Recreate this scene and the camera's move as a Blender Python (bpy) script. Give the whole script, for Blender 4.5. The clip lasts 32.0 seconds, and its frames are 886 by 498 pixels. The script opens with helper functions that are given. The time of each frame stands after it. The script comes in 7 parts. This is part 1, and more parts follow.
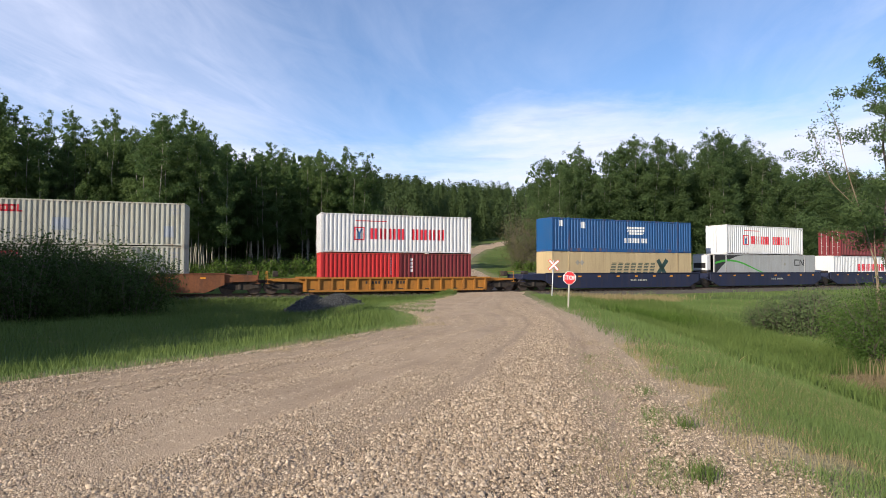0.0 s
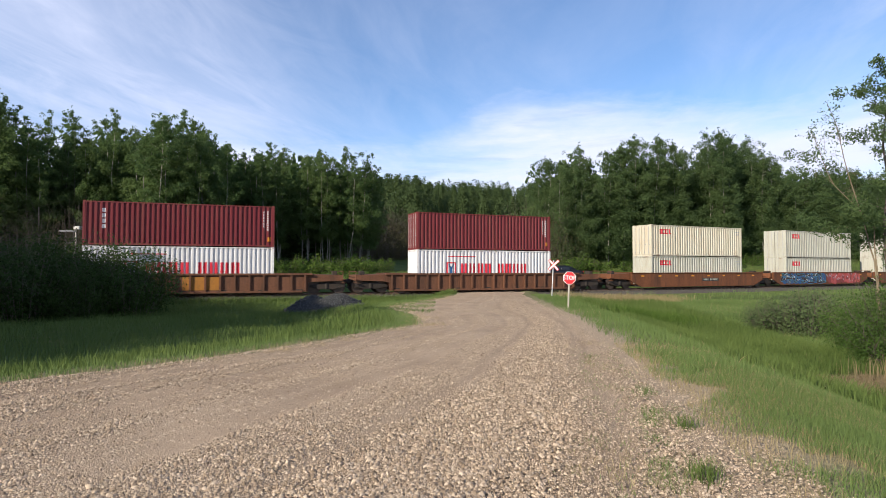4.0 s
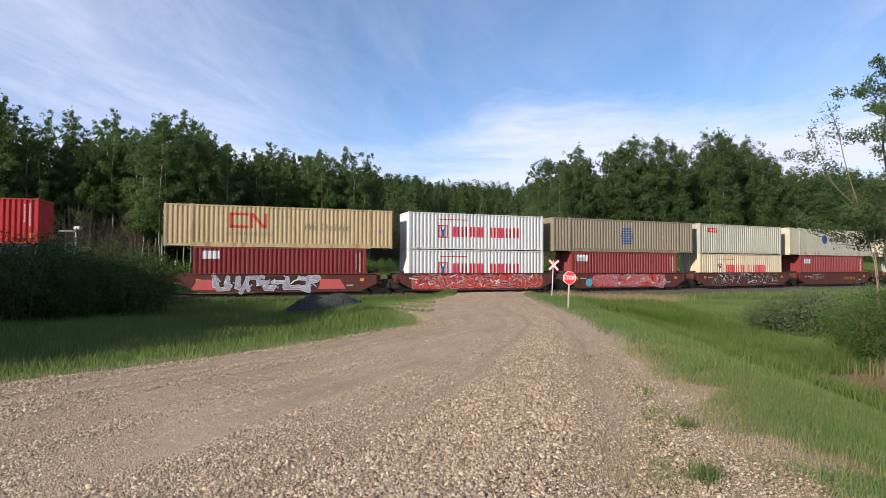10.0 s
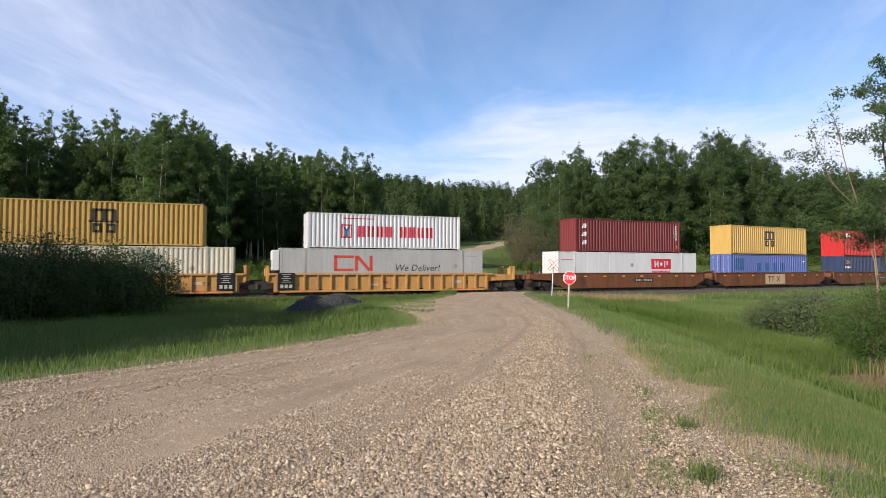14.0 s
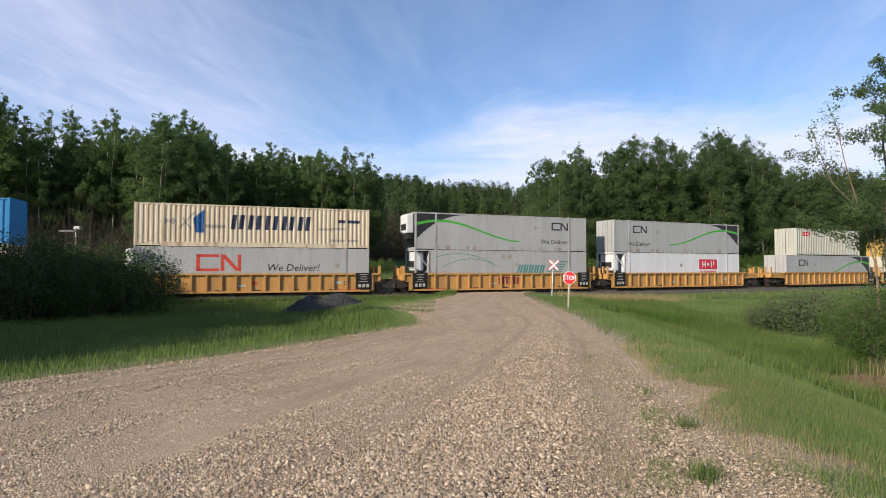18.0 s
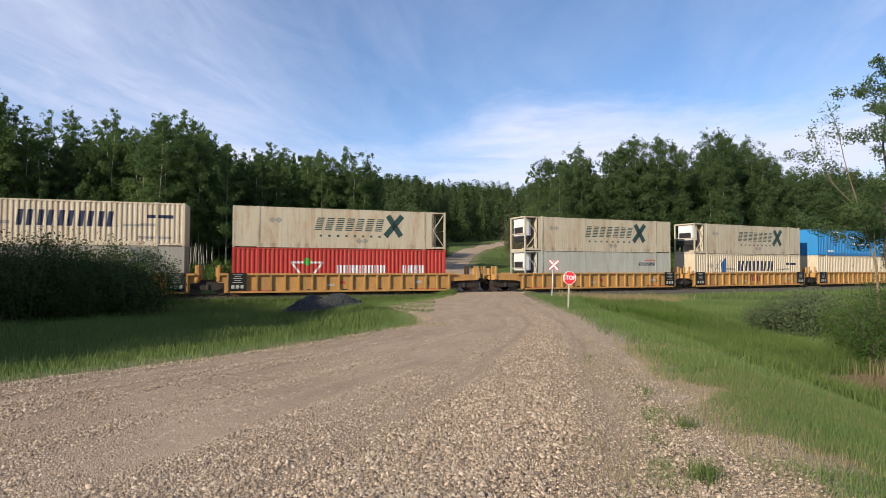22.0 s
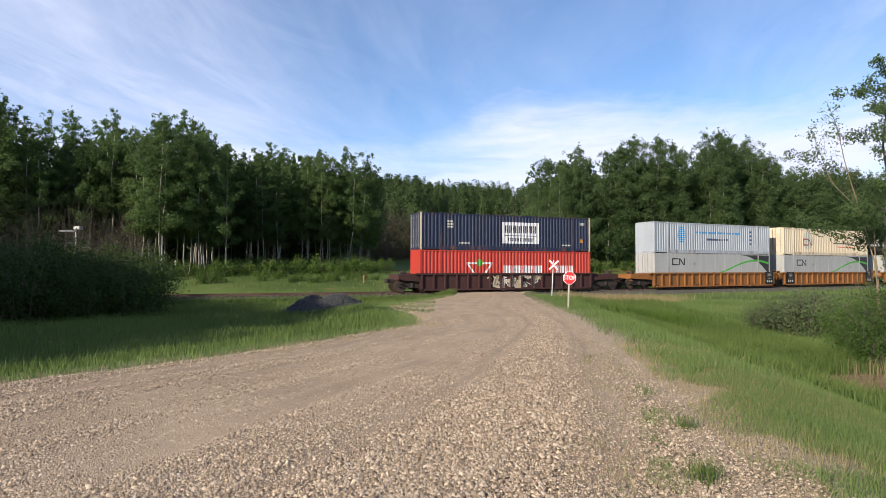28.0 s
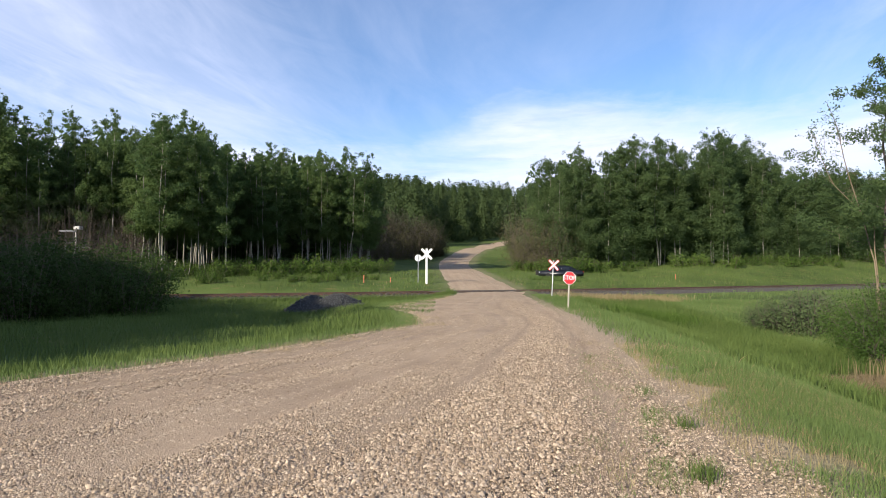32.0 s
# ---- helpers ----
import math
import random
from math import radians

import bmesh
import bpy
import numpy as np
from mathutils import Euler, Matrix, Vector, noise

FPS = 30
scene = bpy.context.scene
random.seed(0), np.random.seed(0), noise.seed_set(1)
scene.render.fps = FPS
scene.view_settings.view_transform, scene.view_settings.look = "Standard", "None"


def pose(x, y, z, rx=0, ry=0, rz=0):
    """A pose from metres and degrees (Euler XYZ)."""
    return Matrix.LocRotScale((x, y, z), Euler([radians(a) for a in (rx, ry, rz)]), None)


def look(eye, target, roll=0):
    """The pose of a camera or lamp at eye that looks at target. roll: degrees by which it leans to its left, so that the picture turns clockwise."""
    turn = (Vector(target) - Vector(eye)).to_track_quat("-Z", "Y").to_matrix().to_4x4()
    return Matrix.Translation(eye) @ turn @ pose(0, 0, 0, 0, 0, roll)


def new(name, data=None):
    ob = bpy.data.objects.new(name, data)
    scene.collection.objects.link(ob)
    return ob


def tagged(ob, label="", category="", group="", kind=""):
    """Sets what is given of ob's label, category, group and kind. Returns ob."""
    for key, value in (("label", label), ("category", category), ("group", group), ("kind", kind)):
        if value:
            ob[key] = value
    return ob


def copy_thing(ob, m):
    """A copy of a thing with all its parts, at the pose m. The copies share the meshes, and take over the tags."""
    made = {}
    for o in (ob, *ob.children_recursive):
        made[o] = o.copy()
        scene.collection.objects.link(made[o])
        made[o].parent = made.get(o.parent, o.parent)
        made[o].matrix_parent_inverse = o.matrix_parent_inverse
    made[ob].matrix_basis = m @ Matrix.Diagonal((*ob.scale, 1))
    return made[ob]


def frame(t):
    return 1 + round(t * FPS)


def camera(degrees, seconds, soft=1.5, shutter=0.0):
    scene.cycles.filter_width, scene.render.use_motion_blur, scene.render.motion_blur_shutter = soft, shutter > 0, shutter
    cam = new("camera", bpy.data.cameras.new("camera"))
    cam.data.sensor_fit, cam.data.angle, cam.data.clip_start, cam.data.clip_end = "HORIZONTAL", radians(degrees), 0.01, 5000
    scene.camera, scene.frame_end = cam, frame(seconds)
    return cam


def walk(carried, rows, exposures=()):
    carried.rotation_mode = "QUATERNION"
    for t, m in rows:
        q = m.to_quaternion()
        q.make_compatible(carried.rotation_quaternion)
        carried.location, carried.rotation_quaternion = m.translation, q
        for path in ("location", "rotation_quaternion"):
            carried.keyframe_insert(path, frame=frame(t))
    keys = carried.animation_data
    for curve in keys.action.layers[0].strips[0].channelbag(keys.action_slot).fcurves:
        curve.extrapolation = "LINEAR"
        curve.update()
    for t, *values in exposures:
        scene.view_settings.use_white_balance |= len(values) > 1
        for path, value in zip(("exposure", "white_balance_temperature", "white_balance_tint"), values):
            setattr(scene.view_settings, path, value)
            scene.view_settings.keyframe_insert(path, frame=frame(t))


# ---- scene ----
# One fixed camera on the road shoulder beside a rural railway crossing; a stack train passes.
SECONDS = 32.0
EYE_Z = 1.98
cam = camera(77.0, SECONDS, soft=0.55, shutter=0.08)
EXPOSURES = [(0.0, 0.64), (6.0, 0.62), (9.0, 0.55), (14.0, 0.58), (18.0, 0.50), (24.0, 0.48), (27.5, 0.60), (29.5, 0.76), (SECONDS, 0.76)]
CAM_POSE = pose(0, 0, EYE_Z, 91.80, 0, 0) @ pose(0, 0, 0, 0, 0, 0.13)
walk(cam, [(0.0, CAM_POSE), (SECONDS, CAM_POSE)], EXPOSURES)

# ---- light ----
SUN_AZ = math.atan2(-0.71, -0.70)      # direction towards the sun in the plan
SUN_EL = radians(24)
sun_way = Vector((math.cos(SUN_AZ) * math.cos(SUN_EL), math.sin(SUN_AZ) * math.cos(SUN_EL), math.sin(SUN_EL)))
sun = new("sun", bpy.data.lights.new("sun", "SUN"))
sun.data.energy, sun.data.angle, sun.data.color = 5.0, radians(0.6), (1.0, 0.895, 0.73)
sun.matrix_world = look(sun_way * 60, (0, 0, 0))

world = bpy.data.worlds.new("sky")
scene.world = world
world.use_nodes = True
wn, wl = world.node_tree.nodes, world.node_tree.links
wn.clear()


def wnode(kind, **values):
    n = wn.new(kind)
    for k, v in values.items():
        n.inputs[k].default_value = v
    return n


sky = wn.new("ShaderNodeTexSky")
sky.sky_type, sky.sun_disc = "NISHITA", False
sky.sun_elevation, sky.sun_rotation = SUN_EL, math.pi / 2 - SUN_AZ
sky.altitude, sky.air_density, sky.dust_density, sky.ozone_density = 600, 1.0, 0.2, 5.0
w_at = wn.new("ShaderNodeTexCoord")
w_sep = wn.new("ShaderNodeSeparateXYZ")
wl.new(w_at.outputs["Generated"], w_sep.inputs[0])


def wmath(op, a, b=None, c=None):
    n = wn.new("ShaderNodeMath")
    n.operation = op
    for i, v in enumerate((a, b, c)):
        if v is None:
            continue
        if isinstance(v, (int, float)):
            n.inputs[i].default_value = v
        else:
            wl.new(v, n.inputs[i])
    return n.outputs[0]


def wramp(value, stops):
    n = wn.new("ShaderNodeValToRGB")
    r = n.color_ramp
    while len(r.elements) < len(stops):
        r.elements.new(0.5)
    for e, (p, c) in zip(r.elements, stops):
        e.position, e.color = p, (c, c, c, 1)
    wl.new(value, n.inputs[0])
    return n.outputs[0]


up = wmath("MAXIMUM", w_sep.outputs[2], 0.0)
lift = wmath("ADD", up, 0.12)
c_x = wmath("DIVIDE", w_sep.outputs[0], lift)
c_y = wmath("DIVIDE", w_sep.outputs[1], lift)
w_vec = wn.new("ShaderNodeCombineXYZ")
wl.new(c_x, w_vec.inputs[0]), wl.new(c_y, w_vec.inputs[1])
w_turn = wn.new("ShaderNodeMapping")
w_turn.inputs["Rotation"].default_value = (0, 0, radians(14))
w_turn.inputs["Location"].default_value = (0.4, 0.3, 0)
wl.new(w_vec.outputs[0], w_turn.inputs[0])


def wnoise(vector, scale, stretch, detail, rough, twist=0.0):
    m = wn.new("ShaderNodeMapping")
    m.inputs["Scale"].default_value = stretch
    wl.new(vector, m.inputs[0])
    n = wnode("ShaderNodeTexNoise", Scale=scale, Detail=detail, Roughness=rough, Distortion=twist)
    wl.new(m.outputs[0], n.inputs["Vector"])
    return n.outputs[0]


# high cirrus in long streaks: a veil over the left, thin wisps elsewhere
side_x = w_sep.outputs[0]
streak = wnoise(w_turn.outputs[0], 1.5, (0.95, 0.26, 1.0), 12.0, 0.60, 0.6)
wisp = wnoise(w_turn.outputs[0], 3.4, (1.1, 0.42, 1.0), 10.0, 0.62, 1.1)
veil = wnoise(w_turn.outputs[0], 0.55, (0.85, 0.30, 1.0), 5.0, 0.55)
right_add = wmath("MULTIPLY", wmath("MAXIMUM", wmath("SUBTRACT", side_x, 0.30), 0.0), 1.5)
haze = wmath("ADD", wmath("ADD", veil, wmath("MULTIPLY", side_x, -0.46)), right_add)
haze = wramp(haze, ((0.36, 0.17), (0.50, 0.30), (0.84, 0.78)))
fibre = wmath("ADD", wmath("MULTIPLY", wramp(streak, ((0.36, 0.0), (0.66, 1.0))), 0.62), wmath("MULTIPLY", wramp(wisp, ((0.40, 0.0), (0.72, 1.0))), 0.38))
cirrus = wmath("MULTIPLY", haze, wmath("ADD", wmath("MULTIPLY", fibre, 1.10), 0.21))
# a low white bank, taller to the right, with a torn upper edge and a few grey lens clouds
bank = wnoise(w_at.outputs["Generated"], 1.0, (2.6, 2.6, 15.0), 9.0, 0.58)
torn = wnoise(w_at.outputs["Generated"], 1.0, (7.0, 7.0, 26.0), 8.0, 0.62, 0.4)
reach = wmath("MULTIPLY", wramp(wmath("ADD", side_x, 0.5), ((0.44, 0.0), (0.63, 1.0), (0.80, 0.80), (1.0, 0.38))), 0.092)
height = wmath("SUBTRACT", wmath("SUBTRACT", up, reach), wmath("MULTIPLY", wmath("SUBTRACT", torn, 0.5), 0.10))
low = wramp(height, ((0.0, 0.97), (0.13, 0.95), (0.17, 0.60), (0.22, 0.0)))
bank_f = wmath("MULTIPLY", wramp(bank, ((0.34, 0.45), (0.54, 1.0))), low)
cover = wmath("MINIMUM", wmath("ADD", wmath("MULTIPLY", cirrus, 0.80), bank_f), 0.97)
w_mix = wn.new("ShaderNodeMix")
w_mix.data_type = "RGBA"
wl.new(cover, w_mix.inputs[0])
wl.new(sky.outputs[0], w_mix.inputs[6])
grey = wmath("MULTIPLY", wramp(wnoise(w_at.outputs["Generated"], 1.0, (4.2, 4.2, 30.0), 7.0, 0.55, 0.3), ((0.535, 0.0), (0.63, 0.8))), low)
w_white = wn.new("ShaderNodeMix")
w_white.data_type = "RGBA"
wl.new(grey, w_white.inputs[0])
w_white.inputs[6].default_value, w_white.inputs[7].default_value = (4.9, 5.2, 6.55, 1), (3.4, 3.9, 5.2, 1)
wl.new(w_white.outputs[2], w_mix.inputs[7])
w_bg = wnode("ShaderNodeBackground", Strength=0.12)
wl.new(w_mix.outputs[2], w_bg.inputs[0])
w_out = wn.new("ShaderNodeOutputWorld")
wl.new(w_bg.outputs[0], w_out.inputs[0])


# ---- small builders ----
class Solid:
    """Vertices and faces of one mesh, gathered in plain lists."""

    def __init__(self):
        self.v, self.f = [], []

    def add(self, verts, faces):
        k = len(self.v)
        self.v += [tuple(p) for p in verts]
        self.f += [tuple(k + i for i in f) for f in faces]
        return self

    def box(self, x0, x1, y0, y1, z0, z1, bev=0.0):
        if bev <= 0:
            v = [(x, y, z) for x in (x0, x1) for y in (y0, y1) for z in (z0, z1)]
            return self.add(v, [(0, 1, 3, 2), (4, 6, 7, 5), (0, 4, 5, 1), (2, 3, 7, 6), (0, 2, 6, 4), (1, 5, 7, 3)])
        b = min(bev, (x1 - x0) / 2.01, (y1 - y0) / 2.01, (z1 - z0) / 2.01)
        bm = bmesh.new()
        bmesh.ops.create_cube(bm, size=1, matrix=Matrix.LocRotScale(((x0 + x1) / 2, (y0 + y1) / 2, (z0 + z1) / 2), None, (x1 - x0, y1 - y0, z1 - z0)))
        bmesh.ops.bevel(bm, geom=bm.edges[:], offset=b, segments=1, affect="EDGES")
        self.take(bm)
        return self

    def take(self, bm):
        bm.verts.index_update()
        self.add([v.co[:] for v in bm.verts], [[v.index for v in f.verts] for f in bm.faces])
        bm.free()

    def rod(self, a, b, r, n=8, r2=None, caps=True):
        a, b = Vector(a), Vector(b)
        r2 = r if r2 is None else r2
        q = (b - a).to_track_quat("Z", "Y").to_matrix()
        ring = [(math.cos(2 * math.pi * i / n), math.sin(2 * math.pi * i / n)) for i in range(n)]
        v = [a + q @ Vector((c * r, s * r, 0)) for c, s in ring] + [b + q @ Vector((c * r2, s * r2, 0)) for c, s in ring]
        f = [(i, (i + 1) % n, n + (i + 1) % n, n + i) for i in range(n)]
        if caps:
            f += [tuple(range(n - 1, -1, -1)), tuple(range(n, 2 * n))]
        return self.add(v, f)

    def prism(self, poly, y0, y1):
        """A polygon in x and z, pushed from y0 to y1."""
        n = len(poly)
        v = [(x, y0, z) for x, z in poly] + [(x, y1, z) for x, z in poly]
        f = [tuple(range(n)), tuple(range(2 * n - 1, n - 1, -1))] + [(i, n + i, n + (i + 1) % n, (i + 1) % n) for i in range(n)]
        return self.add(v, f)

    def mesh(self, name, material, smooth=False):
        me = bpy.data.meshes.new(name)
        me.from_pydata(self.v, [], self.f)
        me.materials.append(material)
        if smooth:
            me.polygons.foreach_set("use_smooth", [True] * len(me.polygons))
        bm = bmesh.new()
        bm.from_mesh(me)
        bmesh.ops.recalc_face_normals(bm, faces=bm.faces[:])
        bm.to_mesh(me)
        bm.free()
        return me


def array_mesh(name, verts, faces, material, smooth=False):
    """A big mesh from arrays: verts (n, 3) and faces (m, 3 or 4)."""
    me = bpy.data.meshes.new(name)
    m, k = faces.shape
    me.vertices.add(len(verts))
    me.vertices.foreach_set("co", np.ascontiguousarray(verts, dtype=np.float32).ravel())
    me.loops.add(m * k)
    me.loops.foreach_set("vertex_index", np.ascontiguousarray(faces, dtype=np.int32).ravel())
    me.polygons.add(m)
    me.polygons.foreach_set("loop_start", np.arange(0, m * k, k, dtype=np.int32))
    if smooth:
        me.polygons.foreach_set("use_smooth", np.ones(m, dtype=bool))
    me.materials.append(material)
    me.update(calc_edges=True)
    return me


def part(name, shape, material, parent, label="", smooth=False):
    me = shape.mesh(name, material, smooth) if isinstance(shape, Solid) else shape
    ob = new(name, me)
    ob.parent = parent
    return tagged(ob, label)


def thing(name, label, category, m=None, group="", kind=""):
    ob = new(name)
    ob.empty_display_size = 0.3
    if m is not None:
        ob.matrix_world = m
    return tagged(ob, label, category, group, kind)


# ---- materials ----
def shader(name):
    m = bpy.data.materials.new(name)
    m.use_nodes = True
    nt = m.node_tree
    return m, nt.nodes, nt.links, nt.nodes["Principled BSDF"]


def surface(name, base, rough=0.6, metal=0.0, vary=0.18, size=1.0, grain=12.0, bump=0.15, dirt=None, dirt_amount=0.0, stretch=(1, 1, 1), spread=0.0, spec=0.4, coords="Object", streaks=0.0):
    """Paint, wood, stone or metal: base colour with broad and fine variation, patches of dirt, fine relief."""
    m, n, l, b = shader(name)
    at = n.new("ShaderNodeTexCoord")
    mp = n.new("ShaderNodeMapping")
    mp.inputs["Scale"].default_value = stretch
    l.new(at.outputs[coords], mp.inputs[0])
    broad = n.new("ShaderNodeTexNoise")
    broad.inputs["Scale"].default_value, broad.inputs["Detail"].default_value = 1.0 / size, 5
    fine = n.new("ShaderNodeTexNoise")
    fine.inputs["Scale"].default_value, fine.inputs["Detail"].default_value = grain, 6
    l.new(mp.outputs[0], broad.inputs["Vector"]), l.new(at.outputs[coords], fine.inputs["Vector"])
    mixed = n.new("ShaderNodeMath")
    mixed.operation = "MULTIPLY_ADD"
    mixed.inputs[1].default_value, mixed.inputs[2].default_value = 0.5, 0.0
    l.new(fine.outputs[0], mixed.inputs[0])
    both = n.new("ShaderNodeMath")
    both.operation = "MULTIPLY_ADD"
    both.inputs[1].default_value = 0.5
    l.new(broad.outputs[0], both.inputs[0]), l.new(mixed.outputs[0], both.inputs[2])
    ramp = n.new("ShaderNodeValToRGB")
    lo = [c * (1 - vary) for c in base]
    hi = [min(1, c * (1 + vary)) for c in base]
    ramp.color_ramp.elements[0].position, ramp.color_ramp.elements[1].position = 0.32, 0.68
    ramp.color_ramp.elements[0].color, ramp.color_ramp.elements[1].color = (*lo, 1), (*hi, 1)
    l.new(both.outputs[0], ramp.inputs[0])
    out = ramp.outputs[0]
    if dirt:
        patch = n.new("ShaderNodeTexNoise")
        patch.inputs["Scale"].default_value, patch.inputs["Detail"].default_value, patch.inputs["Roughness"].default_value = 1.7 / size, 8, 0.65
        l.new(mp.outputs[0], patch.inputs["Vector"])
        pr = n.new("ShaderNodeMapRange")
        pr.inputs[1].default_value, pr.inputs[2].default_value = 0.5, 0.72
        pr.inputs[4].default_value = dirt_amount
        l.new(patch.outputs[0], pr.inputs[0])
        mx = n.new("ShaderNodeMix")
        mx.data_type = "RGBA"
        mx.inputs[7].default_value = (*dirt, 1)
        l.new(pr.outputs[0], mx.inputs[0]), l.new(out, mx.inputs[6])
        out = mx.outputs[2]
    if streaks:
        smp = n.new("ShaderNodeMapping")
        smp.inputs["Scale"].default_value = (5.0, 5.0, 0.28)
        l.new(at.outputs[coords], smp.inputs[0])
        run = n.new("ShaderNodeTexNoise")
        run.inputs["Scale"].default_value, run.inputs["Detail"].default_value, run.inputs["Roughness"].default_value = 1.0, 7, 0.7
        l.new(smp.outputs[0], run.inputs["Vector"])
        rr = n.new("ShaderNodeMapRange")
        rr.inputs[1].default_value, rr.inputs[2].default_value, rr.inputs[4].default_value = 0.53, 0.74, streaks
        l.new(run.outputs[0], rr.inputs[0])
        sx = n.new("ShaderNodeMix")
        sx.data_type = "RGBA"
        sx.inputs[7].default_value = (*[0.6 * d + 0.25 * c for d, c in zip(dirt, base)], 1)
        l.new(rr.outputs[0], sx.inputs[0]), l.new(out, sx.inputs[6])
        out = sx.outputs[2]
    if spread:
        info = n.new("ShaderNodeObjectInfo")
        vr = n.new("ShaderNodeMapRange")
        vr.inputs[3].default_value, vr.inputs[4].default_value = 1 - spread, 1 + spread
        l.new(info.outputs["Random"], vr.inputs[0])
        hsv = n.new("ShaderNodeHueSaturation")
        l.new(vr.outputs[0], hsv.inputs["Value"]), l.new(out, hsv.inputs["Color"])
        out = hsv.outputs[0]
    l.new(out, b.inputs["Base Color"])
    b.inputs["Roughness"].default_value, b.inputs["Metallic"].default_value = rough, metal
    b.inputs["Specular IOR Level"].default_value = spec
    if bump:
        bp = n.new("ShaderNodeBump")
        bp.inputs["Strength"].default_value, bp.inputs["Distance"].default_value = bump, 0.02
        l.new(fine.outputs[0], bp.inputs["Height"]), l.new(bp.outputs[0], b.inputs["Normal"])
    return m


def foliage(name, dark, light, glow=0.35, drift_scale=0.22):
    """Leaves: colour from leaf to leaf and from plant to plant, some light through the blade."""
    m, n, l, b = shader(name)
    geo, info = n.new("ShaderNodeNewGeometry"), n.new("ShaderNodeObjectInfo")
    add = n.new("ShaderNodeMath")
    add.operation = "MULTIPLY_ADD"
    add.inputs[1].default_value = 0.40
    half = n.new("ShaderNodeMath")
    half.operation = "MULTIPLY"
    half.inputs[1].default_value = 0.45
    l.new(info.outputs["Random"], half.inputs[0])
    l.new(geo.outputs["Random Per Island"], add.inputs[0]), l.new(half.outputs[0], add.inputs[2])
    # broad drifts of lighter and darker growth
    drift = n.new("ShaderNodeTexNoise")
    drift.inputs["Scale"].default_value, drift.inputs["Detail"].default_value = drift_scale, 3
    l.new(geo.outputs["Position"], drift.inputs["Vector"])
    sway = n.new("ShaderNodeMath")
    sway.operation = "MULTIPLY_ADD"
    sway.inputs[1].default_value = 1.1
    l.new(drift.outputs[0], sway.inputs[0])
    less = n.new("ShaderNodeMath")
    less.operation = "SUBTRACT"
    less.inputs[1].default_value = 0.50
    l.new(add.outputs[0], less.inputs[0]), l.new(less.outputs[0], sway.inputs[2])
    ramp = n.new("ShaderNodeValToRGB")
    ramp.color_ramp.elements[0].color, ramp.color_ramp.elements[1].color = (*dark, 1), (*light, 1)
    l.new(sway.outputs[0], ramp.inputs[0])
    l.new(ramp.outputs[0], b.inputs["Base Color"])
    b.inputs["Roughness"].default_value, b.inputs["Specular IOR Level"].default_value = 0.7, 0.12
    tr = n.new("ShaderNodeBsdfTranslucent")
    l.new(ramp.outputs[0], tr.inputs[0])
    mx = n.new("ShaderNodeMixShader")
    mx.inputs[0].default_value = glow
    l.new(b.outputs[0], mx.inputs[1]), l.new(tr.outputs[0], mx.inputs[2])
    l.new(mx.outputs[0], n["Material Output"].inputs[0])
    return m


# ---- the plan: the track line and the lie of the land ----
# The line is bent through the crossing to fit the camera's view, in place of lens distortion, and runs straight beyond;
# the woods are set out from a straight base line.
TRACK_TURN, TRACK_D = 20.30, 43.594
BEND, BEND_FROM, BEND_TO = 0.00216, -75.0, 90.0
BASE_TURN, BASE_D, HALF_W = 23.25, 43.30, 1.22
TH = radians(BASE_TURN)
SPEED, GAIN = 22.04, 0.0074


def heading(s):
    return radians(TRACK_TURN) + BEND * np.clip(s, BEND_FROM, BEND_TO)


LINE_S = np.arange(-1500.0, 1500.5, 0.5)
LINE_X = np.concatenate([[0.0], np.cumsum(0.5 * np.cos(heading(LINE_S[:-1] + 0.25)))])
LINE_Y = np.concatenate([[0.0], np.cumsum(0.5 * np.sin(heading(LINE_S[:-1] + 0.25)))])
LINE_X -= np.interp(0.0, LINE_S, LINE_X)
LINE_Y += TRACK_D - np.interp(0.0, LINE_S, LINE_Y)
LINE_X, LINE_Y = LINE_X - HALF_W * np.sin(heading(LINE_S)), LINE_Y + HALF_W * np.cos(heading(LINE_S))


def line_point(s, off=0.0):
    """The place s metres along the track, off metres beyond its centre line, and the way it runs there."""
    h = float(heading(s))
    return float(np.interp(s, LINE_S, LINE_X)) - off * math.sin(h), float(np.interp(s, LINE_S, LINE_Y)) + off * math.cos(h), h


def on_track(s, off=0.0, z=0.0):
    x, y, h = line_point(s, off)
    return pose(x, y, z, 0, 0, math.degrees(h))


LINE_U = LINE_X * math.cos(TH) + LINE_Y * math.sin(TH)
LINE_V = -LINE_X * math.sin(TH) + LINE_Y * math.cos(TH)
LINE_C = np.cos(heading(LINE_S) - TH)


def beyond(x, y):
    """Metres from the track's centre line, positive on the far side."""
    u, v = x * math.cos(TH) + y * math.sin(TH), -x * math.sin(TH) + y * math.cos(TH)
    return (v - np.interp(u, LINE_U, LINE_V)) * np.interp(u, LINE_U, LINE_C)


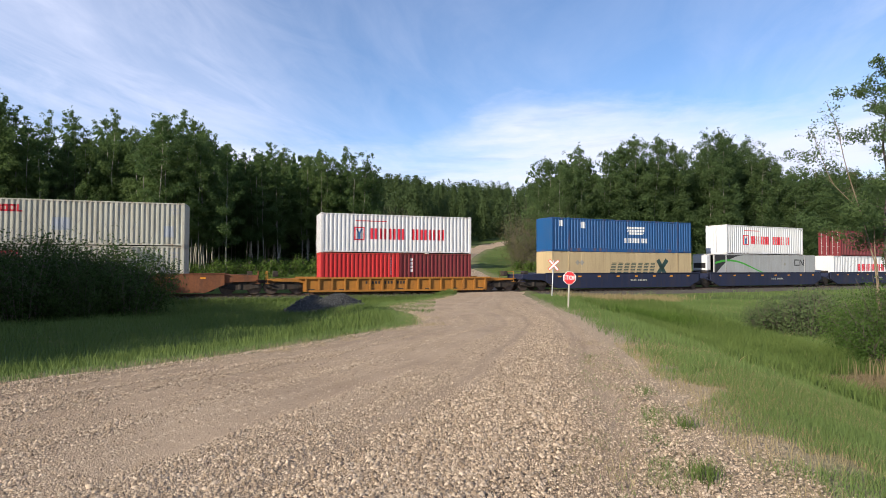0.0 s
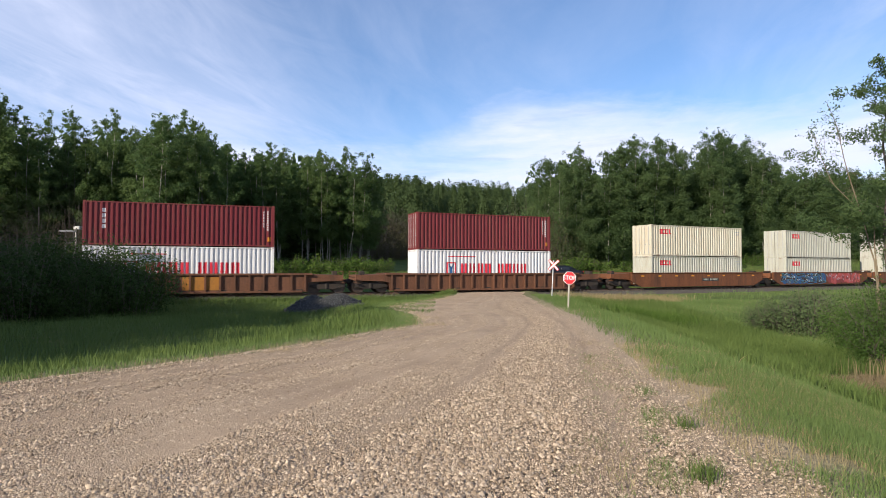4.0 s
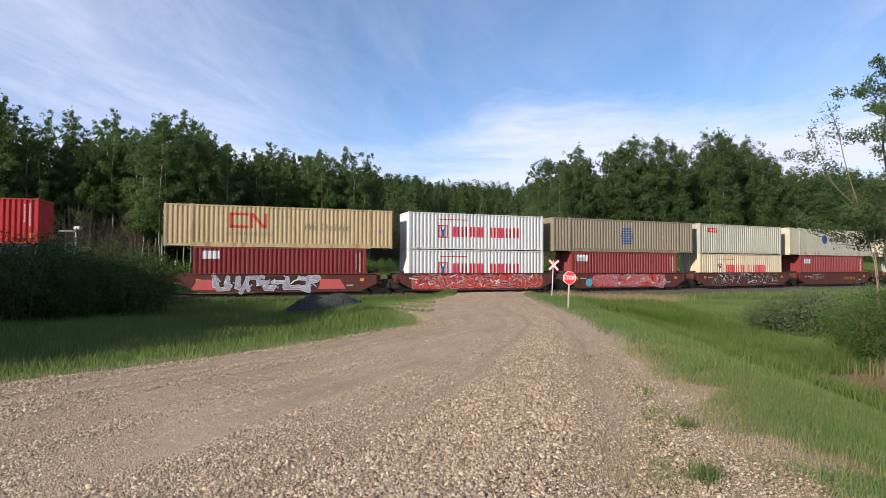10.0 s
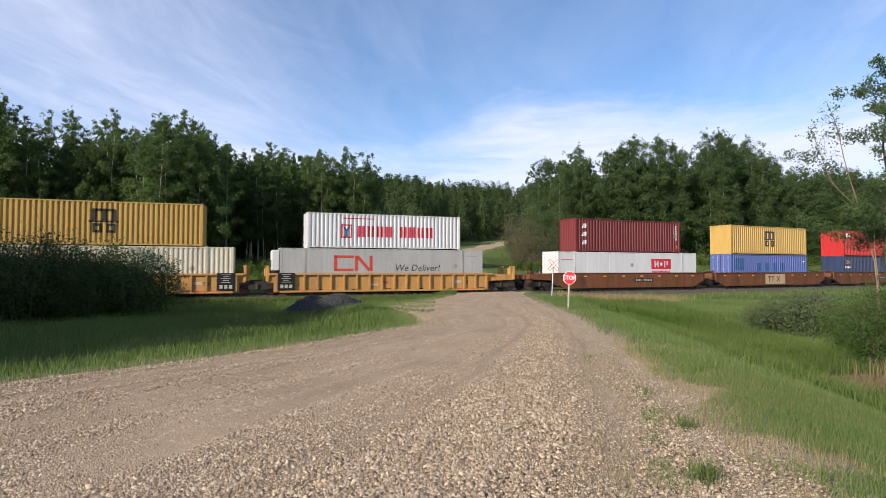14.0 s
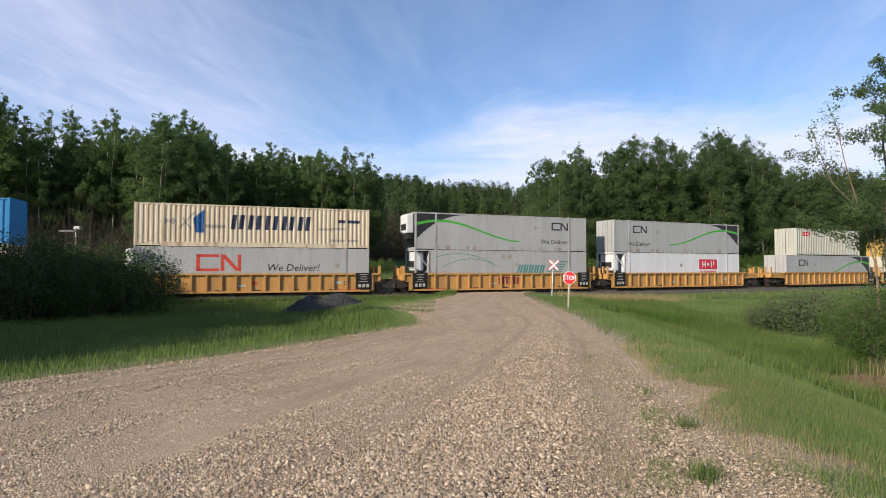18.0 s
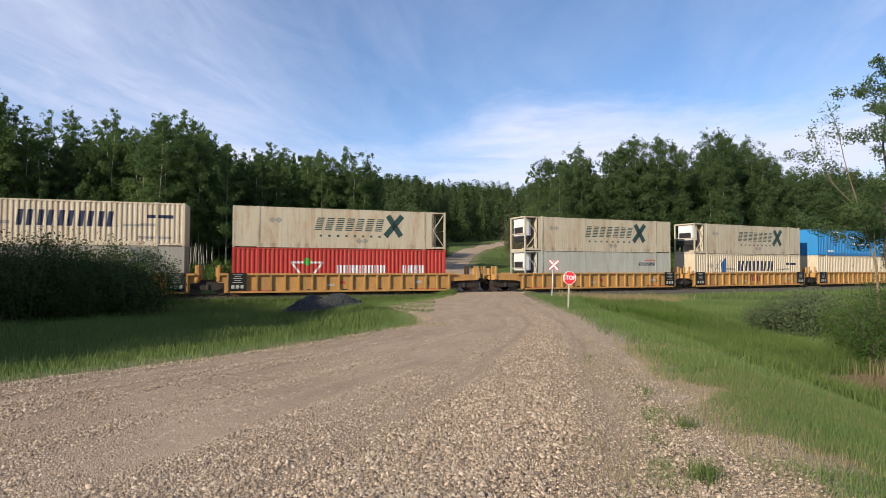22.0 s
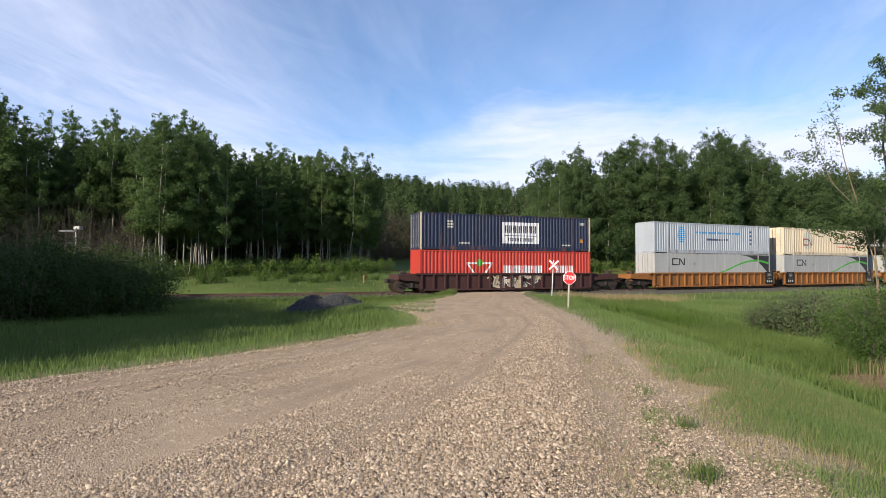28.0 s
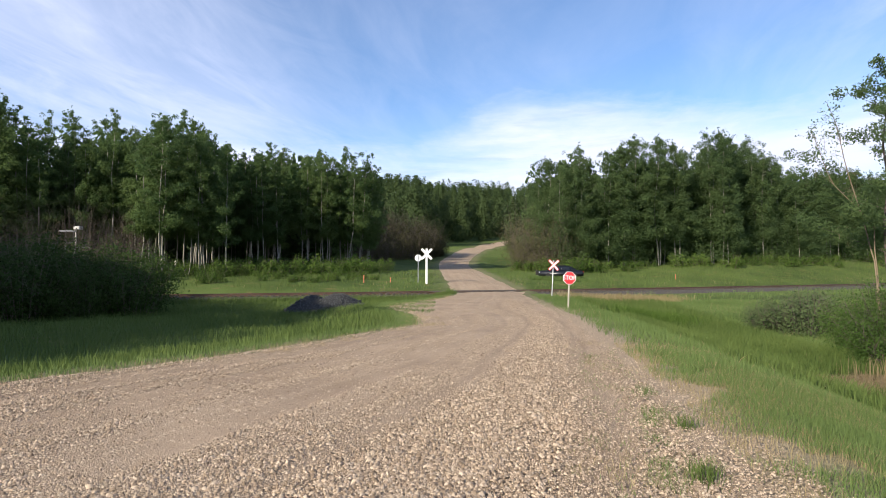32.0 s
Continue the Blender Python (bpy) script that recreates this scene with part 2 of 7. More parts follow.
RIGHT_EDGE = [(0.6, -40), (1.2, -8), (1.9, 2), (2.25, 4.2), (2.8, 7), (3.8, 13.5), (4.9, 22), (5.6, 32), (6.1, 42), (7.0, 47.5), (6.6, 51), (5.6, 56), (4.8, 66), (4.2, 80), (4.4, 95), (6.3, 112), (9.9, 130), (16, 146), (24, 160), (36, 174), (60, 190)]
LEFT_EDGE = [(-40, -40), (-13, -1), (-6.25, 8.2), (-4.05, 11), (-0.6, 18), (-0.75, 20.5), (-1.2, 23), (-2.5, 27), (-2.3, 31), (-0.5, 35), (1.0, 41.5), (0.8, 46.5), (0.5, 51), (0.2, 56), (-0.2, 66), (-0.7, 80), (-0.6, 95), (1.4, 112), (5, 130), (10.5, 147), (20, 165), (33, 180), (58, 197)]


def edge_x(edge, y):
    ys = np.array([p[1] for p in edge], float)
    xs = np.array([p[0] for p in edge], float)
    return np.interp(y, ys, xs)


def step(a, b, v):
    t = np.clip((v - a) / (b - a), 0, 1)
    return t * t * (3 - 2 * t)


def lumps(x, y, f, seed=0.0):
    return (np.sin(x * f + seed) * np.cos(y * f * 1.13 + 1.7 * seed) + 0.5 * np.sin(x * f * 2.3 + y * f * 1.7 + seed * 2.1)) / 1.5


def land(x, y):
    """Height of the ground; the rail tops lie at 0."""
    x, y = np.asarray(x, float), np.asarray(y, float)
    n = beyond(x, y)
    far = np.interp(n, [0, 2.2, 4, 8, 18, 30, 50, 80, 115, 150, 200, 260, 420, 900], [-0.30, -0.34, 0.10, 0.6, 1.2, 1.6, 3.0, 6.5, 11.2, 19.0, 30, 40.5, 63, 90])
    far = far + np.clip(x - 10, 0, 90) * 0.05 * step(4, 20, n)
    far = far + 0.15 * lumps(x, y, 0.21, 1) * step(5, 12, n)
    near = 0.36 * (1 - step(4, 34, y)) - 0.10
    right = x - edge_x(RIGHT_EDGE, y)
    left = edge_x(LEFT_EDGE, y) - x
    out = np.maximum(right, left)
    near = near - 1.05 * step(1.2, 6.0, right) * (1 - step(14, 30, right) * 0.6) * step(-2, 6, y) * (1 - 0.55 * step(22, 36, y))
    near = near - 0.45 * step(0.8, 5.0, left)
    near = near + 0.06 * lumps(x, y, 0.6, 2) * step(0.3, 2.5, out)
    near = near + (-0.42 - near) * step(-7.5, -3.2, n) * step(0.2, 2.0, out) + (-0.02 - near) * step(-5.0, -1.5, n) * (1 - step(0.2, 2.0, out))
    z = np.where(n < 0, near, far)
    flush = (1 - step(0.0, 1.5, out)) * (1 - step(1.2, 4.0, np.abs(n)))
    return z * (1 - flush) + flush * -0.02


# ---- ground, road, track ----
def grass_ground():
    m, n, l, b = shader("meadow_soil")
    at = n.new("ShaderNodeTexCoord")
    broad, mid, fine = (n.new("ShaderNodeTexNoise") for _ in range(3))
    for t, s, d in ((broad, 0.09, 4), (mid, 0.9, 5), (fine, 14.0, 6)):
        t.inputs["Scale"].default_value, t.inputs["Detail"].default_value = s, d
        l.new(at.outputs["Object"], t.inputs["Vector"])
    r1 = n.new("ShaderNodeValToRGB")
    r1.color_ramp.elements[0].position, r1.color_ramp.elements[1].position = 0.35, 0.68
    r1.color_ramp.elements[0].color, r1.color_ramp.elements[1].color = (0.056, 0.086, 0.022, 1), (0.105, 0.146, 0.038, 1)
    l.new(broad.outputs[0], r1.inputs[0])
    r2 = n.new("ShaderNodeValToRGB")
    r2.color_ramp.elements[0].position, r2.color_ramp.elements[1].position = 0.56, 0.78
    r2.color_ramp.elements[0].color, r2.color_ramp.elements[1].color = (0, 0, 0, 1), (1, 1, 1, 1)
    l.new(mid.outputs[0], r2.inputs[0])
    mx = n.new("ShaderNodeMix")
    mx.data_type = "RGBA"
    mx.inputs[7].default_value = (0.17, 0.14, 0.06, 1)
    l.new(r2.outputs[0], mx.inputs[0]), l.new(r1.outputs[0], mx.inputs[6])
    bare = n.new("ShaderNodeAttribute")
    bare.attribute_name = "bare"
    dust = n.new("ShaderNodeValToRGB")
    dust.color_ramp.elements[0].color, dust.color_ramp.elements[1].color = (0.23, 0.17, 0.115, 1), (0.44, 0.355, 0.26, 1)
    l.new(fine.outputs[0], dust.inputs[0])
    worn = n.new("ShaderNodeMix")
    worn.data_type = "RGBA"
    l.new(bare.outputs["Fac"], worn.inputs[0]), l.new(mx.outputs[2], worn.inputs[6]), l.new(dust.outputs[0], worn.inputs[7])
    l.new(worn.outputs[2], b.inputs["Base Color"])
    b.inputs["Roughness"].default_value, b.inputs["Specular IOR Level"].default_value = 0.9, 0.1
    bp = n.new("ShaderNodeBump")
    bp.inputs["Strength"].default_value, bp.inputs["Distance"].default_value = 0.8, 0.08
    l.new(fine.outputs[0], bp.inputs["Height"]), l.new(bp.outputs[0], b.inputs["Normal"])
    return m


def gravel_road():
    """Packed tan road gravel: stones of two sizes, paler where loose, smoother in the wheel ways."""
    m, n, l, b = shader("road_gravel")
    at = n.new("ShaderNodeTexCoord")
    big = n.new("ShaderNodeTexVoronoi")
    big.inputs["Scale"].default_value = 38.0
    small = n.new("ShaderNodeTexVoronoi")
    small.inputs["Scale"].default_value = 75.0
    patch = n.new("ShaderNodeTexNoise")
    patch.inputs["Scale"].default_value, patch.inputs["Detail"].default_value = 0.55, 5
    grit = n.new("ShaderNodeTexNoise")
    grit.inputs["Scale"].default_value, grit.inputs["Detail"].default_value = 90.0, 3
    for t in (big, small, patch, grit):
        l.new(at.outputs["Object"], t.inputs["Vector"])
    tone = n.new("ShaderNodeSeparateColor")
    l.new(small.outputs["Color"], tone.inputs[0])
    ramp = n.new("ShaderNodeValToRGB")
    ramp.color_ramp.elements[0].color, ramp.color_ramp.elements[1].color = (0.240, 0.177, 0.121, 1), (0.51, 0.40, 0.29, 1)
    l.new(tone.outputs[0], ramp.inputs[0])
    pr = n.new("ShaderNodeValToRGB")
    pr.color_ramp.elements[0].position, pr.color_ramp.elements[1].position = 0.36, 0.64
    pr.color_ramp.elements[0].color, pr.color_ramp.elements[1].color = (0.276, 0.203, 0.141, 1), (0.372, 0.281, 0.197, 1)
    l.new(patch.outputs[0], pr.inputs[0])
    att = n.new("ShaderNodeAttribute")
    att.attribute_name = "loose"
    share = n.new("ShaderNodeMapRange")
    share.inputs[3].default_value, share.inputs[4].default_value = 0.10, 0.85
    l.new(att.outputs["Fac"], share.inputs[0])
    mx = n.new("ShaderNodeMix")
    mx.data_type = "RGBA"
    l.new(share.outputs[0], mx.inputs[0])
    l.new(pr.outputs[0], mx.inputs[6]), l.new(ramp.outputs[0], mx.inputs[7])
    l.new(mx.outputs[2], b.inputs["Base Color"])
    b.inputs["Roughness"].default_value, b.inputs["Specular IOR Level"].default_value = 0.92, 0.15
    bp = n.new("ShaderNodeBump")
    bp.inputs["Strength"].default_value, bp.inputs["Distance"].default_value = 0.9, 0.022
    bp.invert = True
    l.new(small.outputs["Distance"], bp.inputs["Height"])
    firm = n.new("ShaderNodeMapRange")
    firm.inputs[3].default_value, firm.inputs[4].default_value = 0.40, 0.95
    l.new(att.outputs["Fac"], firm.inputs[0]), l.new(firm.outputs[0], bp.inputs["Strength"])
    b2 = n.new("ShaderNodeBump")
    b2.inputs["Distance"].default_value, b2.invert = 0.022, True
    l.new(share.outputs[0], b2.inputs["Strength"])
    l.new(big.outputs["Distance"], b2.inputs["Height"]), l.new(bp.outputs[0], b2.inputs["Normal"])
    l.new(b2.outputs[0], b.inputs["Normal"])
    return m


SOIL, GRAVEL = grass_ground(), gravel_road()
BALLAST = surface("grey_ballast", (0.085, 0.077, 0.070), 0.95, vary=0.4, size=0.12, grain=24, bump=1.0, spec=0.1)
OILY = surface("oily_dark_ballast", (0.045, 0.038, 0.033), 0.95, vary=0.4, size=0.12, grain=24, bump=1.0, spec=0.1)
RAIL = surface("rusty_rail_steel", (0.14, 0.085, 0.06), 0.55, metal=0.4, vary=0.3, size=0.5)
RAIL_TOP = surface("polished_rail_head", (0.45, 0.43, 0.42), 0.25, metal=1.0, vary=0.1, size=0.5, bump=0.03)
TIE = surface("creosoted_timber", (0.055, 0.042, 0.034), 0.9, vary=0.3, size=0.4, grain=30, stretch=(1, 6, 1), bump=0.5)


def spaced(fine, lim, count):
    """Grid lines: evenly fine out to a range, then wider and wider."""
    a = np.arange(-fine[0], fine[0] + 1e-6, fine[1])
    g = np.geomspace(1, lim / fine[0], count)[1:] * fine[0]
    return np.concatenate([-g[::-1], a, g])


gx = spaced((42, 0.6), 1500, 34)
gy = np.concatenate([-np.geomspace(10, 1500, 24)[::-1], np.arange(-9, 72, 0.6), np.geomspace(72, 2400, 60)])
GX, GY = np.meshgrid(gx, gy)
GZ = land(GX, GY)
inset = np.minimum(np.minimum(edge_x(RIGHT_EDGE, GY) - GX, GX - edge_x(LEFT_EDGE, GY)), 190 - GY)
GZ = GZ - 0.12 * step(0.05, 0.7, inset)
rows_n, cols_n = GX.shape
idx = np.arange(rows_n * cols_n).reshape(rows_n, cols_n)
quads = np.stack([idx[:-1, :-1], idx[:-1, 1:], idx[1:, 1:], idx[1:, :-1]], -1).reshape(-1, 4)
ground = new("ground", array_mesh("ground", np.stack([GX, GY, GZ], -1).reshape(-1, 3), quads, SOIL, True))
worn_edge = 1 - step(0.5, 1.9, -inset + 0.35 * lumps(GX, GY, 1.1, 2))
worn_edge = worn_edge * (1 - 0.7 * step(18, 40, GY)) * np.where(GX < edge_x(LEFT_EDGE, GY), 0.45, 1.0)
bare_at = ground.data.attributes.new("bare", "FLOAT", "POINT")
bare_at.data.foreach_set("value", np.ascontiguousarray(worn_edge, dtype=np.float32).ravel())
tagged(ground, "rolling green meadow and verge with dry patches", "ground", kind="structure")

def wheel_ways(x, y):
    """How loose the gravel lies: 0 in the packed wheel ways, 1 on the ridges between and beside them."""
    l, r = edge_x(LEFT_EDGE, y), edge_x(RIGHT_EDGE, y)
    a = (x - l) / (r - l)
    a = a + 0.02 * lumps(x, y, 0.45, 5)
    w = 0.46 + 0.27 * np.sin(2 * math.pi * (a * 5.2 + 0.1)) + 0.20 * np.sin(2 * math.pi * (a * 12.7 + 0.10 * lumps(x, y, 0.3, 11))) + 0.10 * np.sin(2 * math.pi * a * 29.0)
    w = w + 0.50 * step(0.64, 0.76, a) * (1 - 1.1 * step(0.85, 0.93, a)) + 0.30 * step(0.12, 0.0, a) + 0.26 * lumps(x, y, 0.9, 7) + 0.16 * lumps(x, y, 2.7, 4)
    return np.clip(w, 0, 1)


# the gravel road, draped over the land between its two edges
ry = np.concatenate([np.arange(-40, 0, 2.0), np.arange(0, 50, 0.5), np.arange(50, 190, 2.0)])
across = np.linspace(0, 1, 220)
RX = edge_x(LEFT_EDGE, ry)[:, None] * (1 - across) + edge_x(RIGHT_EDGE, ry)[:, None] * across
RX = RX + (0.10 * np.sin(ry * 1.9) + 0.07 * np.sin(ry * 4.3))[:, None] * (np.abs(across - 0.5) * 2) ** 4
RY = np.repeat(ry[:, None], 220, 1)
RZ = land(RX, RY) + 0.035 * np.sin(across * math.pi)[None, :] - 0.012 + 0.012 * lumps(RX, RY, 1.4, 3)
ways = wheel_ways(RX, RY)
RZ = RZ + 0.02 * (ways - 0.5) - 0.055 * (1 - step(1.6, 3.0, np.abs(beyond(RX, RY))))
RZ[:, 0] -= 0.03
RZ[:, -1] -= 0.03
ridx = np.arange(RX.size).reshape(RX.shape)
rq = np.stack([ridx[:-1, :-1], ridx[:-1, 1:], ridx[1:, 1:], ridx[1:, :-1]], -1).reshape(-1, 4)
road = new("road", array_mesh("road", np.stack([RX, RY, RZ], -1).reshape(-1, 3), rq, GRAVEL, True))
loose = road.data.attributes.new("loose", "FLOAT", "POINT")
loose.data.foreach_set("value", np.ascontiguousarray(ways, dtype=np.float32).ravel())
tagged(road, "tan gravel country road with packed wheel ways", "road", kind="structure")


def swept(solid, profile, stations, closed=False):
    """A profile (off, z) carried along the track."""
    k = len(profile)
    v = []
    for s in stations:
        for o, z in profile:
            x, y, _ = line_point(s, o)
            v.append((x, y, z))
    f = []
    for a in range(len(stations) - 1):
        for i in range(k if closed else k - 1):
            b = (i + 1) % k
            f.append((a * k + i, a * k + b, (a + 1) * k + b, (a + 1) * k + i))
    return solid.add(v, f)


CROSS_FROM, CROSS_TO = -1.0, 7.4


def railway():
    left = [-760.0, -300.0] + list(np.arange(-120.0, CROSS_FROM, 4.0)) + [CROSS_FROM]
    right = [CROSS_TO] + list(np.arange(11.0, 140.0, 4.0)) + [320.0, 860.0]
    whole = left + right
    bed, core = Solid(), Solid()
    prof = [(-3.3, -0.62), (-2.35, -0.30), (-1.6, -0.17), (1.6, -0.17), (2.35, -0.30), (3.3, -0.62)]
    for line in (left, right):
        swept(bed, prof[:3], line)
        swept(bed, prof[3:], line)
        swept(core, prof[2:4], line)
    tagged(new("ballast_bed", bed.mesh("ballast_bed", BALLAST)), "grey crushed stone ballast shoulder under the track", "ballast", kind="structure")
    tagged(new("track_bed", core.mesh("track_bed", OILY)), "dark oily stone between the rails", "ballast", kind="structure")
    track = thing("railway_track", "single railway track of rusty rails on dark timber ties", "railway track", kind="structure")
    rail = [(-0.07, -0.165), (0.07, -0.165), (0.07, -0.15), (0.012, -0.135), (0.012, -0.045), (0.036, -0.035), (0.036, -0.002), (-0.036, -0.002), (-0.036, -0.035), (-0.012, -0.045), (-0.012, -0.135), (-0.07, -0.15)]
    head = [(-0.034, -0.004), (0.034, -0.004), (0.034, 0.0), (-0.034, 0.0)]
    for o in (-0.7535, 0.7535):
        part("rail", swept(Solid(), [(o + a, z) for a, z in rail], whole, True), RAIL, track)
        part("rail_head", swept(Solid(), [(o + a, z) for a, z in head], whole, True), RAIL_TOP, track, "polished running surface")
    tie = Solid().box(-0.115, 0.115, -1.3, 1.3, -0.30, -0.075, 0.012).mesh("tie", TIE)
    for i in range(290):
        s = -46 + i * 0.52
        if CROSS_FROM - 0.2 < s < CROSS_TO + 0.2:
            continue
        part("tie", tie, TIE, track).matrix_basis = on_track(s, 0.02 * math.sin(i * 7.3), 0.0)
    # crushed stones lying loose over the shoulders and between the ties
    r = np.random.default_rng(17)
    n = 30000
    ss, oo = r.uniform(-42, 75, n), r.normal(0, 1.0, n) * 1.25
    ok = ((ss < CROSS_FROM) | (ss > CROSS_TO)) & (np.abs(oo) < 3.2)
    ss, oo = ss[ok], oo[ok]
    hh = heading(ss)
    c = np.stack([np.interp(ss, LINE_S, LINE_X) - oo * np.sin(hh), np.interp(ss, LINE_S, LINE_Y) + oo * np.cos(hh), np.interp(np.abs(oo), [0, 1.6, 2.35, 3.3], [-0.17, -0.17, -0.30, -0.62])], -1)
    octa = np.array([(1, 0, 0), (-1, 0, 0), (0, 1, 0), (0, -1, 0), (0, 0, 1), (0, 0, -1)], float)
    v = octa[None] * (1 + r.normal(0, 0.25, (len(c), 6, 1))) * r.uniform(0.02, 0.045, (len(c), 1, 1)) + c[:, None, :]
    f = np.array([(0, 2, 4), (2, 1, 4), (1, 3, 4), (3, 0, 4)])
    tagged(part("ballast_stone", array_mesh("ballast_stone", v.reshape(-1, 3), (np.arange(len(c))[:, None, None] * 6 + f[None]).reshape(-1, 3), BALLAST), None, track), kind="stuff")
    # timber planks that carry the road over the rails
    planks = thing("crossing_planks", "worn timber crossing planks between the rails", "crossing", kind="structure")
    plank = Solid().box(-0.95, 0.95, -0.12, 0.12, -0.12, -0.012, 0.012).mesh("plank", TIE)
    for o in (-1.02, -0.52, -0.26, 0.0, 0.26, 0.52, 1.02):
        for i in range(4):
            part("plank", plank, TIE, planks).matrix_basis = on_track(0.45 + i * 1.93, o)


railway()


# ---- the stack train ----
def paint(name, c, dirt=(0.16, 0.105, 0.06), amount=0.35, rough=0.5, vary=0.10):
    return surface(name, c, rough, vary=vary, size=1.6, grain=9, bump=0.06, dirt=dirt, dirt_amount=amount, stretch=(1.6, 1, 0.35), spec=0.3, streaks=min(0.85, amount * 1.5 + 0.1))


PAINT = {
    "white": paint("white_paint", (0.52, 0.525, 0.545), amount=0.10),
    "cream": paint("cream_paint", (0.50, 0.425, 0.315), (0.30, 0.155, 0.06), 0.38),
    "ivory": paint("ivory_paint", (0.445, 0.415, 0.335), (0.27, 0.15, 0.07), 0.36),
    "pale": paint("pale_grey_paint", (0.350, 0.350, 0.305), amount=0.32),
    "grey": paint("light_grey_paint", (0.305, 0.311, 0.312), amount=0.18),
    "steel": paint("grey_paint", (0.288, 0.317, 0.36), amount=0.2),
    "dirty": paint("dirty_grey_paint", (0.259, 0.245, 0.216), amount=0.5),
    "taupe": paint("taupe_paint", (0.216, 0.18, 0.133), amount=0.25),
    "tan": paint("tan_paint", (0.403, 0.31, 0.18), amount=0.30),
    "stained": paint("stained_ivory_paint", (0.43, 0.375, 0.28), (0.31, 0.16, 0.055), 0.65),
    "red": paint("red_paint", (0.374, 0.0202, 0.023), amount=0.12),
    "scarlet": paint("scarlet_paint", (0.37, 0.036, 0.027), amount=0.2),
    "maroon": paint("maroon_paint", (0.122, 0.0158, 0.0216), amount=0.15),
    "brick": paint("brick_red_paint", (0.187, 0.0252, 0.0288), amount=0.2),
    "blue": paint("deep_blue_paint", (0.010, 0.066, 0.190), amount=0.1),
    "azure": paint("azure_paint", (0.022, 0.185, 0.42), amount=0.12),
    "violet": paint("faded_blue_paint", (0.0648, 0.101, 0.302), amount=0.2),
    "navy": paint("navy_paint", (0.02, 0.034, 0.085), amount=0.1),
    "ink": paint("dark_navy_paint", (0.012, 0.02, 0.05), amount=0.08),
    "teal": paint("teal_paint", (0.0648, 0.187, 0.173), amount=0.2),
    "yellow": paint("mustard_paint", (0.41, 0.265, 0.08), amount=0.2),
    "ochre": paint("ochre_paint", (0.36, 0.232, 0.06), amount=0.2),
    "black": paint("black_paint", (0.018, 0.018, 0.02), amount=0.1),
    "jet": paint("jet_black_paint", (0.006, 0.006, 0.007), amount=0.04, rough=0.7),
    "green": paint("leaf_green_paint", (0.0504, 0.302, 0.036), amount=0.05),
    "orange": paint("orange_paint", (0.54, 0.216, 0.0216), amount=0.1),
    "brightred": paint("bright_red_paint", (0.446, 0.018, 0.036), amount=0.05),
    "tomato": paint("tomato_red_paint", (0.432, 0.0504, 0.036), amount=0.1),
    "rust": paint("rust_brown_paint", (0.135, 0.050, 0.022), (0.035, 0.022, 0.016), 0.8, 0.75, 0.3),
    "bark": paint("dark_rust_paint", (0.115, 0.05, 0.028), (0.03, 0.02, 0.015), 0.7, 0.8, 0.25),
    "oxide": paint("oxide_red_paint", (0.085, 0.024, 0.02), (0.04, 0.025, 0.02), 0.5, 0.75, 0.2),
    "plum": paint("dark_plum_paint", (0.045, 0.018, 0.018), (0.03, 0.02, 0.015), 0.5, 0.8, 0.2),
    "caryellow": paint("car_yellow_paint", (0.385, 0.205, 0.062), (0.22, 0.135, 0.065), 0.75, 0.6, 0.2),
    "carorange": paint("worn_orange_paint", (0.288, 0.122, 0.0202), (0.12, 0.06, 0.025), 0.6, 0.7, 0.2),
    "spruce": paint("spruce_green_paint", (0.022, 0.052, 0.048), amount=0.1),
    "carbrown": paint("worn_brown_orange_paint", (0.215, 0.085, 0.022), (0.10, 0.05, 0.025), 0.65, 0.7, 0.2),
    "carblue": paint("car_navy_paint", (0.013, 0.018, 0.045), (0.05, 0.035, 0.03), 0.5, 0.6, 0.2),
    "iron": paint("grimy_iron", (0.028, 0.023, 0.02), (0.06, 0.035, 0.02), 0.6, 0.8, 0.25),
    "pink": paint("coral_paint", (0.432, 0.0864, 0.0864), amount=0.1),
    "sky": paint("sky_paint", (0.072, 0.288, 0.396), amount=0.1),
    "lilac": paint("lilac_paint", (0.302, 0.302, 0.396), amount=0.1),
    "purple": paint("purple_paint", (0.0864, 0.0216, 0.0648), amount=0.1),
}

# rails and posts: the same paints, rubbed and rusted by handling
RAILS = {}
for key in list(PAINT):
    ramp = next(n for n in PAINT[key].node_tree.nodes if n.type == "VALTORGB")
    lo, hi = ramp.color_ramp.elements[0].color, ramp.color_ramp.elements[1].color
    RAILS[key] = paint(PAINT[key].name + "_worn", [(a + b) / 2 for a, b in zip(lo[:3], hi[:3])], (0.15, 0.068, 0.03), 0.85, 0.65, 0.2)

FT = {20: 5.87, 40: 11.80, 53: 15.62}


def waves(x0, x1, pitch, depth):
    """Breakpoints (x, inset) of a corrugated sheet from x0 to x1."""
    n = max(1, round((x1 - x0) / pitch))
    p = (x1 - x0) / n
    out = [(x0, 0.0)]
    for i in range(n):
        a = x0 + i * p
        out += [(a + 0.22 * p, 0.0), (a + 0.36 * p, depth), (a + 0.72 * p, depth), (a + 0.86 * p, 0.0)]
    return out + [(x1, 0.0)]


def clip(poly, x0, x1):
    """The part of a convex polygon (x, z) between two x."""
    for sign, lim in ((1, x0), (-1, x1)):
        out = []
        for (ax, az), (bx, bz) in zip(poly, poly[1:] + poly[:1]):
            ina, inb = sign * (ax - lim) >= 0, sign * (bx - lim) >= 0
            if ina:
                out.append((ax, az))
            if ina != inb:
                t = (lim - ax) / (bx - ax)
                out.append((lim, az + t * (bz - az)))
        poly = out
        if len(poly) < 3:
            return []
    return poly


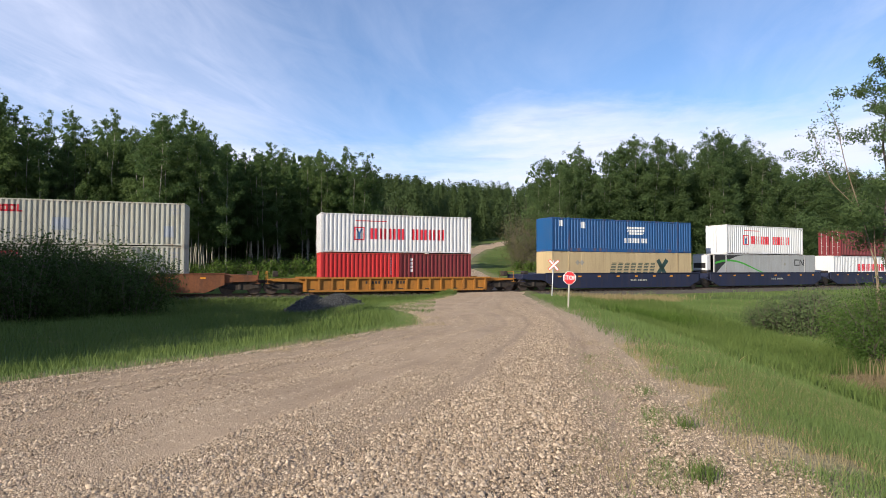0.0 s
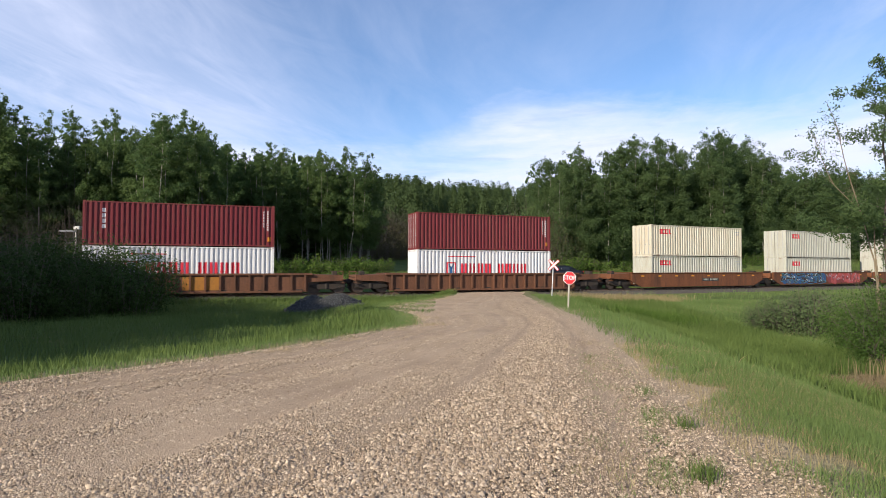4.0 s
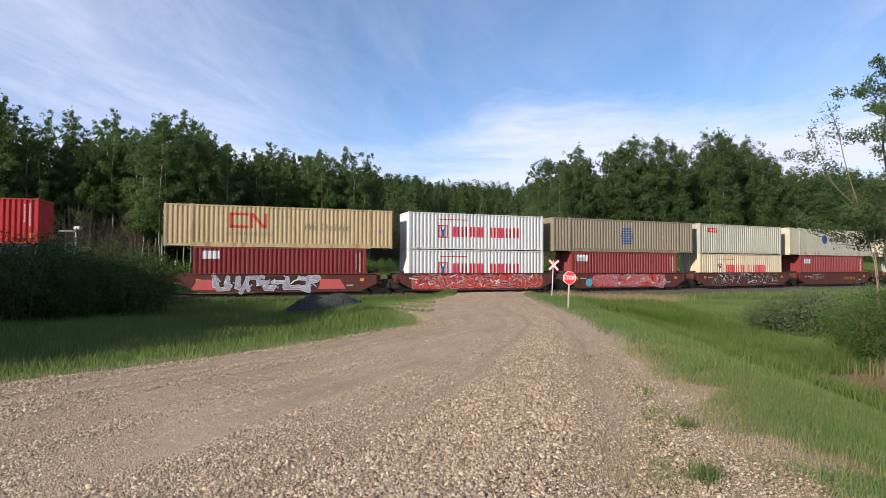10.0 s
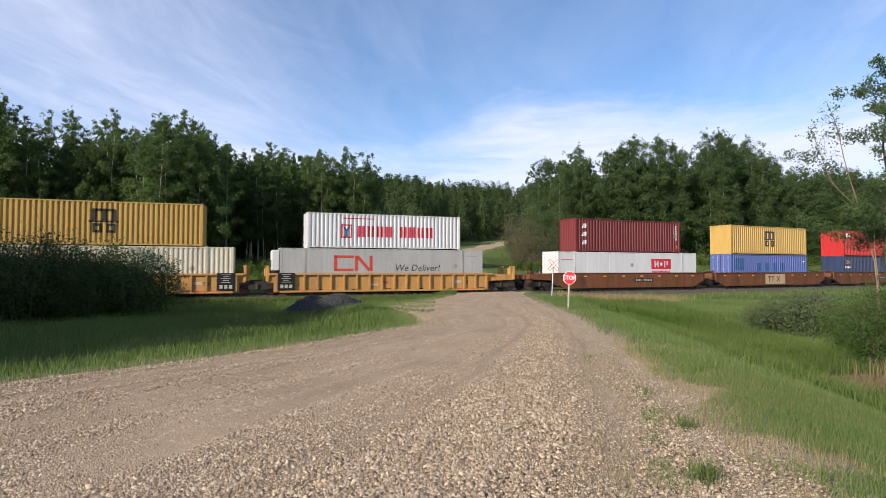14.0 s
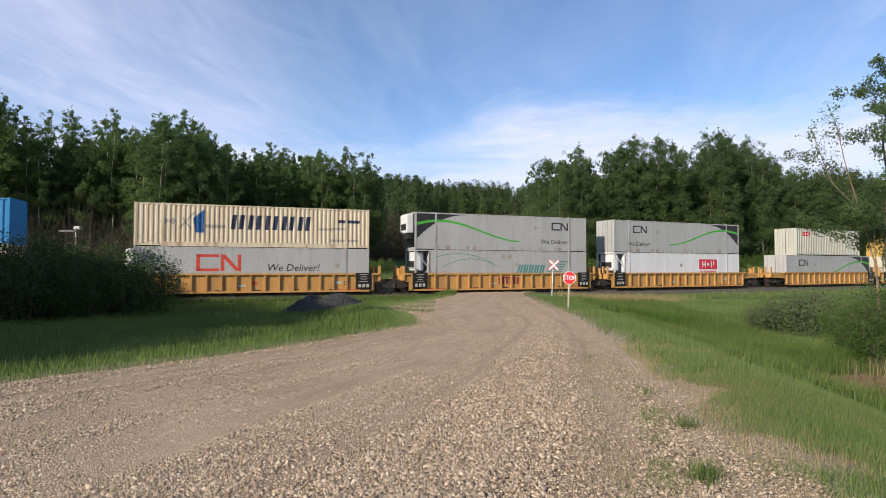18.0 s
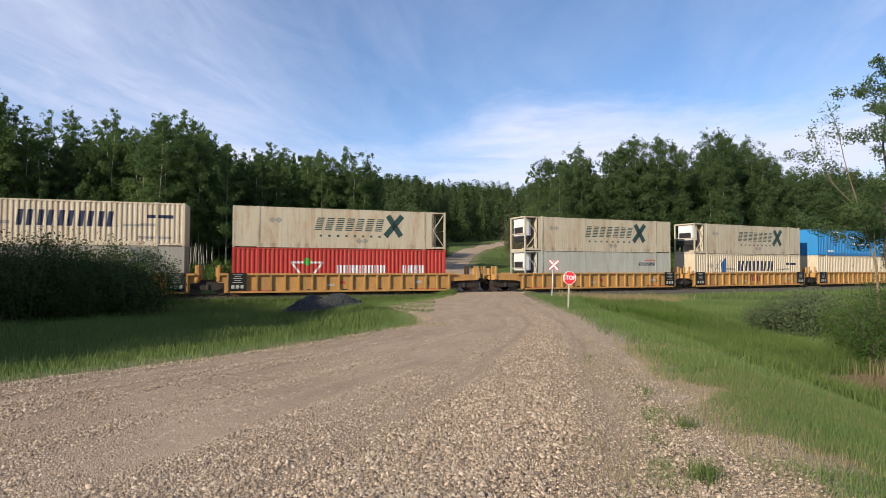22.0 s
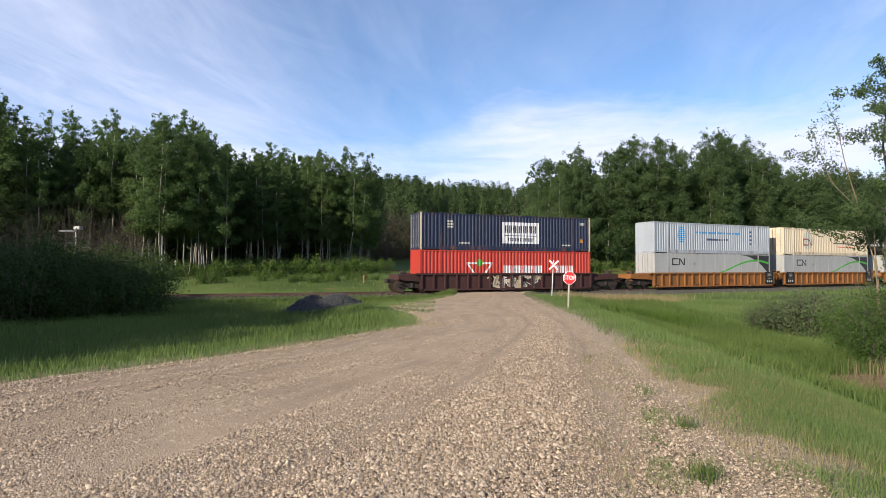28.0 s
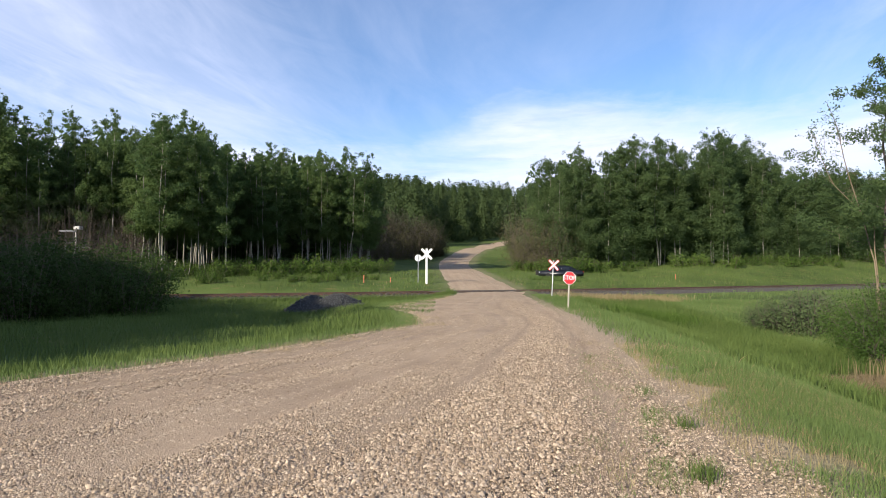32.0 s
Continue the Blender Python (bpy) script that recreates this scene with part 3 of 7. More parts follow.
class Sheet:
    """A side wall's outer face, on which lettering is laid."""

    def __init__(self, breaks, y, lift=0.004):
        self.b, self.y, self.lift = breaks, y, lift

    def inset(self, x):
        return float(np.interp(x, [p[0] for p in self.b], [p[1] for p in self.b]))

    def lay(self, solid, poly):
        xs = [p[0] for p in poly]
        if min(xs) < self.b[0][0] - 0.3 or max(xs) > self.b[-1][0] + 0.3:
            poly = clip(list(poly), self.b[0][0], self.b[-1][0])
            if not poly:
                return
            xs = [p[0] for p in poly]
        cuts = [min(xs)] + [p[0] for p in self.b if min(xs) < p[0] < max(xs)] + [max(xs)]
        for a, b in zip(cuts, cuts[1:]):
            if b - a < 1e-4:
                continue
            q = clip(list(poly), a, b)
            if len(q) > 2:
                solid.add([(x, self.y + self.inset(x) - self.lift, z) for x, z in q], [tuple(range(len(q)))])


def rect(cx, cz, w, h, slant=0.0):
    return [(cx - w / 2 - slant * h / 2, cz - h / 2), (cx + w / 2 - slant * h / 2, cz - h / 2), (cx + w / 2 + slant * h / 2, cz + h / 2), (cx - w / 2 + slant * h / 2, cz + h / 2)]


def stroke(x0, z0, x1, z1, w):
    d = Vector((x1 - x0, z1 - z0)).normalized() * w / 2
    return [(x0 - d.y, z0 + d.x), (x0 + d.y, z0 - d.x), (x1 + d.y, z1 - d.x), (x1 - d.y, z1 + d.x)]


def bars(cx, cz, w, h, n, slant=0.0, gap_after=(), fill=0.30):
    """A word drawn as pairs of upright bars, one pair a letter."""
    slots = n + len(gap_after) * 0.6
    p = w / slots
    out, x = [], cx - w / 2
    for i in range(n):
        for dx in (0.22, 0.68):
            out.append(rect(x + p * dx, cz, p * fill, h, slant))
        x += p
        if i + 1 in gap_after:
            x += 0.6 * p
    return out


def ring(cx, cz, w, h, t, slant=0.0):
    return [rect(cx, cz + h / 2 - t / 2, w, t, 0), rect(cx, cz - h / 2 + t / 2, w, t, 0), rect(cx - w / 2 + t / 2, cz, t, h, slant), rect(cx + w / 2 - t / 2, cz, t, h, slant)]


def disc(cx, cz, r, n=14):
    return [(cx + r * math.cos(2 * math.pi * i / n), cz + r * math.sin(2 * math.pi * i / n)) for i in range(n)]


def diamond(cx, cz, r):
    return [(cx - r, cz), (cx, cz - r), (cx + r, cz), (cx, cz + r)]


def band(points, width):
    """A ribbon along a curve of (x, z), widths from width(i)."""
    out = []
    k = len(points) - 1
    for i in range(k):
        (ax, az), (bx, bz) = points[i], points[i + 1]
        wa, wb = width(i / k) / 2, width((i + 1) / k) / 2
        out.append([(ax, az - wa), (bx, bz - wb), (bx, bz + wb), (ax, az + wa)])
    return out


def swoosh(L, flip=False):
    """The green wave and the dark corner of a grey reefer; flip turns it to the other end."""
    g = -1 if flip else 1
    pts = [(g * (L / 2 - 0.15 - 9.0 * i / 20), 1.75 + 0.75 * math.cos((i / 20 - 0.22) * math.pi / 0.78) - 0.25) for i in range(21)]
    dark = []
    for i in range(10):
        a, b = i / 10, (i + 1) / 10
        xa, xb = L / 2 - 0.1 - 4.6 * (1 - a), L / 2 - 0.1 - 4.6 * (1 - b)
        za, zb = 2.78 - 2.0 * a ** 2.4, 2.78 - 2.0 * b ** 2.4
        dark.append([(g * xa, za), (g * xb, zb), (g * xb, 2.80), (g * xa, 2.80)])
    return [("black", dark), ("green", band(pts, lambda t: 0.21 - 0.11 * t))]


def area(p):
    return abs(sum(a[0] * b[1] - a[1] * b[0] for a, b in zip(p, p[1:] + p[:1]))) / 2


def paintwork(sheet, art, parent):
    """Each broad painted shape is a part; what is finer is joined, colour by colour."""
    fine, layers, turn = {}, [], 0
    for col, polys in art:
        if col not in layers:
            layers.append(col)
        sheet.lift = 0.004 + 0.002 * layers.index(col)
        if parent.name.startswith("well_car"):
            turn += 1
            sheet.lift = 0.004 + 0.0006 * turn
        ribbon = len(polys) > 9 and all(len(p) == 4 and abs(p[0][0] - p[3][0]) < 1e-6 and abs(p[1][0] - p[2][0]) < 1e-6 and abs(polys[0][1][0] - polys[1][0][0]) < 1e-6 for p in polys)
        if ribbon:
            s = Solid()
            for p in polys:
                sheet.lay(s, list(p))
            part("painted_wave", s, PAINT[col], parent)
            continue
        for p in polys:
            if area(list(p)) > (0.9 if parent.name.startswith("well_car") else 0.10):
                s = Solid()
                sheet.lay(s, list(p))
                if s.f:
                    part("painted_shape", s, PAINT[col], parent)
            else:
                sheet.lay(fine.setdefault(col, Solid()), list(p))
    for col, s in fine.items():
        if s.f:
            tagged(part("fine_marking", s, PAINT[col], parent), kind="stuff")


def words(body, size):
    """A mesh of a line of writing, centred, in x and z."""
    cu = bpy.data.curves.new("writing", "FONT")
    cu.body, cu.size, cu.align_x, cu.align_y = body, size, "CENTER", "CENTER"
    cu.resolution_u = 2
    ob = new("writing", cu)
    dg = bpy.context.evaluated_depsgraph_get()
    me = bpy.data.meshes.new_from_object(ob.evaluated_get(dg))
    bpy.data.objects.remove(ob)
    bpy.data.curves.remove(cu)
    return me


def letters(body, cx, cz, size, y, colour, parent, name="lettering", slant=0.0):
    me = words(body, size)
    me.transform(Matrix(((1, slant, 0, cx), (0, 0, 1, y), (0, 1, 0, cz), (0, 0, 0, 1))))
    me.materials.clear()
    me.materials.append(PAINT[colour])
    return part(name, me, None, parent)


CASTINGS = {}


def casting_mesh(colour):
    if colour not in CASTINGS:
        CASTINGS[colour] = Solid().box(-0.092, 0.092, -0.086, 0.086, 0.0, 0.124, 0.012).mesh("corner_casting", RAILS[colour])
    return CASTINGS[colour]


POSTS = {}


def post_mesh(colour, H):
    if (colour, H) not in POSTS:
        POSTS[colour, H] = Solid().box(-0.065, 0.065, -0.051, 0.051, 0.001, H - 0.001).mesh("corner_post", RAILS[colour])
    return POSTS[colour, H]


def container(kind, length, colour, label, art=(), left="plain", text=(), H=2.896, under=False, trim=""):
    """A freight container whose long side faces -y; its base is at z = 0."""
    L, W = FT[length], 1.219
    box = thing("shipping_container", label, "container", group="containers on the train")
    body = PAINT[colour]
    wavy = kind in ("iso", "dom")
    dom = length == 53
    pitch, depth = (0.305, 0.070) if kind == "iso" else ((0.30, 0.045) if kind == "dom" else (1.22, 0.006))
    posts = 0.13
    fr = Solid()
    bot, top = (0.15, 0.10) if not dom else (0.20, 0.12)
    nose = 1.15 if left in ("reefer", "bay") else 0.0
    tail = 1.0 if left in ("bay_front",) else 0.0
    for y0, y1 in ((-W, -W + 0.10), (W - 0.10, W)):
        fr.box(-L / 2 + 0.02, L / 2 - 0.02, y0 + 0.022, y1 - 0.022, 0.045, bot)
        fr.box(-L / 2 + 0.02, L / 2 - 0.02, y0 + 0.008, y1 - 0.008, H - top, H - 0.03)
        if dom:
            for x in (-6.1, 6.1):
                fr.box(x - 0.07, x + 0.07, y0 - (0.012 if y0 < 0 else 0), y1 + (0.012 if y0 > 0 else 0), 0, H)
            fr.box(-6.1, 6.1, y0 + 0.004, y1 - 0.004, 0.002, 0.30)
    for x in (-L / 2, L / 2 - 0.1):
        fr.box(x, x + 0.1, -W, W, 0, 0.16)
        fr.box(x, x + 0.1, -W, W, H - 0.12, H)
    part("frame", fr, RAILS[colour], box)
    for x in (-L / 2 + posts / 2, L / 2 - posts / 2):
        for y in (-W + 0.05, W - 0.05):
            c = part("corner_post", post_mesh(trim or colour, H), None, box, "pale painted corner post" if trim else "")
            c.location = (x, y, 0)
    ends = (-6.1, 6.1) if dom else (-L / 2 + 0.09, L / 2 - 0.09)
    for x in ends:
        for y in (-W + 0.08, W - 0.08):
            for z in (-0.012, H - 0.112):
                c = part("corner_casting", casting_mesh(colour), None, box)
                c.location = (x, y, z)
    spans = [(-L / 2 + posts + nose, L / 2 - posts - tail)]
    if dom:
        spans = [(-L / 2 + posts + nose, -6.17), (-6.03, 6.03), (6.17, L / 2 - posts - tail)]
    breaks = []
    for a, b in spans:
        if wavy:
            breaks += waves(a, b, pitch, depth)
        else:
            n = max(1, round((b - a) / pitch))
            for i in range(n):
                u, v = a + (b - a) * i / n, a + (b - a) * (i + 1) / n
                breaks += [(u, 0.008), (u + 0.02, 0.008), (u + 0.026, 0.0), (v - 0.004, 0.0), (v, 0.008)]
    zlo, zhi = bot, H - top
    for side in (-1, 1):
        sh = Solid()
        bs = breaks if side < 0 else [breaks[0], breaks[-1]]
        pts = [(x, side * (W - 0.014 - d)) for x, d in bs]
        v = [(x, y, zlo) for x, y in pts] + [(x, y, zhi) for x, y in pts]
        k = len(pts)
        sh.add(v, [(i, i + 1, k + i + 1, k + i) for i in range(k - 1)])
        part("side_panel", sh, body, box)
    part("roof", Solid().box(-L / 2 + 0.03 , L / 2 - 0.03, -W + 0.02, W - 0.02, H - 0.05, H - 0.02), body, box)
    part("floor", Solid().box(-L / 2 + 0.05, L / 2 - 0.05, -W + 0.04, W - 0.04, 0.05, 0.14), PAINT["iron"], box)
    # the end that looks back along the train
    xe = -L / 2
    if left == "door":
        for y in (-0.60, 0.60):
            d = Solid().box(xe - 0.012, xe + 0.03, y - 0.575, y + 0.575, 0.16, H - 0.12, 0.01)
            for z in (0.72, 1.28, 1.84):
                d.box(xe - 0.02, xe - 0.012, y - 0.52, y + 0.52, z, z + 0.26)
            door = part("door", d, body, box)
            rods = Solid()
            for o in (-0.30, 0.24):
                rods.rod((xe - 0.05, y + o, 0.14), (xe - 0.05, y + o, H - 0.1), 0.02, 6)
                rods.box(xe - 0.065, xe - 0.03, y + o - 0.2, y + o + 0.03, 1.05, 1.09)
                for z in (0.3, 1.4, 2.5):
                    rods.box(xe - 0.06, xe - 0.012, y + o - 0.05, y + o + 0.05, z, z + 0.08)
            part("locking_gear", rods, PAINT["grey"] if colour not in ("white",) else body, door, "galvanised door locking rods")
    elif left in ("plain", "bay_front"):
        e = Solid()
        if kind == "iso":
            ws = waves(-W + 0.1, W - 0.1, 0.25, 0.04)
        else:
            ws = [(-W + 0.1, 0), (W - 0.1, 0)]
        v = [(xe + 0.015 + d, y, z) for z in (0.16, H - 0.12) for y, d in ws]
        k = len(ws)
        e.add(v, [(i, i + 1, k + i + 1, k + i) for i in range(k - 1)])
        part("end_wall", e, body, box)
    if not tail:
        e = Solid()
        ws = waves(-W + 0.1, W - 0.1, 0.25, 0.04) if kind == "iso" else [(-W + 0.1, 0), (W - 0.1, 0)]
        k = len(ws)
        e.add([(L / 2 - 0.015 - d, y, z) for z in (0.16, H - 0.12) for y, d in ws], [(i, i + 1, k + i + 1, k + i) for i in range(k - 1)])
        part("end_wall", e, body, box)
    if left in ("reefer", "bay", "bay_front"):
        g = 1 if left != "bay_front" else -1
        xo, xi = (xe, xe + nose) if g > 0 else (L / 2, L / 2 - tail)
        bay = Solid()
        bay.box(min(xi, xi + 0.04 * g), max(xi, xi + 0.04 * g), -W + 0.02, W - 0.02, 0.1, H - 0.1)
        part("bulkhead", bay, body, box)
        br = Solid()
        for y in (-W + 0.04,):
            br.rod((xo + 0.13 * g, y, 0.2), (xi, y, H / 2), 0.035, 6)
            br.rod((xi, y, H / 2), (xo + 0.13 * g, y, H - 0.15), 0.035, 6)
        br.box(min(xo + 0.05 * g, xo + 0.12 * g), max(xo + 0.05 * g, xo + 0.12 * g), -W + 0.05, W - 0.05, H / 2 - 0.04, H / 2 + 0.04)
        part("nose_brace", br, body, box)
    if left in ("reefer", "unit"):
        xr0, xr1 = (xe + 0.12, xe + 0.82) if left == "reefer" else (xe - 0.55, xe + 0.012)
        u = Solid().box(xr0, xr1, -0.85, 0.85, 1.25, H - 0.16, 0.05)
        unit = part("cooling_unit", u, PAINT["white"], box, "white cooling unit on the nose")
        part("grille", Solid().box(xr0 - 0.01, xr0 + 0.02, -0.7, 0.7, 1.5, 2.0).box(xr0 - 0.01, xr1 - 0.1, -0.87, 0.87, 0.8, 1.2, 0.03), PAINT["black"], unit, "dark vent and fuel tank")
    # paintwork on the near side
    sheet = Sheet(breaks, -W + 0.014)
    paintwork(sheet, art, box)
    for body_text, cx, cz, size, col, *slant in text:
        letters(body_text, cx, cz, size, -W + 0.014 - 0.008, col, box, slant=slant[0] if slant else 0.0)
    return box


def truck(parent, x, rods=True):
    """A two-axle bogie under a car, centred at x."""
    t = part("truck", Solid().box(x - 0.25, x + 0.25, -1.0, 1.0, 0.42, 0.72, 0.04), PAINT["iron"], parent, "grimy two-axle freight bogie")
    for y in (-1.03, 1.03):
        f = Solid()
        poly = [(-1.25, 0.40), (-1.2, 0.56), (-0.75, 0.62), (-0.35, 0.84), (0.35, 0.84), (0.75, 0.62), (1.2, 0.56), (1.25, 0.40), (0.95, 0.36), (0.5, 0.26), (-0.5, 0.26), (-0.95, 0.36)]
        f.prism([(x + a, b) for a, b in poly], y - 0.07, y + 0.07)
        f.v = [(a, b, c + 0.06) for a, b, c in f.v]
        part("side_frame", f, PAINT["iron"], t)
        sp = Solid()
        sp.rod((x, y, 0.36), (x, y, 0.70), 0.15, 10)
        part("spring", sp, PAINT["iron"], t)
    for o in (-0.89, 0.89):
        w = Solid()
        w.rod((0, -1.1, 0), (0, 1.1, 0), 0.08, 8)
        for y in (-0.80, 0.80):
            g = 1 if y > 0 else -1
            w.rod((0, y - 0.055 * g, 0), (0, y + 0.07 * g, 0), 0.483, 24)
            w.rod((0, y - 0.085 * g, 0), (0, y - 0.055 * g, 0), 0.51, 24)
            w.box(-0.30, 0.30, y + 0.07 * g - 0.005, y + 0.07 * g + 0.012, -0.05, 0.05)
        ob = part("wheelset", w, WHEEL, t)
        ob.location = (x + o, 0, WHEEL_R)
        WHEELS.append((ob, x + o, parent))
    return t


WHEEL = surface("worn_wheel_steel", (0.09, 0.065, 0.05), 0.5, metal=0.6, vary=0.3, size=0.3)
WHEELS = []
WHEEL_R = 0.483


def well_car(style, colour, half, front, rear, label, marks=(), text=(), panels=(), posts=False, top=1.43):
    """One unit of a well car; half is half the length of its well, front and rear say how it ends:
    'joint' (shared bogie at that distance), 'none' (the neighbour carries the bogie) or 'coupler'."""
    car = thing("well_car", label, "rail car", group="well cars of the train")
    body = PAINT[colour]
    zb, zt = 0.15, top
    for side in (-1, 1):
        y = side * 1.42
        o, i = (y - 0.03, y + 0.03)
        if style == "ribbed":
            s = Solid().box(-half, half, i + 0.01 if side < 0 else o - 0.03, i + 0.03 if side < 0 else o - 0.01, zb, zt)
            part("side_sill", s, body, car)
            part("top_chord", Solid().box(-half - 0.3, half + 0.3, y - 0.09, y + 0.09, zt - 0.10, zt + 0.04, 0.012), body, car)
            part("bottom_chord", Solid().box(-half + 0.4, half - 0.4, y - 0.08, y + 0.08, zb - 0.04, zb + 0.10, 0.012), body, car)
            if side < 0:
                n = round(2 * half / 0.98)
                for k in range(n + 1):
                    x = -half + 0.2 + (2 * half - 0.4) * k / n
                    part("side_post", Solid().box(x - 0.06, x + 0.06, y - 0.09, y + 0.04, zb + 0.1, zt - 0.1), body, car)
        else:
            poly = [(-half - 0.5, zt), (-half - 0.5, zb + 0.55), (-half + 0.7, zb), (half - 0.7, zb), (half + 0.5, zb + 0.55), (half + 0.5, zt)]
            part("side_sill", Solid().prism(poly, y - 0.05, y + 0.05), body, car)
            part("top_chord", Solid().box(-half - 0.55, half + 0.55, y - 0.10, y + 0.10, zt - 0.04, zt + 0.04, 0.012), body, car)
    fl = Solid()
    for k in range(7):
        x = -half + 0.6 + (2 * half - 1.2) * k / 6
        fl.box(x - 0.22, x + 0.22, -1.40, 1.40, 0.20, 0.33)
    part("underframe", fl, PAINT["iron"], car)
    for g, kind, reach in ((1, *front), (-1, *rear)):
        a = half + (0.02 if style == "ribbed" else 0.45)
        plat = Solid()
        end = reach - (0.55 if kind != "coupler" else 0.6)
        deck = [(g * (a - 0.25), 0.75), (g * (a - 0.25), zt - 0.02), (g * end, zt - 0.10), (g * end, 0.92), (g * (a + 0.4), 0.86)]
        plat.prism(deck, -1.30, 1.30)
        part("end_platform", plat, body, car)
        if style == "ribbed" and posts:
            for y in (-1.33, -0.75, 0.75, 1.33):
                x = g * (end - 0.12)
                part("end_post", Solid().box(x - 0.09, x + 0.09, y - 0.06, y + 0.06, 0.95, 2.02, 0.015), body, car)
            part("hand_brake", Solid().box(g * end - 0.1, g * end + 0.1, -0.5, -0.1, 1.25, 1.85, 0.03), body, car)
        else:
            rail_ = Solid()
            for y in (-1.3, 1.3):
                rail_.rod((g * end, y, 0.7), (g * end, y, 1.62), 0.022, 6)
            rail_.rod((g * end, -1.3, 1.6), (g * end, 1.3, 1.6), 0.022, 6)
            for z in (0.75, 1.0):
                rail_.box(g * end - 0.16, g * end + 0.16, -1.42, -1.2, z, z + 0.03)
            part("end_ladder", rail_, body, car)
            part("valve_box", Solid().box(g * (end - 0.55) - 0.18, g * (end - 0.55) + 0.18, -0.9, -0.3, 1.22, 1.62, 0.03), PAINT["iron"], car)
        if kind == "joint":
            truck(car, g * reach)
            part("articulation", Solid().box(g * reach - 0.55, g * reach + 0.55, -0.28, 0.28, 0.72, 1.0, 0.05), PAINT["iron"], car)
        elif kind == "coupler":
            truck(car, g * (reach - 1.75))
            cp = Solid().box(min(g * (reach - 0.7), g * reach), max(g * (reach - 0.7), g * reach), -0.11, 0.11, 0.72, 0.98, 0.03)
            cp.box(g * reach - 0.14, g * reach + 0.12, -0.2, 0.2, 0.66, 1.02, 0.05)
            part("coupler", cp, PAINT["iron"], car)
            hose = Solid()
            for k in range(6):
                t0, t1 = k / 6, (k + 1) / 6
                hose.rod((g * (reach - 0.4 + 0.4 * t0), -0.45, 0.72 - 0.35 * math.sin(math.pi * t0 * 0.8)), (g * (reach - 0.4 + 0.4 * t1), -0.45, 0.72 - 0.35 * math.sin(math.pi * t1 * 0.8)), 0.025, 6)
            part("brake_hose", hose, PAINT["black"], car)
    face = -1.385 if style == "ribbed" else -1.475
    flat = Sheet([(-half - 0.5, 0.0), (half + 0.5, 0.0)], face)
    paintwork(flat, marks, car)
    for x in panels:
        pl = part("label_panel", Solid().box(x - 0.58, x + 0.58, -1.545, -1.518, 0.30, 1.50, 0.008), PAINT["jet"], car, "black data panel")
        s = Solid()
        for k in range(5):
            w = 0.62 - 0.22 * (k % 2)
            s.add([(x - w / 2, -1.551, 1.36 - k * 0.13), (x + w / 2, -1.551, 1.36 - k * 0.13), (x + w / 2, -1.551, 1.395 - k * 0.13), (x - w / 2, -1.551, 1.395 - k * 0.13)], [(0, 1, 2, 3)])
        for k in range(3):
            u = x - 0.3 + 0.3 * k
            s.add([(u - 0.1, -1.551, 0.44), (u + 0.1, -1.551, 0.44), (u + 0.1, -1.551, 0.68), (u - 0.1, -1.551, 0.68)], [(0, 1, 2, 3)])
        tagged(part("data_table", s, PAINT["pale"], pl, "white data lines"), "white data lines", kind="stuff")
    for body_text, cx, cz, size, col in text:
        letters(body_text, cx, cz, size, (-1.39 if style == "ribbed" else -1.483), col, car)
    return car


# ---- trees, shrubs, grass ----
BARK = surface("aspen_bark", (0.225, 0.217, 0.18), 0.85, vary=0.35, size=0.25, grain=14, bump=0.3, dirt=(0.06, 0.05, 0.04), dirt_amount=0.8, stretch=(1, 1, 0.5), spread=0.25)
TWIG = surface("bare_twig_bark", (0.08, 0.065, 0.053), 0.9, vary=0.3, size=0.4, grain=20, bump=0.2, spread=0.2)
# the same wood's leaves in two tones, tuned apart for each side's light
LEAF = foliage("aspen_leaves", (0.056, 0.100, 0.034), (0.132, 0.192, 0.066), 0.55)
LEAF_RIGHT = foliage("poplar_leaves", (0.064, 0.106, 0.040), (0.126, 0.182, 0.068), 0.60)
LEAF_FAR = foliage("hill_leaves", (0.033, 0.056, 0.021), (0.078, 0.114, 0.041), 0.4)
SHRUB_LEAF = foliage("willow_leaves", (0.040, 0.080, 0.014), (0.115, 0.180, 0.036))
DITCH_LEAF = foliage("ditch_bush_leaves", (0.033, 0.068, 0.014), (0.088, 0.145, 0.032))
# darker copy of the willow leaves: the shade over the bushes is in the colour
WILLOW_SHADE_LEAF = foliage("shade_darkened_willow_leaves", (0.024, 0.048, 0.012), (0.059, 0.100, 0.026))
# dark brown brush, its colour deepened for the shade of the left wood
DARK_LEAF = foliage("shade_dark_brush_leaves", (0.022, 0.026, 0.012), (0.052, 0.056, 0.026), 0.3)
DULL_LEAF = foliage("brush_leaves", (0.06, 0.062, 0.028), (0.11, 0.11, 0.045))
BLADE = foliage("grass_blades", (0.058, 0.096, 0.023), (0.138, 0.188, 0.054), 0.35)
VERGE = foliage("verge_blades", (0.082, 0.131, 0.035), (0.182, 0.248, 0.086), 0.35)
STRAW = foliage("dry_grass_blades", (0.20, 0.16, 0.08), (0.42, 0.34, 0.19), 0.25)
rng = np.random.default_rng(7)


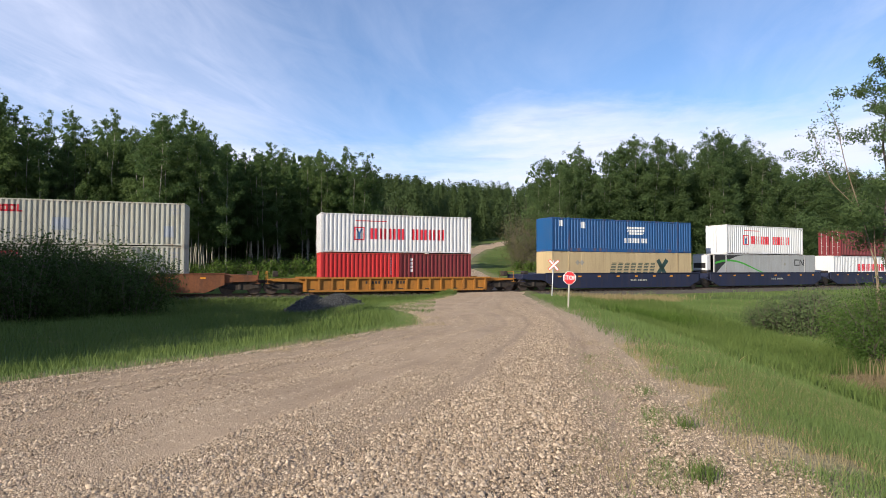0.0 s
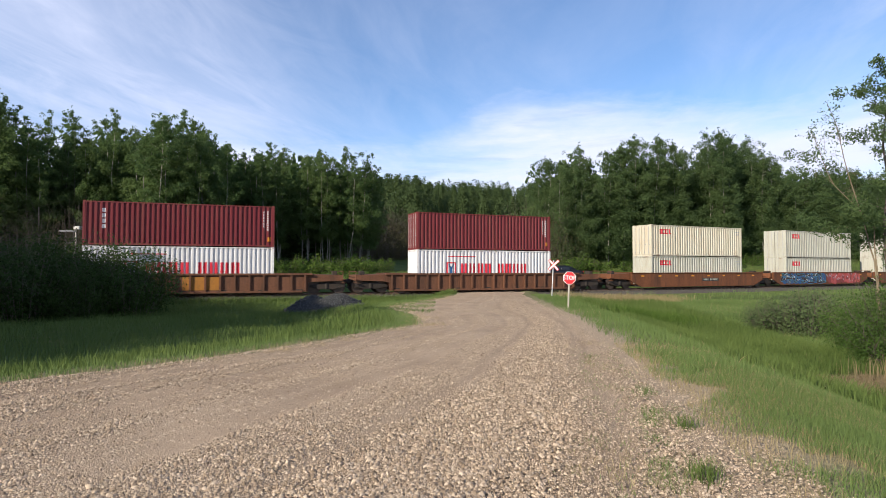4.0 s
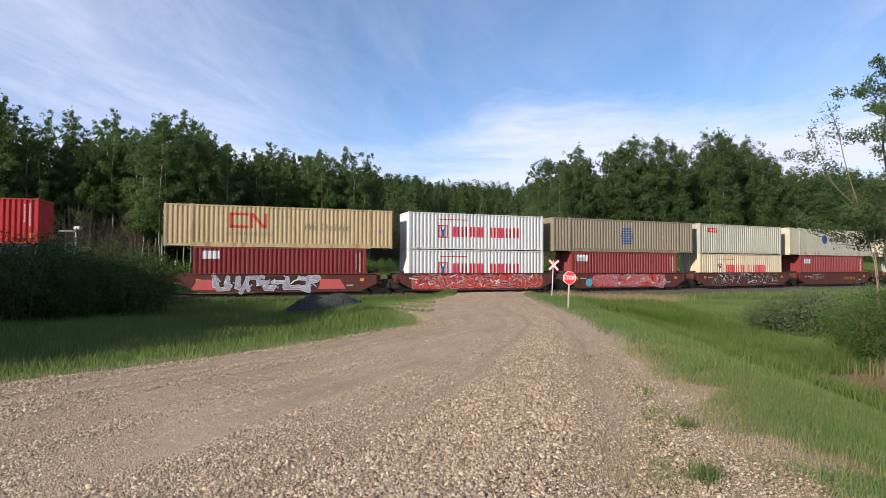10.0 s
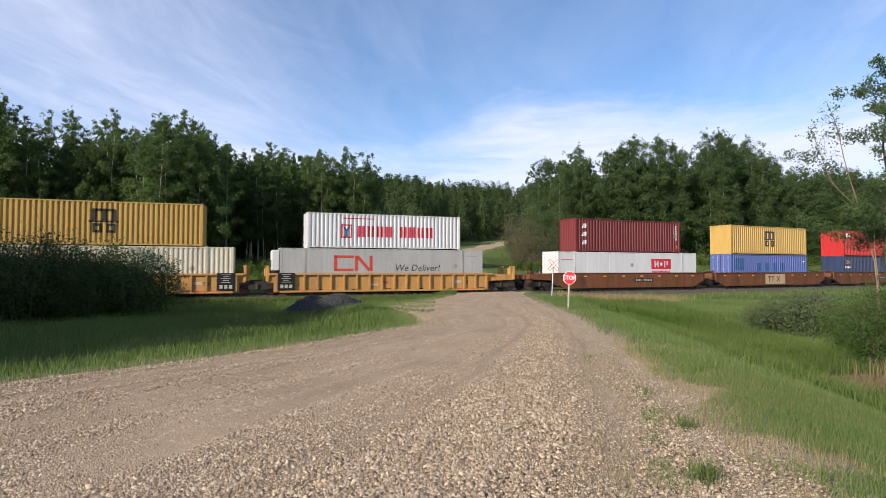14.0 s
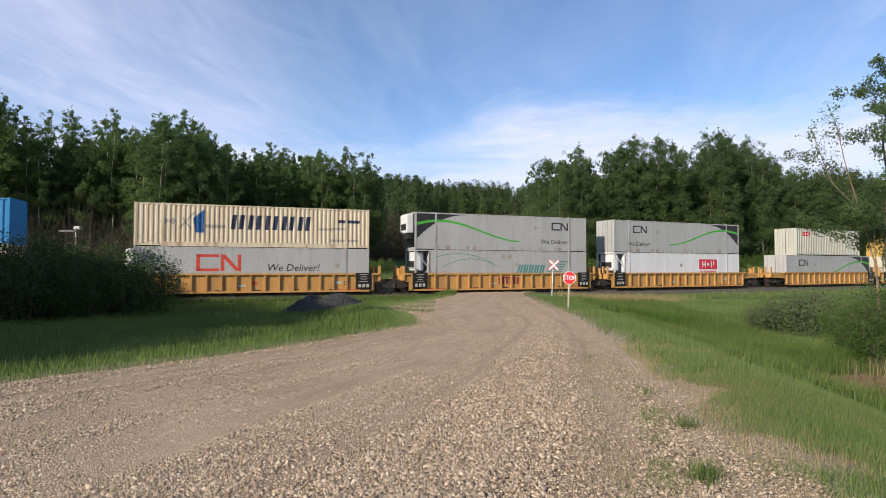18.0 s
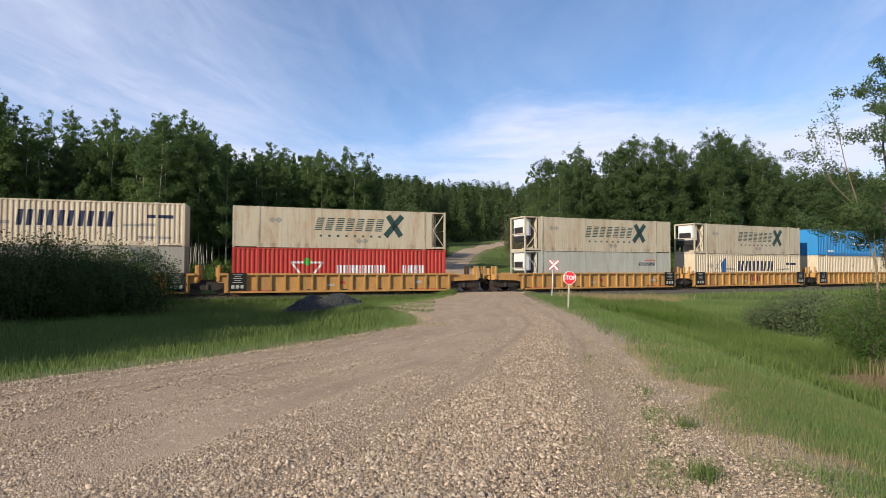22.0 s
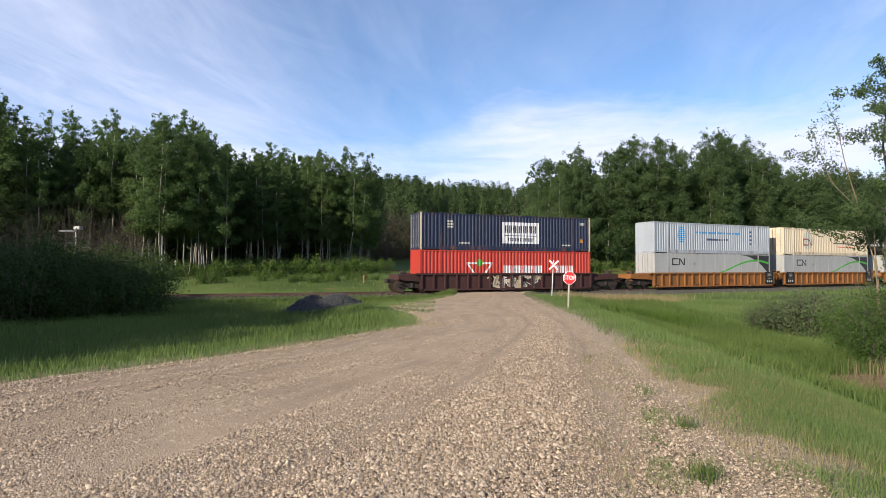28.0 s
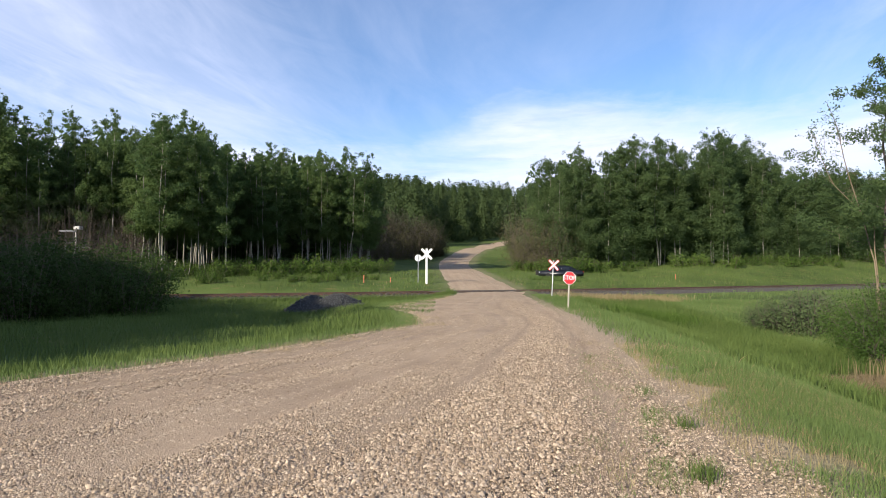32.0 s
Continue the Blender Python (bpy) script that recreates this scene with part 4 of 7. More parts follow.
def leaf_quads(centres, size, r, narrow=0.62, facing=None):
    """Diamond leaves at the centres, each turned its own way, more or less outwards where a facing is given."""
    n = len(centres)
    a = r.normal(size=(n, 3))
    way = r.normal(size=(n, 3))
    if facing is not None:
        way = facing + 0.55 * way
        a = np.cross(way, a)
    a /= np.linalg.norm(a, axis=1, keepdims=True)
    b = np.cross(a, way)
    b /= np.linalg.norm(b, axis=1, keepdims=True)
    s = (size * r.uniform(0.65, 1.35, n))[:, None]
    v = np.stack([centres - a * s, centres + b * s * narrow, centres + a * s, centres - b * s * narrow], 1).reshape(-1, 3)
    return v, np.arange(4 * n).reshape(n, 4)


def leaf_tris(centres, size, r, facing):
    """Small three-cornered leaves, turned outwards more or less."""
    n = len(centres)
    way = facing / np.linalg.norm(facing, axis=1, keepdims=True) + 0.38 * r.normal(size=(n, 3))
    a = np.cross(way, r.normal(size=(n, 3)))
    a /= np.linalg.norm(a, axis=1, keepdims=True)
    b = np.cross(a, way)
    b /= np.linalg.norm(b, axis=1, keepdims=True)
    s = (size * r.uniform(0.65, 1.35, n))[:, None]
    v = np.stack([centres - a * s, centres + a * s * 0.7 + b * s * 0.75, centres + a * s * 0.7 - b * s * 0.75], 1).reshape(-1, 3)
    return v, np.arange(3 * n).reshape(n, 3)


def bent_tube(solid, pts, radii, n=6):
    k0 = len(solid.v)
    for p, r in zip(pts, radii):
        for i in range(n):
            a = 2 * math.pi * i / n
            solid.v.append((p[0] + r * math.cos(a), p[1] + r * math.sin(a), p[2]))
    for j in range(len(pts) - 1):
        for i in range(n):
            solid.f.append((k0 + j * n + i, k0 + j * n + (i + 1) % n, k0 + (j + 1) * n + (i + 1) % n, k0 + (j + 1) * n + i))


def aspen(seed, height, crown_from, spread, leaves, size, leaf=None, label="", lean=0.0, stems=1, puff=1.0, stout=1.0, bark=None):
    """One or more trunks with limbs, and a crown of leaf clumps hung round the limbs."""
    r = np.random.default_rng(seed)
    tree = thing("aspen_tree", label or "tall green aspen with pale slender trunks", "tree", group="aspen wood")
    clumps = []
    for st in range(stems):
        wood = Solid()
        H = height * (1.0 if st == 0 else r.uniform(0.78, 0.98))
        ox, oy = (0, 0) if st == 0 else (r.uniform(-1.9, 1.9), r.uniform(-1.9, 1.9))
        zs = np.linspace(-0.4, H * 0.97, 9)
        wob = np.cumsum(r.normal(0, 0.10, (9, 2)), 0) + np.outer(np.linspace(0, 1, 9), [lean + r.normal(0, 0.35), r.normal(0, 0.35)])
        wob[0] = 0
        wob = wob + np.array([ox, oy])
        rad = np.interp(zs, [0, H * (crown_from + 0.12), H * (crown_from + 0.45), H], [0.0085 * H, 0.0062 * H, 0.0026 * H, 0.015]) * stout
        bent_tube(wood, [(wob[i, 0], wob[i, 1], zs[i]) for i in range(9)], rad, 7)
        limbs = 22
        for i in range(limbs):
            t = crown_from + (1 - crown_from) * (i + r.uniform(0, 1)) / limbs
            z = H * t
            u = (t - crown_from) / (1 - crown_from)
            reach = spread * (0.36 + 1.5 * np.sqrt(u + 0.02) * (1.0 - u) ** 0.8) * r.uniform(0.35, 1.25)
            az = i * 2.4 + r.uniform(-0.5, 0.5)
            base = np.array([np.interp(z, zs, wob[:, 0]), np.interp(z, zs, wob[:, 1]), z * 0.97])
            tip = base + np.array([math.cos(az) * reach, math.sin(az) * reach, reach * r.uniform(0.15, 0.8)])
            mid = (base + tip) / 2 + np.array([0, 0, -0.05 * reach])
            w = (0.012 + 0.016 * (1 - u)) * stout
            bent_tube(wood, [base, tip], [w, 0.006], 3 if bark is None else 5)
            for q in (0.3, 0.6, 0.85, 1.0):
                clumps.append((base + (tip - base) * q + r.normal(0, 0.18 * puff, 3), (0.20 + 0.33 * spread * (1 - 0.78 * u) * r.uniform(0.3, 1.0)) * puff))
        for k in range(5):
            clumps.append((np.array([wob[-1, 0], wob[-1, 1], H * (1 - 0.03 * k)]) + r.normal(0, 0.10, 3), (0.15 + 0.10 * k) * puff))
        part("trunk", wood, bark or BARK, tree, smooth=True)
    weight = np.array([c[1] ** 2 for c in clumps])
    pick = r.choice(len(clumps), leaves, p=weight / weight.sum())
    mids = np.array([c[0] for c in clumps])[pick]
    wid = np.array([c[1] for c in clumps])[pick][:, None]
    d = r.normal(size=(leaves, 3))
    d /= np.linalg.norm(d, axis=1, keepdims=True)
    pts = mids + d * wid * (r.uniform(0.1, 1.0, (leaves, 1)) ** 0.45) * np.array([1, 1, 0.85])
    v, f = leaf_tris(pts, size, r, d + np.array([0, 0, 0.25]))
    part("crown", array_mesh("crown", v, f, leaf or LEAF), None, tree)
    return tree


def shrub(seed, width, height, leaves, size, leaf, label, twigs=14, name="shrub", group="shrubs along the track", wood=None):
    r = np.random.default_rng(seed)
    bush = thing(name, label, "shrub", group=group)
    w = Solid()
    clumps = []
    for i in range(twigs):
        az = r.uniform(0, 2 * math.pi)
        out = width / 2 * math.sqrt(r.uniform(0.02, 1))
        h = height * r.uniform(0.55, 1.0) * (1 - 0.45 * (out / (width / 2)) ** 2)
        base = np.array([math.cos(az) * out * 0.45, math.sin(az) * out * 0.45, -0.25])
        tip = np.array([math.cos(az) * out, math.sin(az) * out, h])
        mid = (base + tip) / 2 + np.array([0, 0, 0.12 * h])
        bent_tube(w, [base, mid, tip], [0.022, 0.014, 0.005], 4)
        for q in np.linspace(0.25, 1.0, 5):
            clumps.append((base + (tip - base) * q, 0.16 * height * (1.15 - 0.6 * q) + 0.1))
            for _ in range(2):
                b0 = base + (tip - base) * q
                b1 = b0 + r.normal(0, 0.16 * height, 3) + np.array([0, 0, 0.12 * height])
                bent_tube(w, [b0, b1], [0.007, 0.003], 3)
    part("branchwork", w, wood or TWIG, bush)
    if leaves:
        pick = r.integers(0, len(clumps), leaves)
        mids = np.array([c[0] for c in clumps])[pick]
        wid = np.array([c[1] for c in clumps])[pick][:, None]
        off = r.normal(size=(leaves, 3))
        pts = mids + off * wid * 0.75
        pts[:, 2] = np.maximum(pts[:, 2], 0.02)
        v, f = leaf_quads(pts, size, r, 0.5, off / np.linalg.norm(off, axis=1, keepdims=True))
        part("leaves", array_mesh("leaves", v, f, leaf), None, bush)
    return bush


def from_track(s, n):
    """A place s metres along the base line and n metres beyond it."""
    o = n + HALF_W
    return s * math.cos(TH) - o * math.sin(TH), BASE_D + s * math.sin(TH) + o * math.cos(TH)


# skyline that tree heights are fitted to in the camera's view: slope (x over y) from the camera and the rise of the
# tops over the distance
SKYLINE_AT = (-0.80, -0.75, -0.68, -0.61, -0.52, -0.44, -0.39, -0.36, -0.31, -0.23, -0.17, -0.12, -0.10, 0.12, 0.15, 0.19, 0.22, 0.255, 0.32, 0.36, 0.41, 0.435, 0.465, 0.49, 0.52, 0.565, 0.615, 0.65, 0.70, 0.80)
SKYLINE_UP = (0.335, 0.290, 0.278, 0.264, 0.270, 0.258, 0.228, 0.196, 0.213, 0.210, 0.217, 0.203, 0.165, 0.150, 0.186, 0.213, 0.205, 0.225, 0.230, 0.216, 0.221, 0.206, 0.230, 0.240, 0.222, 0.214, 0.186, 0.168, 0.174, 0.162)


def skyline_height(x, y):
    return EYE_Z + y * float(np.interp(x / y, SKYLINE_AT, SKYLINE_UP)) - float(land(x, y))


def plant(kinds, spots, tall=(0.85, 1.15), sink=0.0, stand=0.0):
    """Copies of the kinds at the spots (x, y), turned and sized at random; the first of each kind is set down too.
    stand: the kinds' usual height, where they are scaled to meet the camera's skyline at their spot."""
    used = set()
    for i, (x, y) in enumerate(spots):
        k = int(rng.integers(0, len(kinds)))
        src = kinds[k]
        g = float(rng.uniform(*tall))
        if stand:
            g = max(0.62, min(1.35, skyline_height(x, y) / stand)) * float(rng.uniform(0.86, 1.03))
        m = pose(x, y, float(land(x, y)) - sink, 0, 0, float(rng.uniform(0, 360)))
        if k not in used:
            used.add(k)
            src.matrix_basis = m
            src.scale = (g * 1.0, g * 1.0, g)
            ob = src
        else:
            ob = copy_thing(src, m)
            ob.scale = (g * float(rng.uniform(0.9, 1.1)),) * 2 + (g,)
    for k, src in enumerate(kinds):
        if k not in used:
            x, y = spots[-1]
            src.matrix_basis = pose(x + 1, y + 2, float(land(x + 1, y + 2)))


def scatter(n, box_s, box_n, keep, gap):
    out = []
    tries = 0
    while len(out) < n and tries < n * 60:
        tries += 1
        s, q = rng.uniform(*box_s), rng.uniform(*box_n)
        x, y = from_track(s, q)
        if keep(x, y, s, q) and all((x - a) ** 2 + (y - b) ** 2 > gap * gap for a, b in out):
            out.append((x, y))
    return out


def off_road(x, y, m):
    return x > float(edge_x(RIGHT_EDGE, y)) + m or x < float(edge_x(LEFT_EDGE, y)) - m


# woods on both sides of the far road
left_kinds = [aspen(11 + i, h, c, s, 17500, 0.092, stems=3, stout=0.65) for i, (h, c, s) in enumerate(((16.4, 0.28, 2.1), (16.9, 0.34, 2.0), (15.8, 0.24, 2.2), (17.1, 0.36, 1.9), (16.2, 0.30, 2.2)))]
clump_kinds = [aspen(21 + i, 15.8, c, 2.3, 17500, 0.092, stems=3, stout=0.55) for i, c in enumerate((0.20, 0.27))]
left_front = scatter(66, (-74, 28), (24, 31), lambda x, y, s, n: x < -8.2 - 0.05 * (y - 60), 1.7)
left_deep = scatter(16, (-70, 30), (31, 50), lambda x, y, s, n: x < -13 - 0.7 * max(0, y - 72) and x > -60, 2.3)
left_near = scatter(22, (-96, -50), (8, 26), lambda x, y, s, n: x < -0.86 * y, 2.4)
clump = [from_track(s, n) for s, n in ((-22.5, 18.5), (-20.5, 17.6), (-18.6, 18.8), (-16.8, 18.4), (-21.4, 20.6), (-17.6, 21.0))]
plant(left_kinds, left_front + left_deep, stand=16.3)
plant(clump_kinds, clump, (0.88, 0.98))
plant([copy_thing(k, Matrix()) for k in left_kinds], left_near, (1.16, 1.32))
right_kinds = [aspen(41 + i, h, c, s, 18500, 0.103, LEAF_RIGHT, stems=3, puff=1.3, stout=0.6) for i, (h, c, s) in enumerate(((15.8, 0.10, 2.7), (17.2, 0.16, 2.4), (14.5, 0.08, 2.8), (17.4, 0.22, 2.3)))]
right_front = scatter(112, (24, 165), (18, 26), lambda x, y, s, n: x > 14 + 0.02 * (y - 80), 2.2)
right_deep = scatter(6, (26, 165), (26, 52), lambda x, y, s, n: x > 15 + 0.10 * max(0, y - 90), 3.0)
plant(right_kinds, right_front + right_deep, stand=16.2)


def far_wood():
    """The wooded hills behind, as one mass of leaf clumps."""
    pts, n, faces_out = [], 0, []
    while n < 1250:
        y = rng.uniform(130, 480)
        x = rng.uniform(-0.32, 0.42) * y
        if not off_road(x, y, 5.0) and y < 196:
            continue
        if abs(beyond(x, y)) < 60:
            continue
        n += 1
        h, w = rng.uniform(9, 16), rng.uniform(2.4, 4.6)
        if n % 3 == 0 and y < 300:
            h, w = rng.uniform(3, 6), rng.uniform(2.2, 3.4)
        z0 = float(land(x, y))
        k = (1500 if y < 240 else 420) if h > 7 else 500
        u = rng.uniform(0.03, 1.0, k)
        a = rng.uniform(0, 2 * math.pi, k)
        bulge = 1 + 0.30 * np.sin(3 * a + 9 * u + n) + 0.22 * np.sin(2 * a - 14 * u + 2.3 * n)
        q = w * bulge * np.sqrt(rng.uniform(0.15, 1, k)) * np.clip(1.55 * np.sqrt(u + 0.06) * (1.03 - u) ** 0.7 + 0.06, 0.05, 1)
        pts.append(np.stack([x + q * np.cos(a), y + q * np.sin(a), z0 + h * u], 1))
        faces_out.append(np.stack([np.cos(a), np.sin(a), 1.6 * u - 0.5], 1))
    v, f = leaf_tris(np.concatenate(pts), 0.27, rng, np.concatenate(faces_out))
    deep = []
    for count, s_box, n_box, keep in ((330, (-110, 24), (29, 62), lambda x, y: x < -12.5 - 0.7 * max(0, y - 72)), (470, (24, 190), (20.5, 60), lambda x, y: x > 15.5)):
        k = 0
        while k < count:
            s, q = rng.uniform(*s_box), rng.uniform(*n_box)
            x, y = from_track(s, q)
            if not keep(x, y) or (x > 0 and not off_road(x, y, 5.0)):
                continue
            k += 1
            h = min(rng.uniform(13, 17), 0.93 * skyline_height(x, y))
            u = rng.uniform(0.10 if x < 0 else 0.05, 1.0, 300)
            a = rng.uniform(0, 2 * math.pi, 300)
            w = 2.6 * np.sqrt(rng.uniform(0.1, 1, 300)) * np.clip(1.9 * np.sqrt(u) * (1.02 - u) + 0.15, 0.1, 1)
            deep.append(np.stack([x + w * np.cos(a), y + w * np.sin(a), float(land(x, y)) + h * u], 1))
    for name, pts_, leaf in (("shaded_wood", deep[:330], LEAF), ("sunny_wood", deep[330:], LEAF_RIGHT)):
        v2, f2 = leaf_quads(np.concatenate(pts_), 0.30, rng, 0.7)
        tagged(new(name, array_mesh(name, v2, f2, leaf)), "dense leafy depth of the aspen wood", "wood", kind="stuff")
    # the leafy skirt of young growth along the sunny edge
    edge, ways_out = [], []
    for _ in range(300):
        s, q = rng.uniform(24, 150), rng.uniform(17.0, 23.5)
        x, y = from_track(s, q)
        if x < 14.5 + 0.02 * (y - 80) or (s < 44 and rng.uniform() < 0.6):
            continue
        h = min(rng.uniform(4, 11.5), 0.8 * skyline_height(x, y))
        u, a = rng.uniform(0.06, 1.0, 520), rng.uniform(0, 2 * math.pi, 520)
        w = (0.8 + 0.13 * h) * np.sqrt(rng.uniform(0.25, 1, 520)) * np.clip(1.7 * (u + 0.08) ** 0.35 * (1.03 - u) ** 0.6, 0.1, 1)
        edge.append(np.stack([x + w * np.cos(a), y + w * np.sin(a), float(land(x, y)) + h * u], 1))
        ways_out.append(np.stack([np.cos(a), np.sin(a), 1.4 * u - 0.3], 1))
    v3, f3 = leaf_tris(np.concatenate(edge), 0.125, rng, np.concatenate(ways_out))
    tagged(new("young_growth", array_mesh("young_growth", v3, f3, LEAF_RIGHT)), "leafy young growth along the edge of the wood", "wood", kind="stuff")
    tagged(new("distant_wood", array_mesh("distant_wood", v, f, LEAF_FAR)), "dense green wood covering the distant hills", "wood", kind="stuff")


far_wood()

# green shrubs along the foot of the wood, willows before the track
low_kinds = [shrub(60 + i, 3.0, 1.9, 900, 0.10, SHRUB_LEAF, "low bright green willow shrub at the wood's edge") for i in range(3)]
plant(low_kinds, scatter(84, (-50, 24), (15, 23), lambda x, y, s, n: x < -6, 1.3) + scatter(46, (22, 150), (14, 19), lambda x, y, s, n: x > 11, 2.4), (0.6, 1.15))
brush_kinds = [shrub(70 + i, 5.0, 6.0, 700, 0.12, DULL_LEAF, "grey-brown bare brush with few leaves", 34) for i in range(2)]
brush_spots = [(-9.4, 92), (-11.0, 96), (-5.2, 99), (-12.6, 90), (-3.4, 102), (-7.6, 97), (-1.9, 107), (-8.8, 100)]
plant(brush_kinds, brush_spots, (0.95, 1.2))
dark_kinds = [shrub(77 + i, 5.0, 5.6, 5200, 0.12, WILLOW_SHADE_LEAF, "tall dark green bush beside the far road", 40) for i in range(2)]
plant(dark_kinds, scatter(22, (-60, 6), (32, 40), lambda x, y, s, n: x < -13, 2.5), (0.8, 1.1))
mound_kinds = [shrub(97 + i, 5.2, 5.8, 4200, 0.10, DARK_LEAF, "dense dark brown-green brush beside the far road", 60) for i in range(2)]
for spots, tall in (([(-12.8, 101), (-10.2, 104), (-7.4, 102), (-8.9, 107), (-5.6, 105), (-11.6, 108), (-14.6, 97)], (1.36, 1.5)), ([(-4.0, 103.5), (-3.0, 108), (-4.9, 109)], (1.05, 1.15)), ([(-1.7, 105.5), (-0.6, 110), (-2.6, 101.5)], (0.7, 0.85))):
    plant([copy_thing(k, Matrix()) for k in mound_kinds] if tall[0] < 1.3 else mound_kinds, spots, tall)
brush_kinds = [shrub(72 + i, 5.6, 8.0, 1500, 0.12, DULL_LEAF, "tall grey-brown bare brush beside the road", 44) for i in range(2)]
brush_spots = [(11.6, 76), (12.8, 73), (14.4, 71), (13.0, 87), (16.0, 73.5), (12.2, 80), (13.5, 84), (14.2, 77), (12.6, 90), (15.5, 81), (16.5, 87)]
plant(brush_kinds, brush_spots, (0.8, 1.25))
plant([copy_thing(k, Matrix()) for k in low_kinds], [(12.6, 69.2), (14.2, 68.4), (15.8, 69.0), (11.4, 71.6), (10.6, 75.0), (17.4, 69.6)], (0.9, 1.4))
grey_kinds = [shrub(75 + i, 4.5, 6.5, 160, 0.10, DULL_LEAF, "leafless grey undergrowth before the wood", 30) for i in range(2)]
plant(grey_kinds, scatter(30, (-50, -23), (18.0, 25), lambda x, y, s, n: True, 1.6), (0.8, 1.1))
willow_kinds = [shrub(80 + i, 4.6, 3.6, 11500, 0.064, WILLOW_SHADE_LEAF, "dense dark green willow bush in shade", 40, "willow_bush", "willow bushes") for i in range(3)]
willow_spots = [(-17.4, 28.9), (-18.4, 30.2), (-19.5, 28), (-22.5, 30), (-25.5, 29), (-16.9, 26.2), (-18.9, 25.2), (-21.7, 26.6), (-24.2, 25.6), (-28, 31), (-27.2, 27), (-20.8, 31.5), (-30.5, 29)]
sprig = shrub(88, 1.2, 2.6, 420, 0.05, WILLOW_SHADE_LEAF, "thin leafy sprig above the willows", 5, "willow_sprig", "willow bushes")
sprig.matrix_basis = pose(-17.0, 28.4, float(land(-17.0, 28.4)) + 1.0)
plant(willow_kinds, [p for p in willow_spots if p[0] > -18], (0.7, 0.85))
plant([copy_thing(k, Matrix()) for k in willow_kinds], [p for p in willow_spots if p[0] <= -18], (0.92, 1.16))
side_kinds = [shrub(90 + i, 3.4, 2.7, 15000, 0.037, DITCH_LEAF, "leafy green bush beside the ditch", 34, "roadside_bush", "roadside bushes") for i in range(2)]
plant(side_kinds, [(12.9, 15.5), (13.6, 17.0), (14.6, 17.6), (14.2, 14.8), (15.4, 16.2), (14.9, 19.4)], (0.8, 1.02))
SILVER_LEAF = foliage("silver_willow_leaves", (0.056, 0.090, 0.034), (0.125, 0.168, 0.072), 0.4)
silver_kinds = [shrub(94 + i, 3.0, 1.8, 3900, 0.056, SILVER_LEAF, "airy silver-green willow bush above the ditch", 34, "silver_willow", "roadside bushes") for i in range(2)]
plant(silver_kinds, [(15.3, 26.4), (16.6, 26.8), (17.5, 25.8), (18.4, 27.4), (16.2, 25.0)], (0.7, 1.05))
plant([copy_thing(k, Matrix()) for k in side_kinds], [(20.4, 25.4), (21.6, 26.4), (22.8, 27.6)], (0.6, 0.8))
STRAW_BARK = surface("weathered_sapling_bark", (0.17, 0.135, 0.09), 0.85, vary=0.3, size=0.2, grain=20, bump=0.2)


def roadside_tree():
    """The sparse leafy tree that stands beside the ditch."""
    t = aspen(131, 9.2, 0.32, 2.3, 18000, 0.038, LEAF_RIGHT, "sparse young poplar with clustered dark leaves", lean=-0.9, puff=0.62, stout=0.75, bark=TWIG)
    t.matrix_basis = pose(13.35, 16.6, float(land(13.35, 16.6)))


def limb(solid, pts, r0, r1):
    """A crooked limb through a few joints, tapering from r0 to r1."""
    pts = np.array(pts, float)
    q = np.linspace(0, 1, 4 * len(pts))
    at = np.linspace(0, 1, len(pts))
    line = np.stack([np.interp(q, at, pts[:, k]) for k in range(3)], -1)
    line[:, 0] += 0.035 * np.sin(q * 17 + pts[0, 2])
    bent_tube(solid, [tuple(p) for p in line], np.linspace(r0, r1, len(q)), 6)
    return line


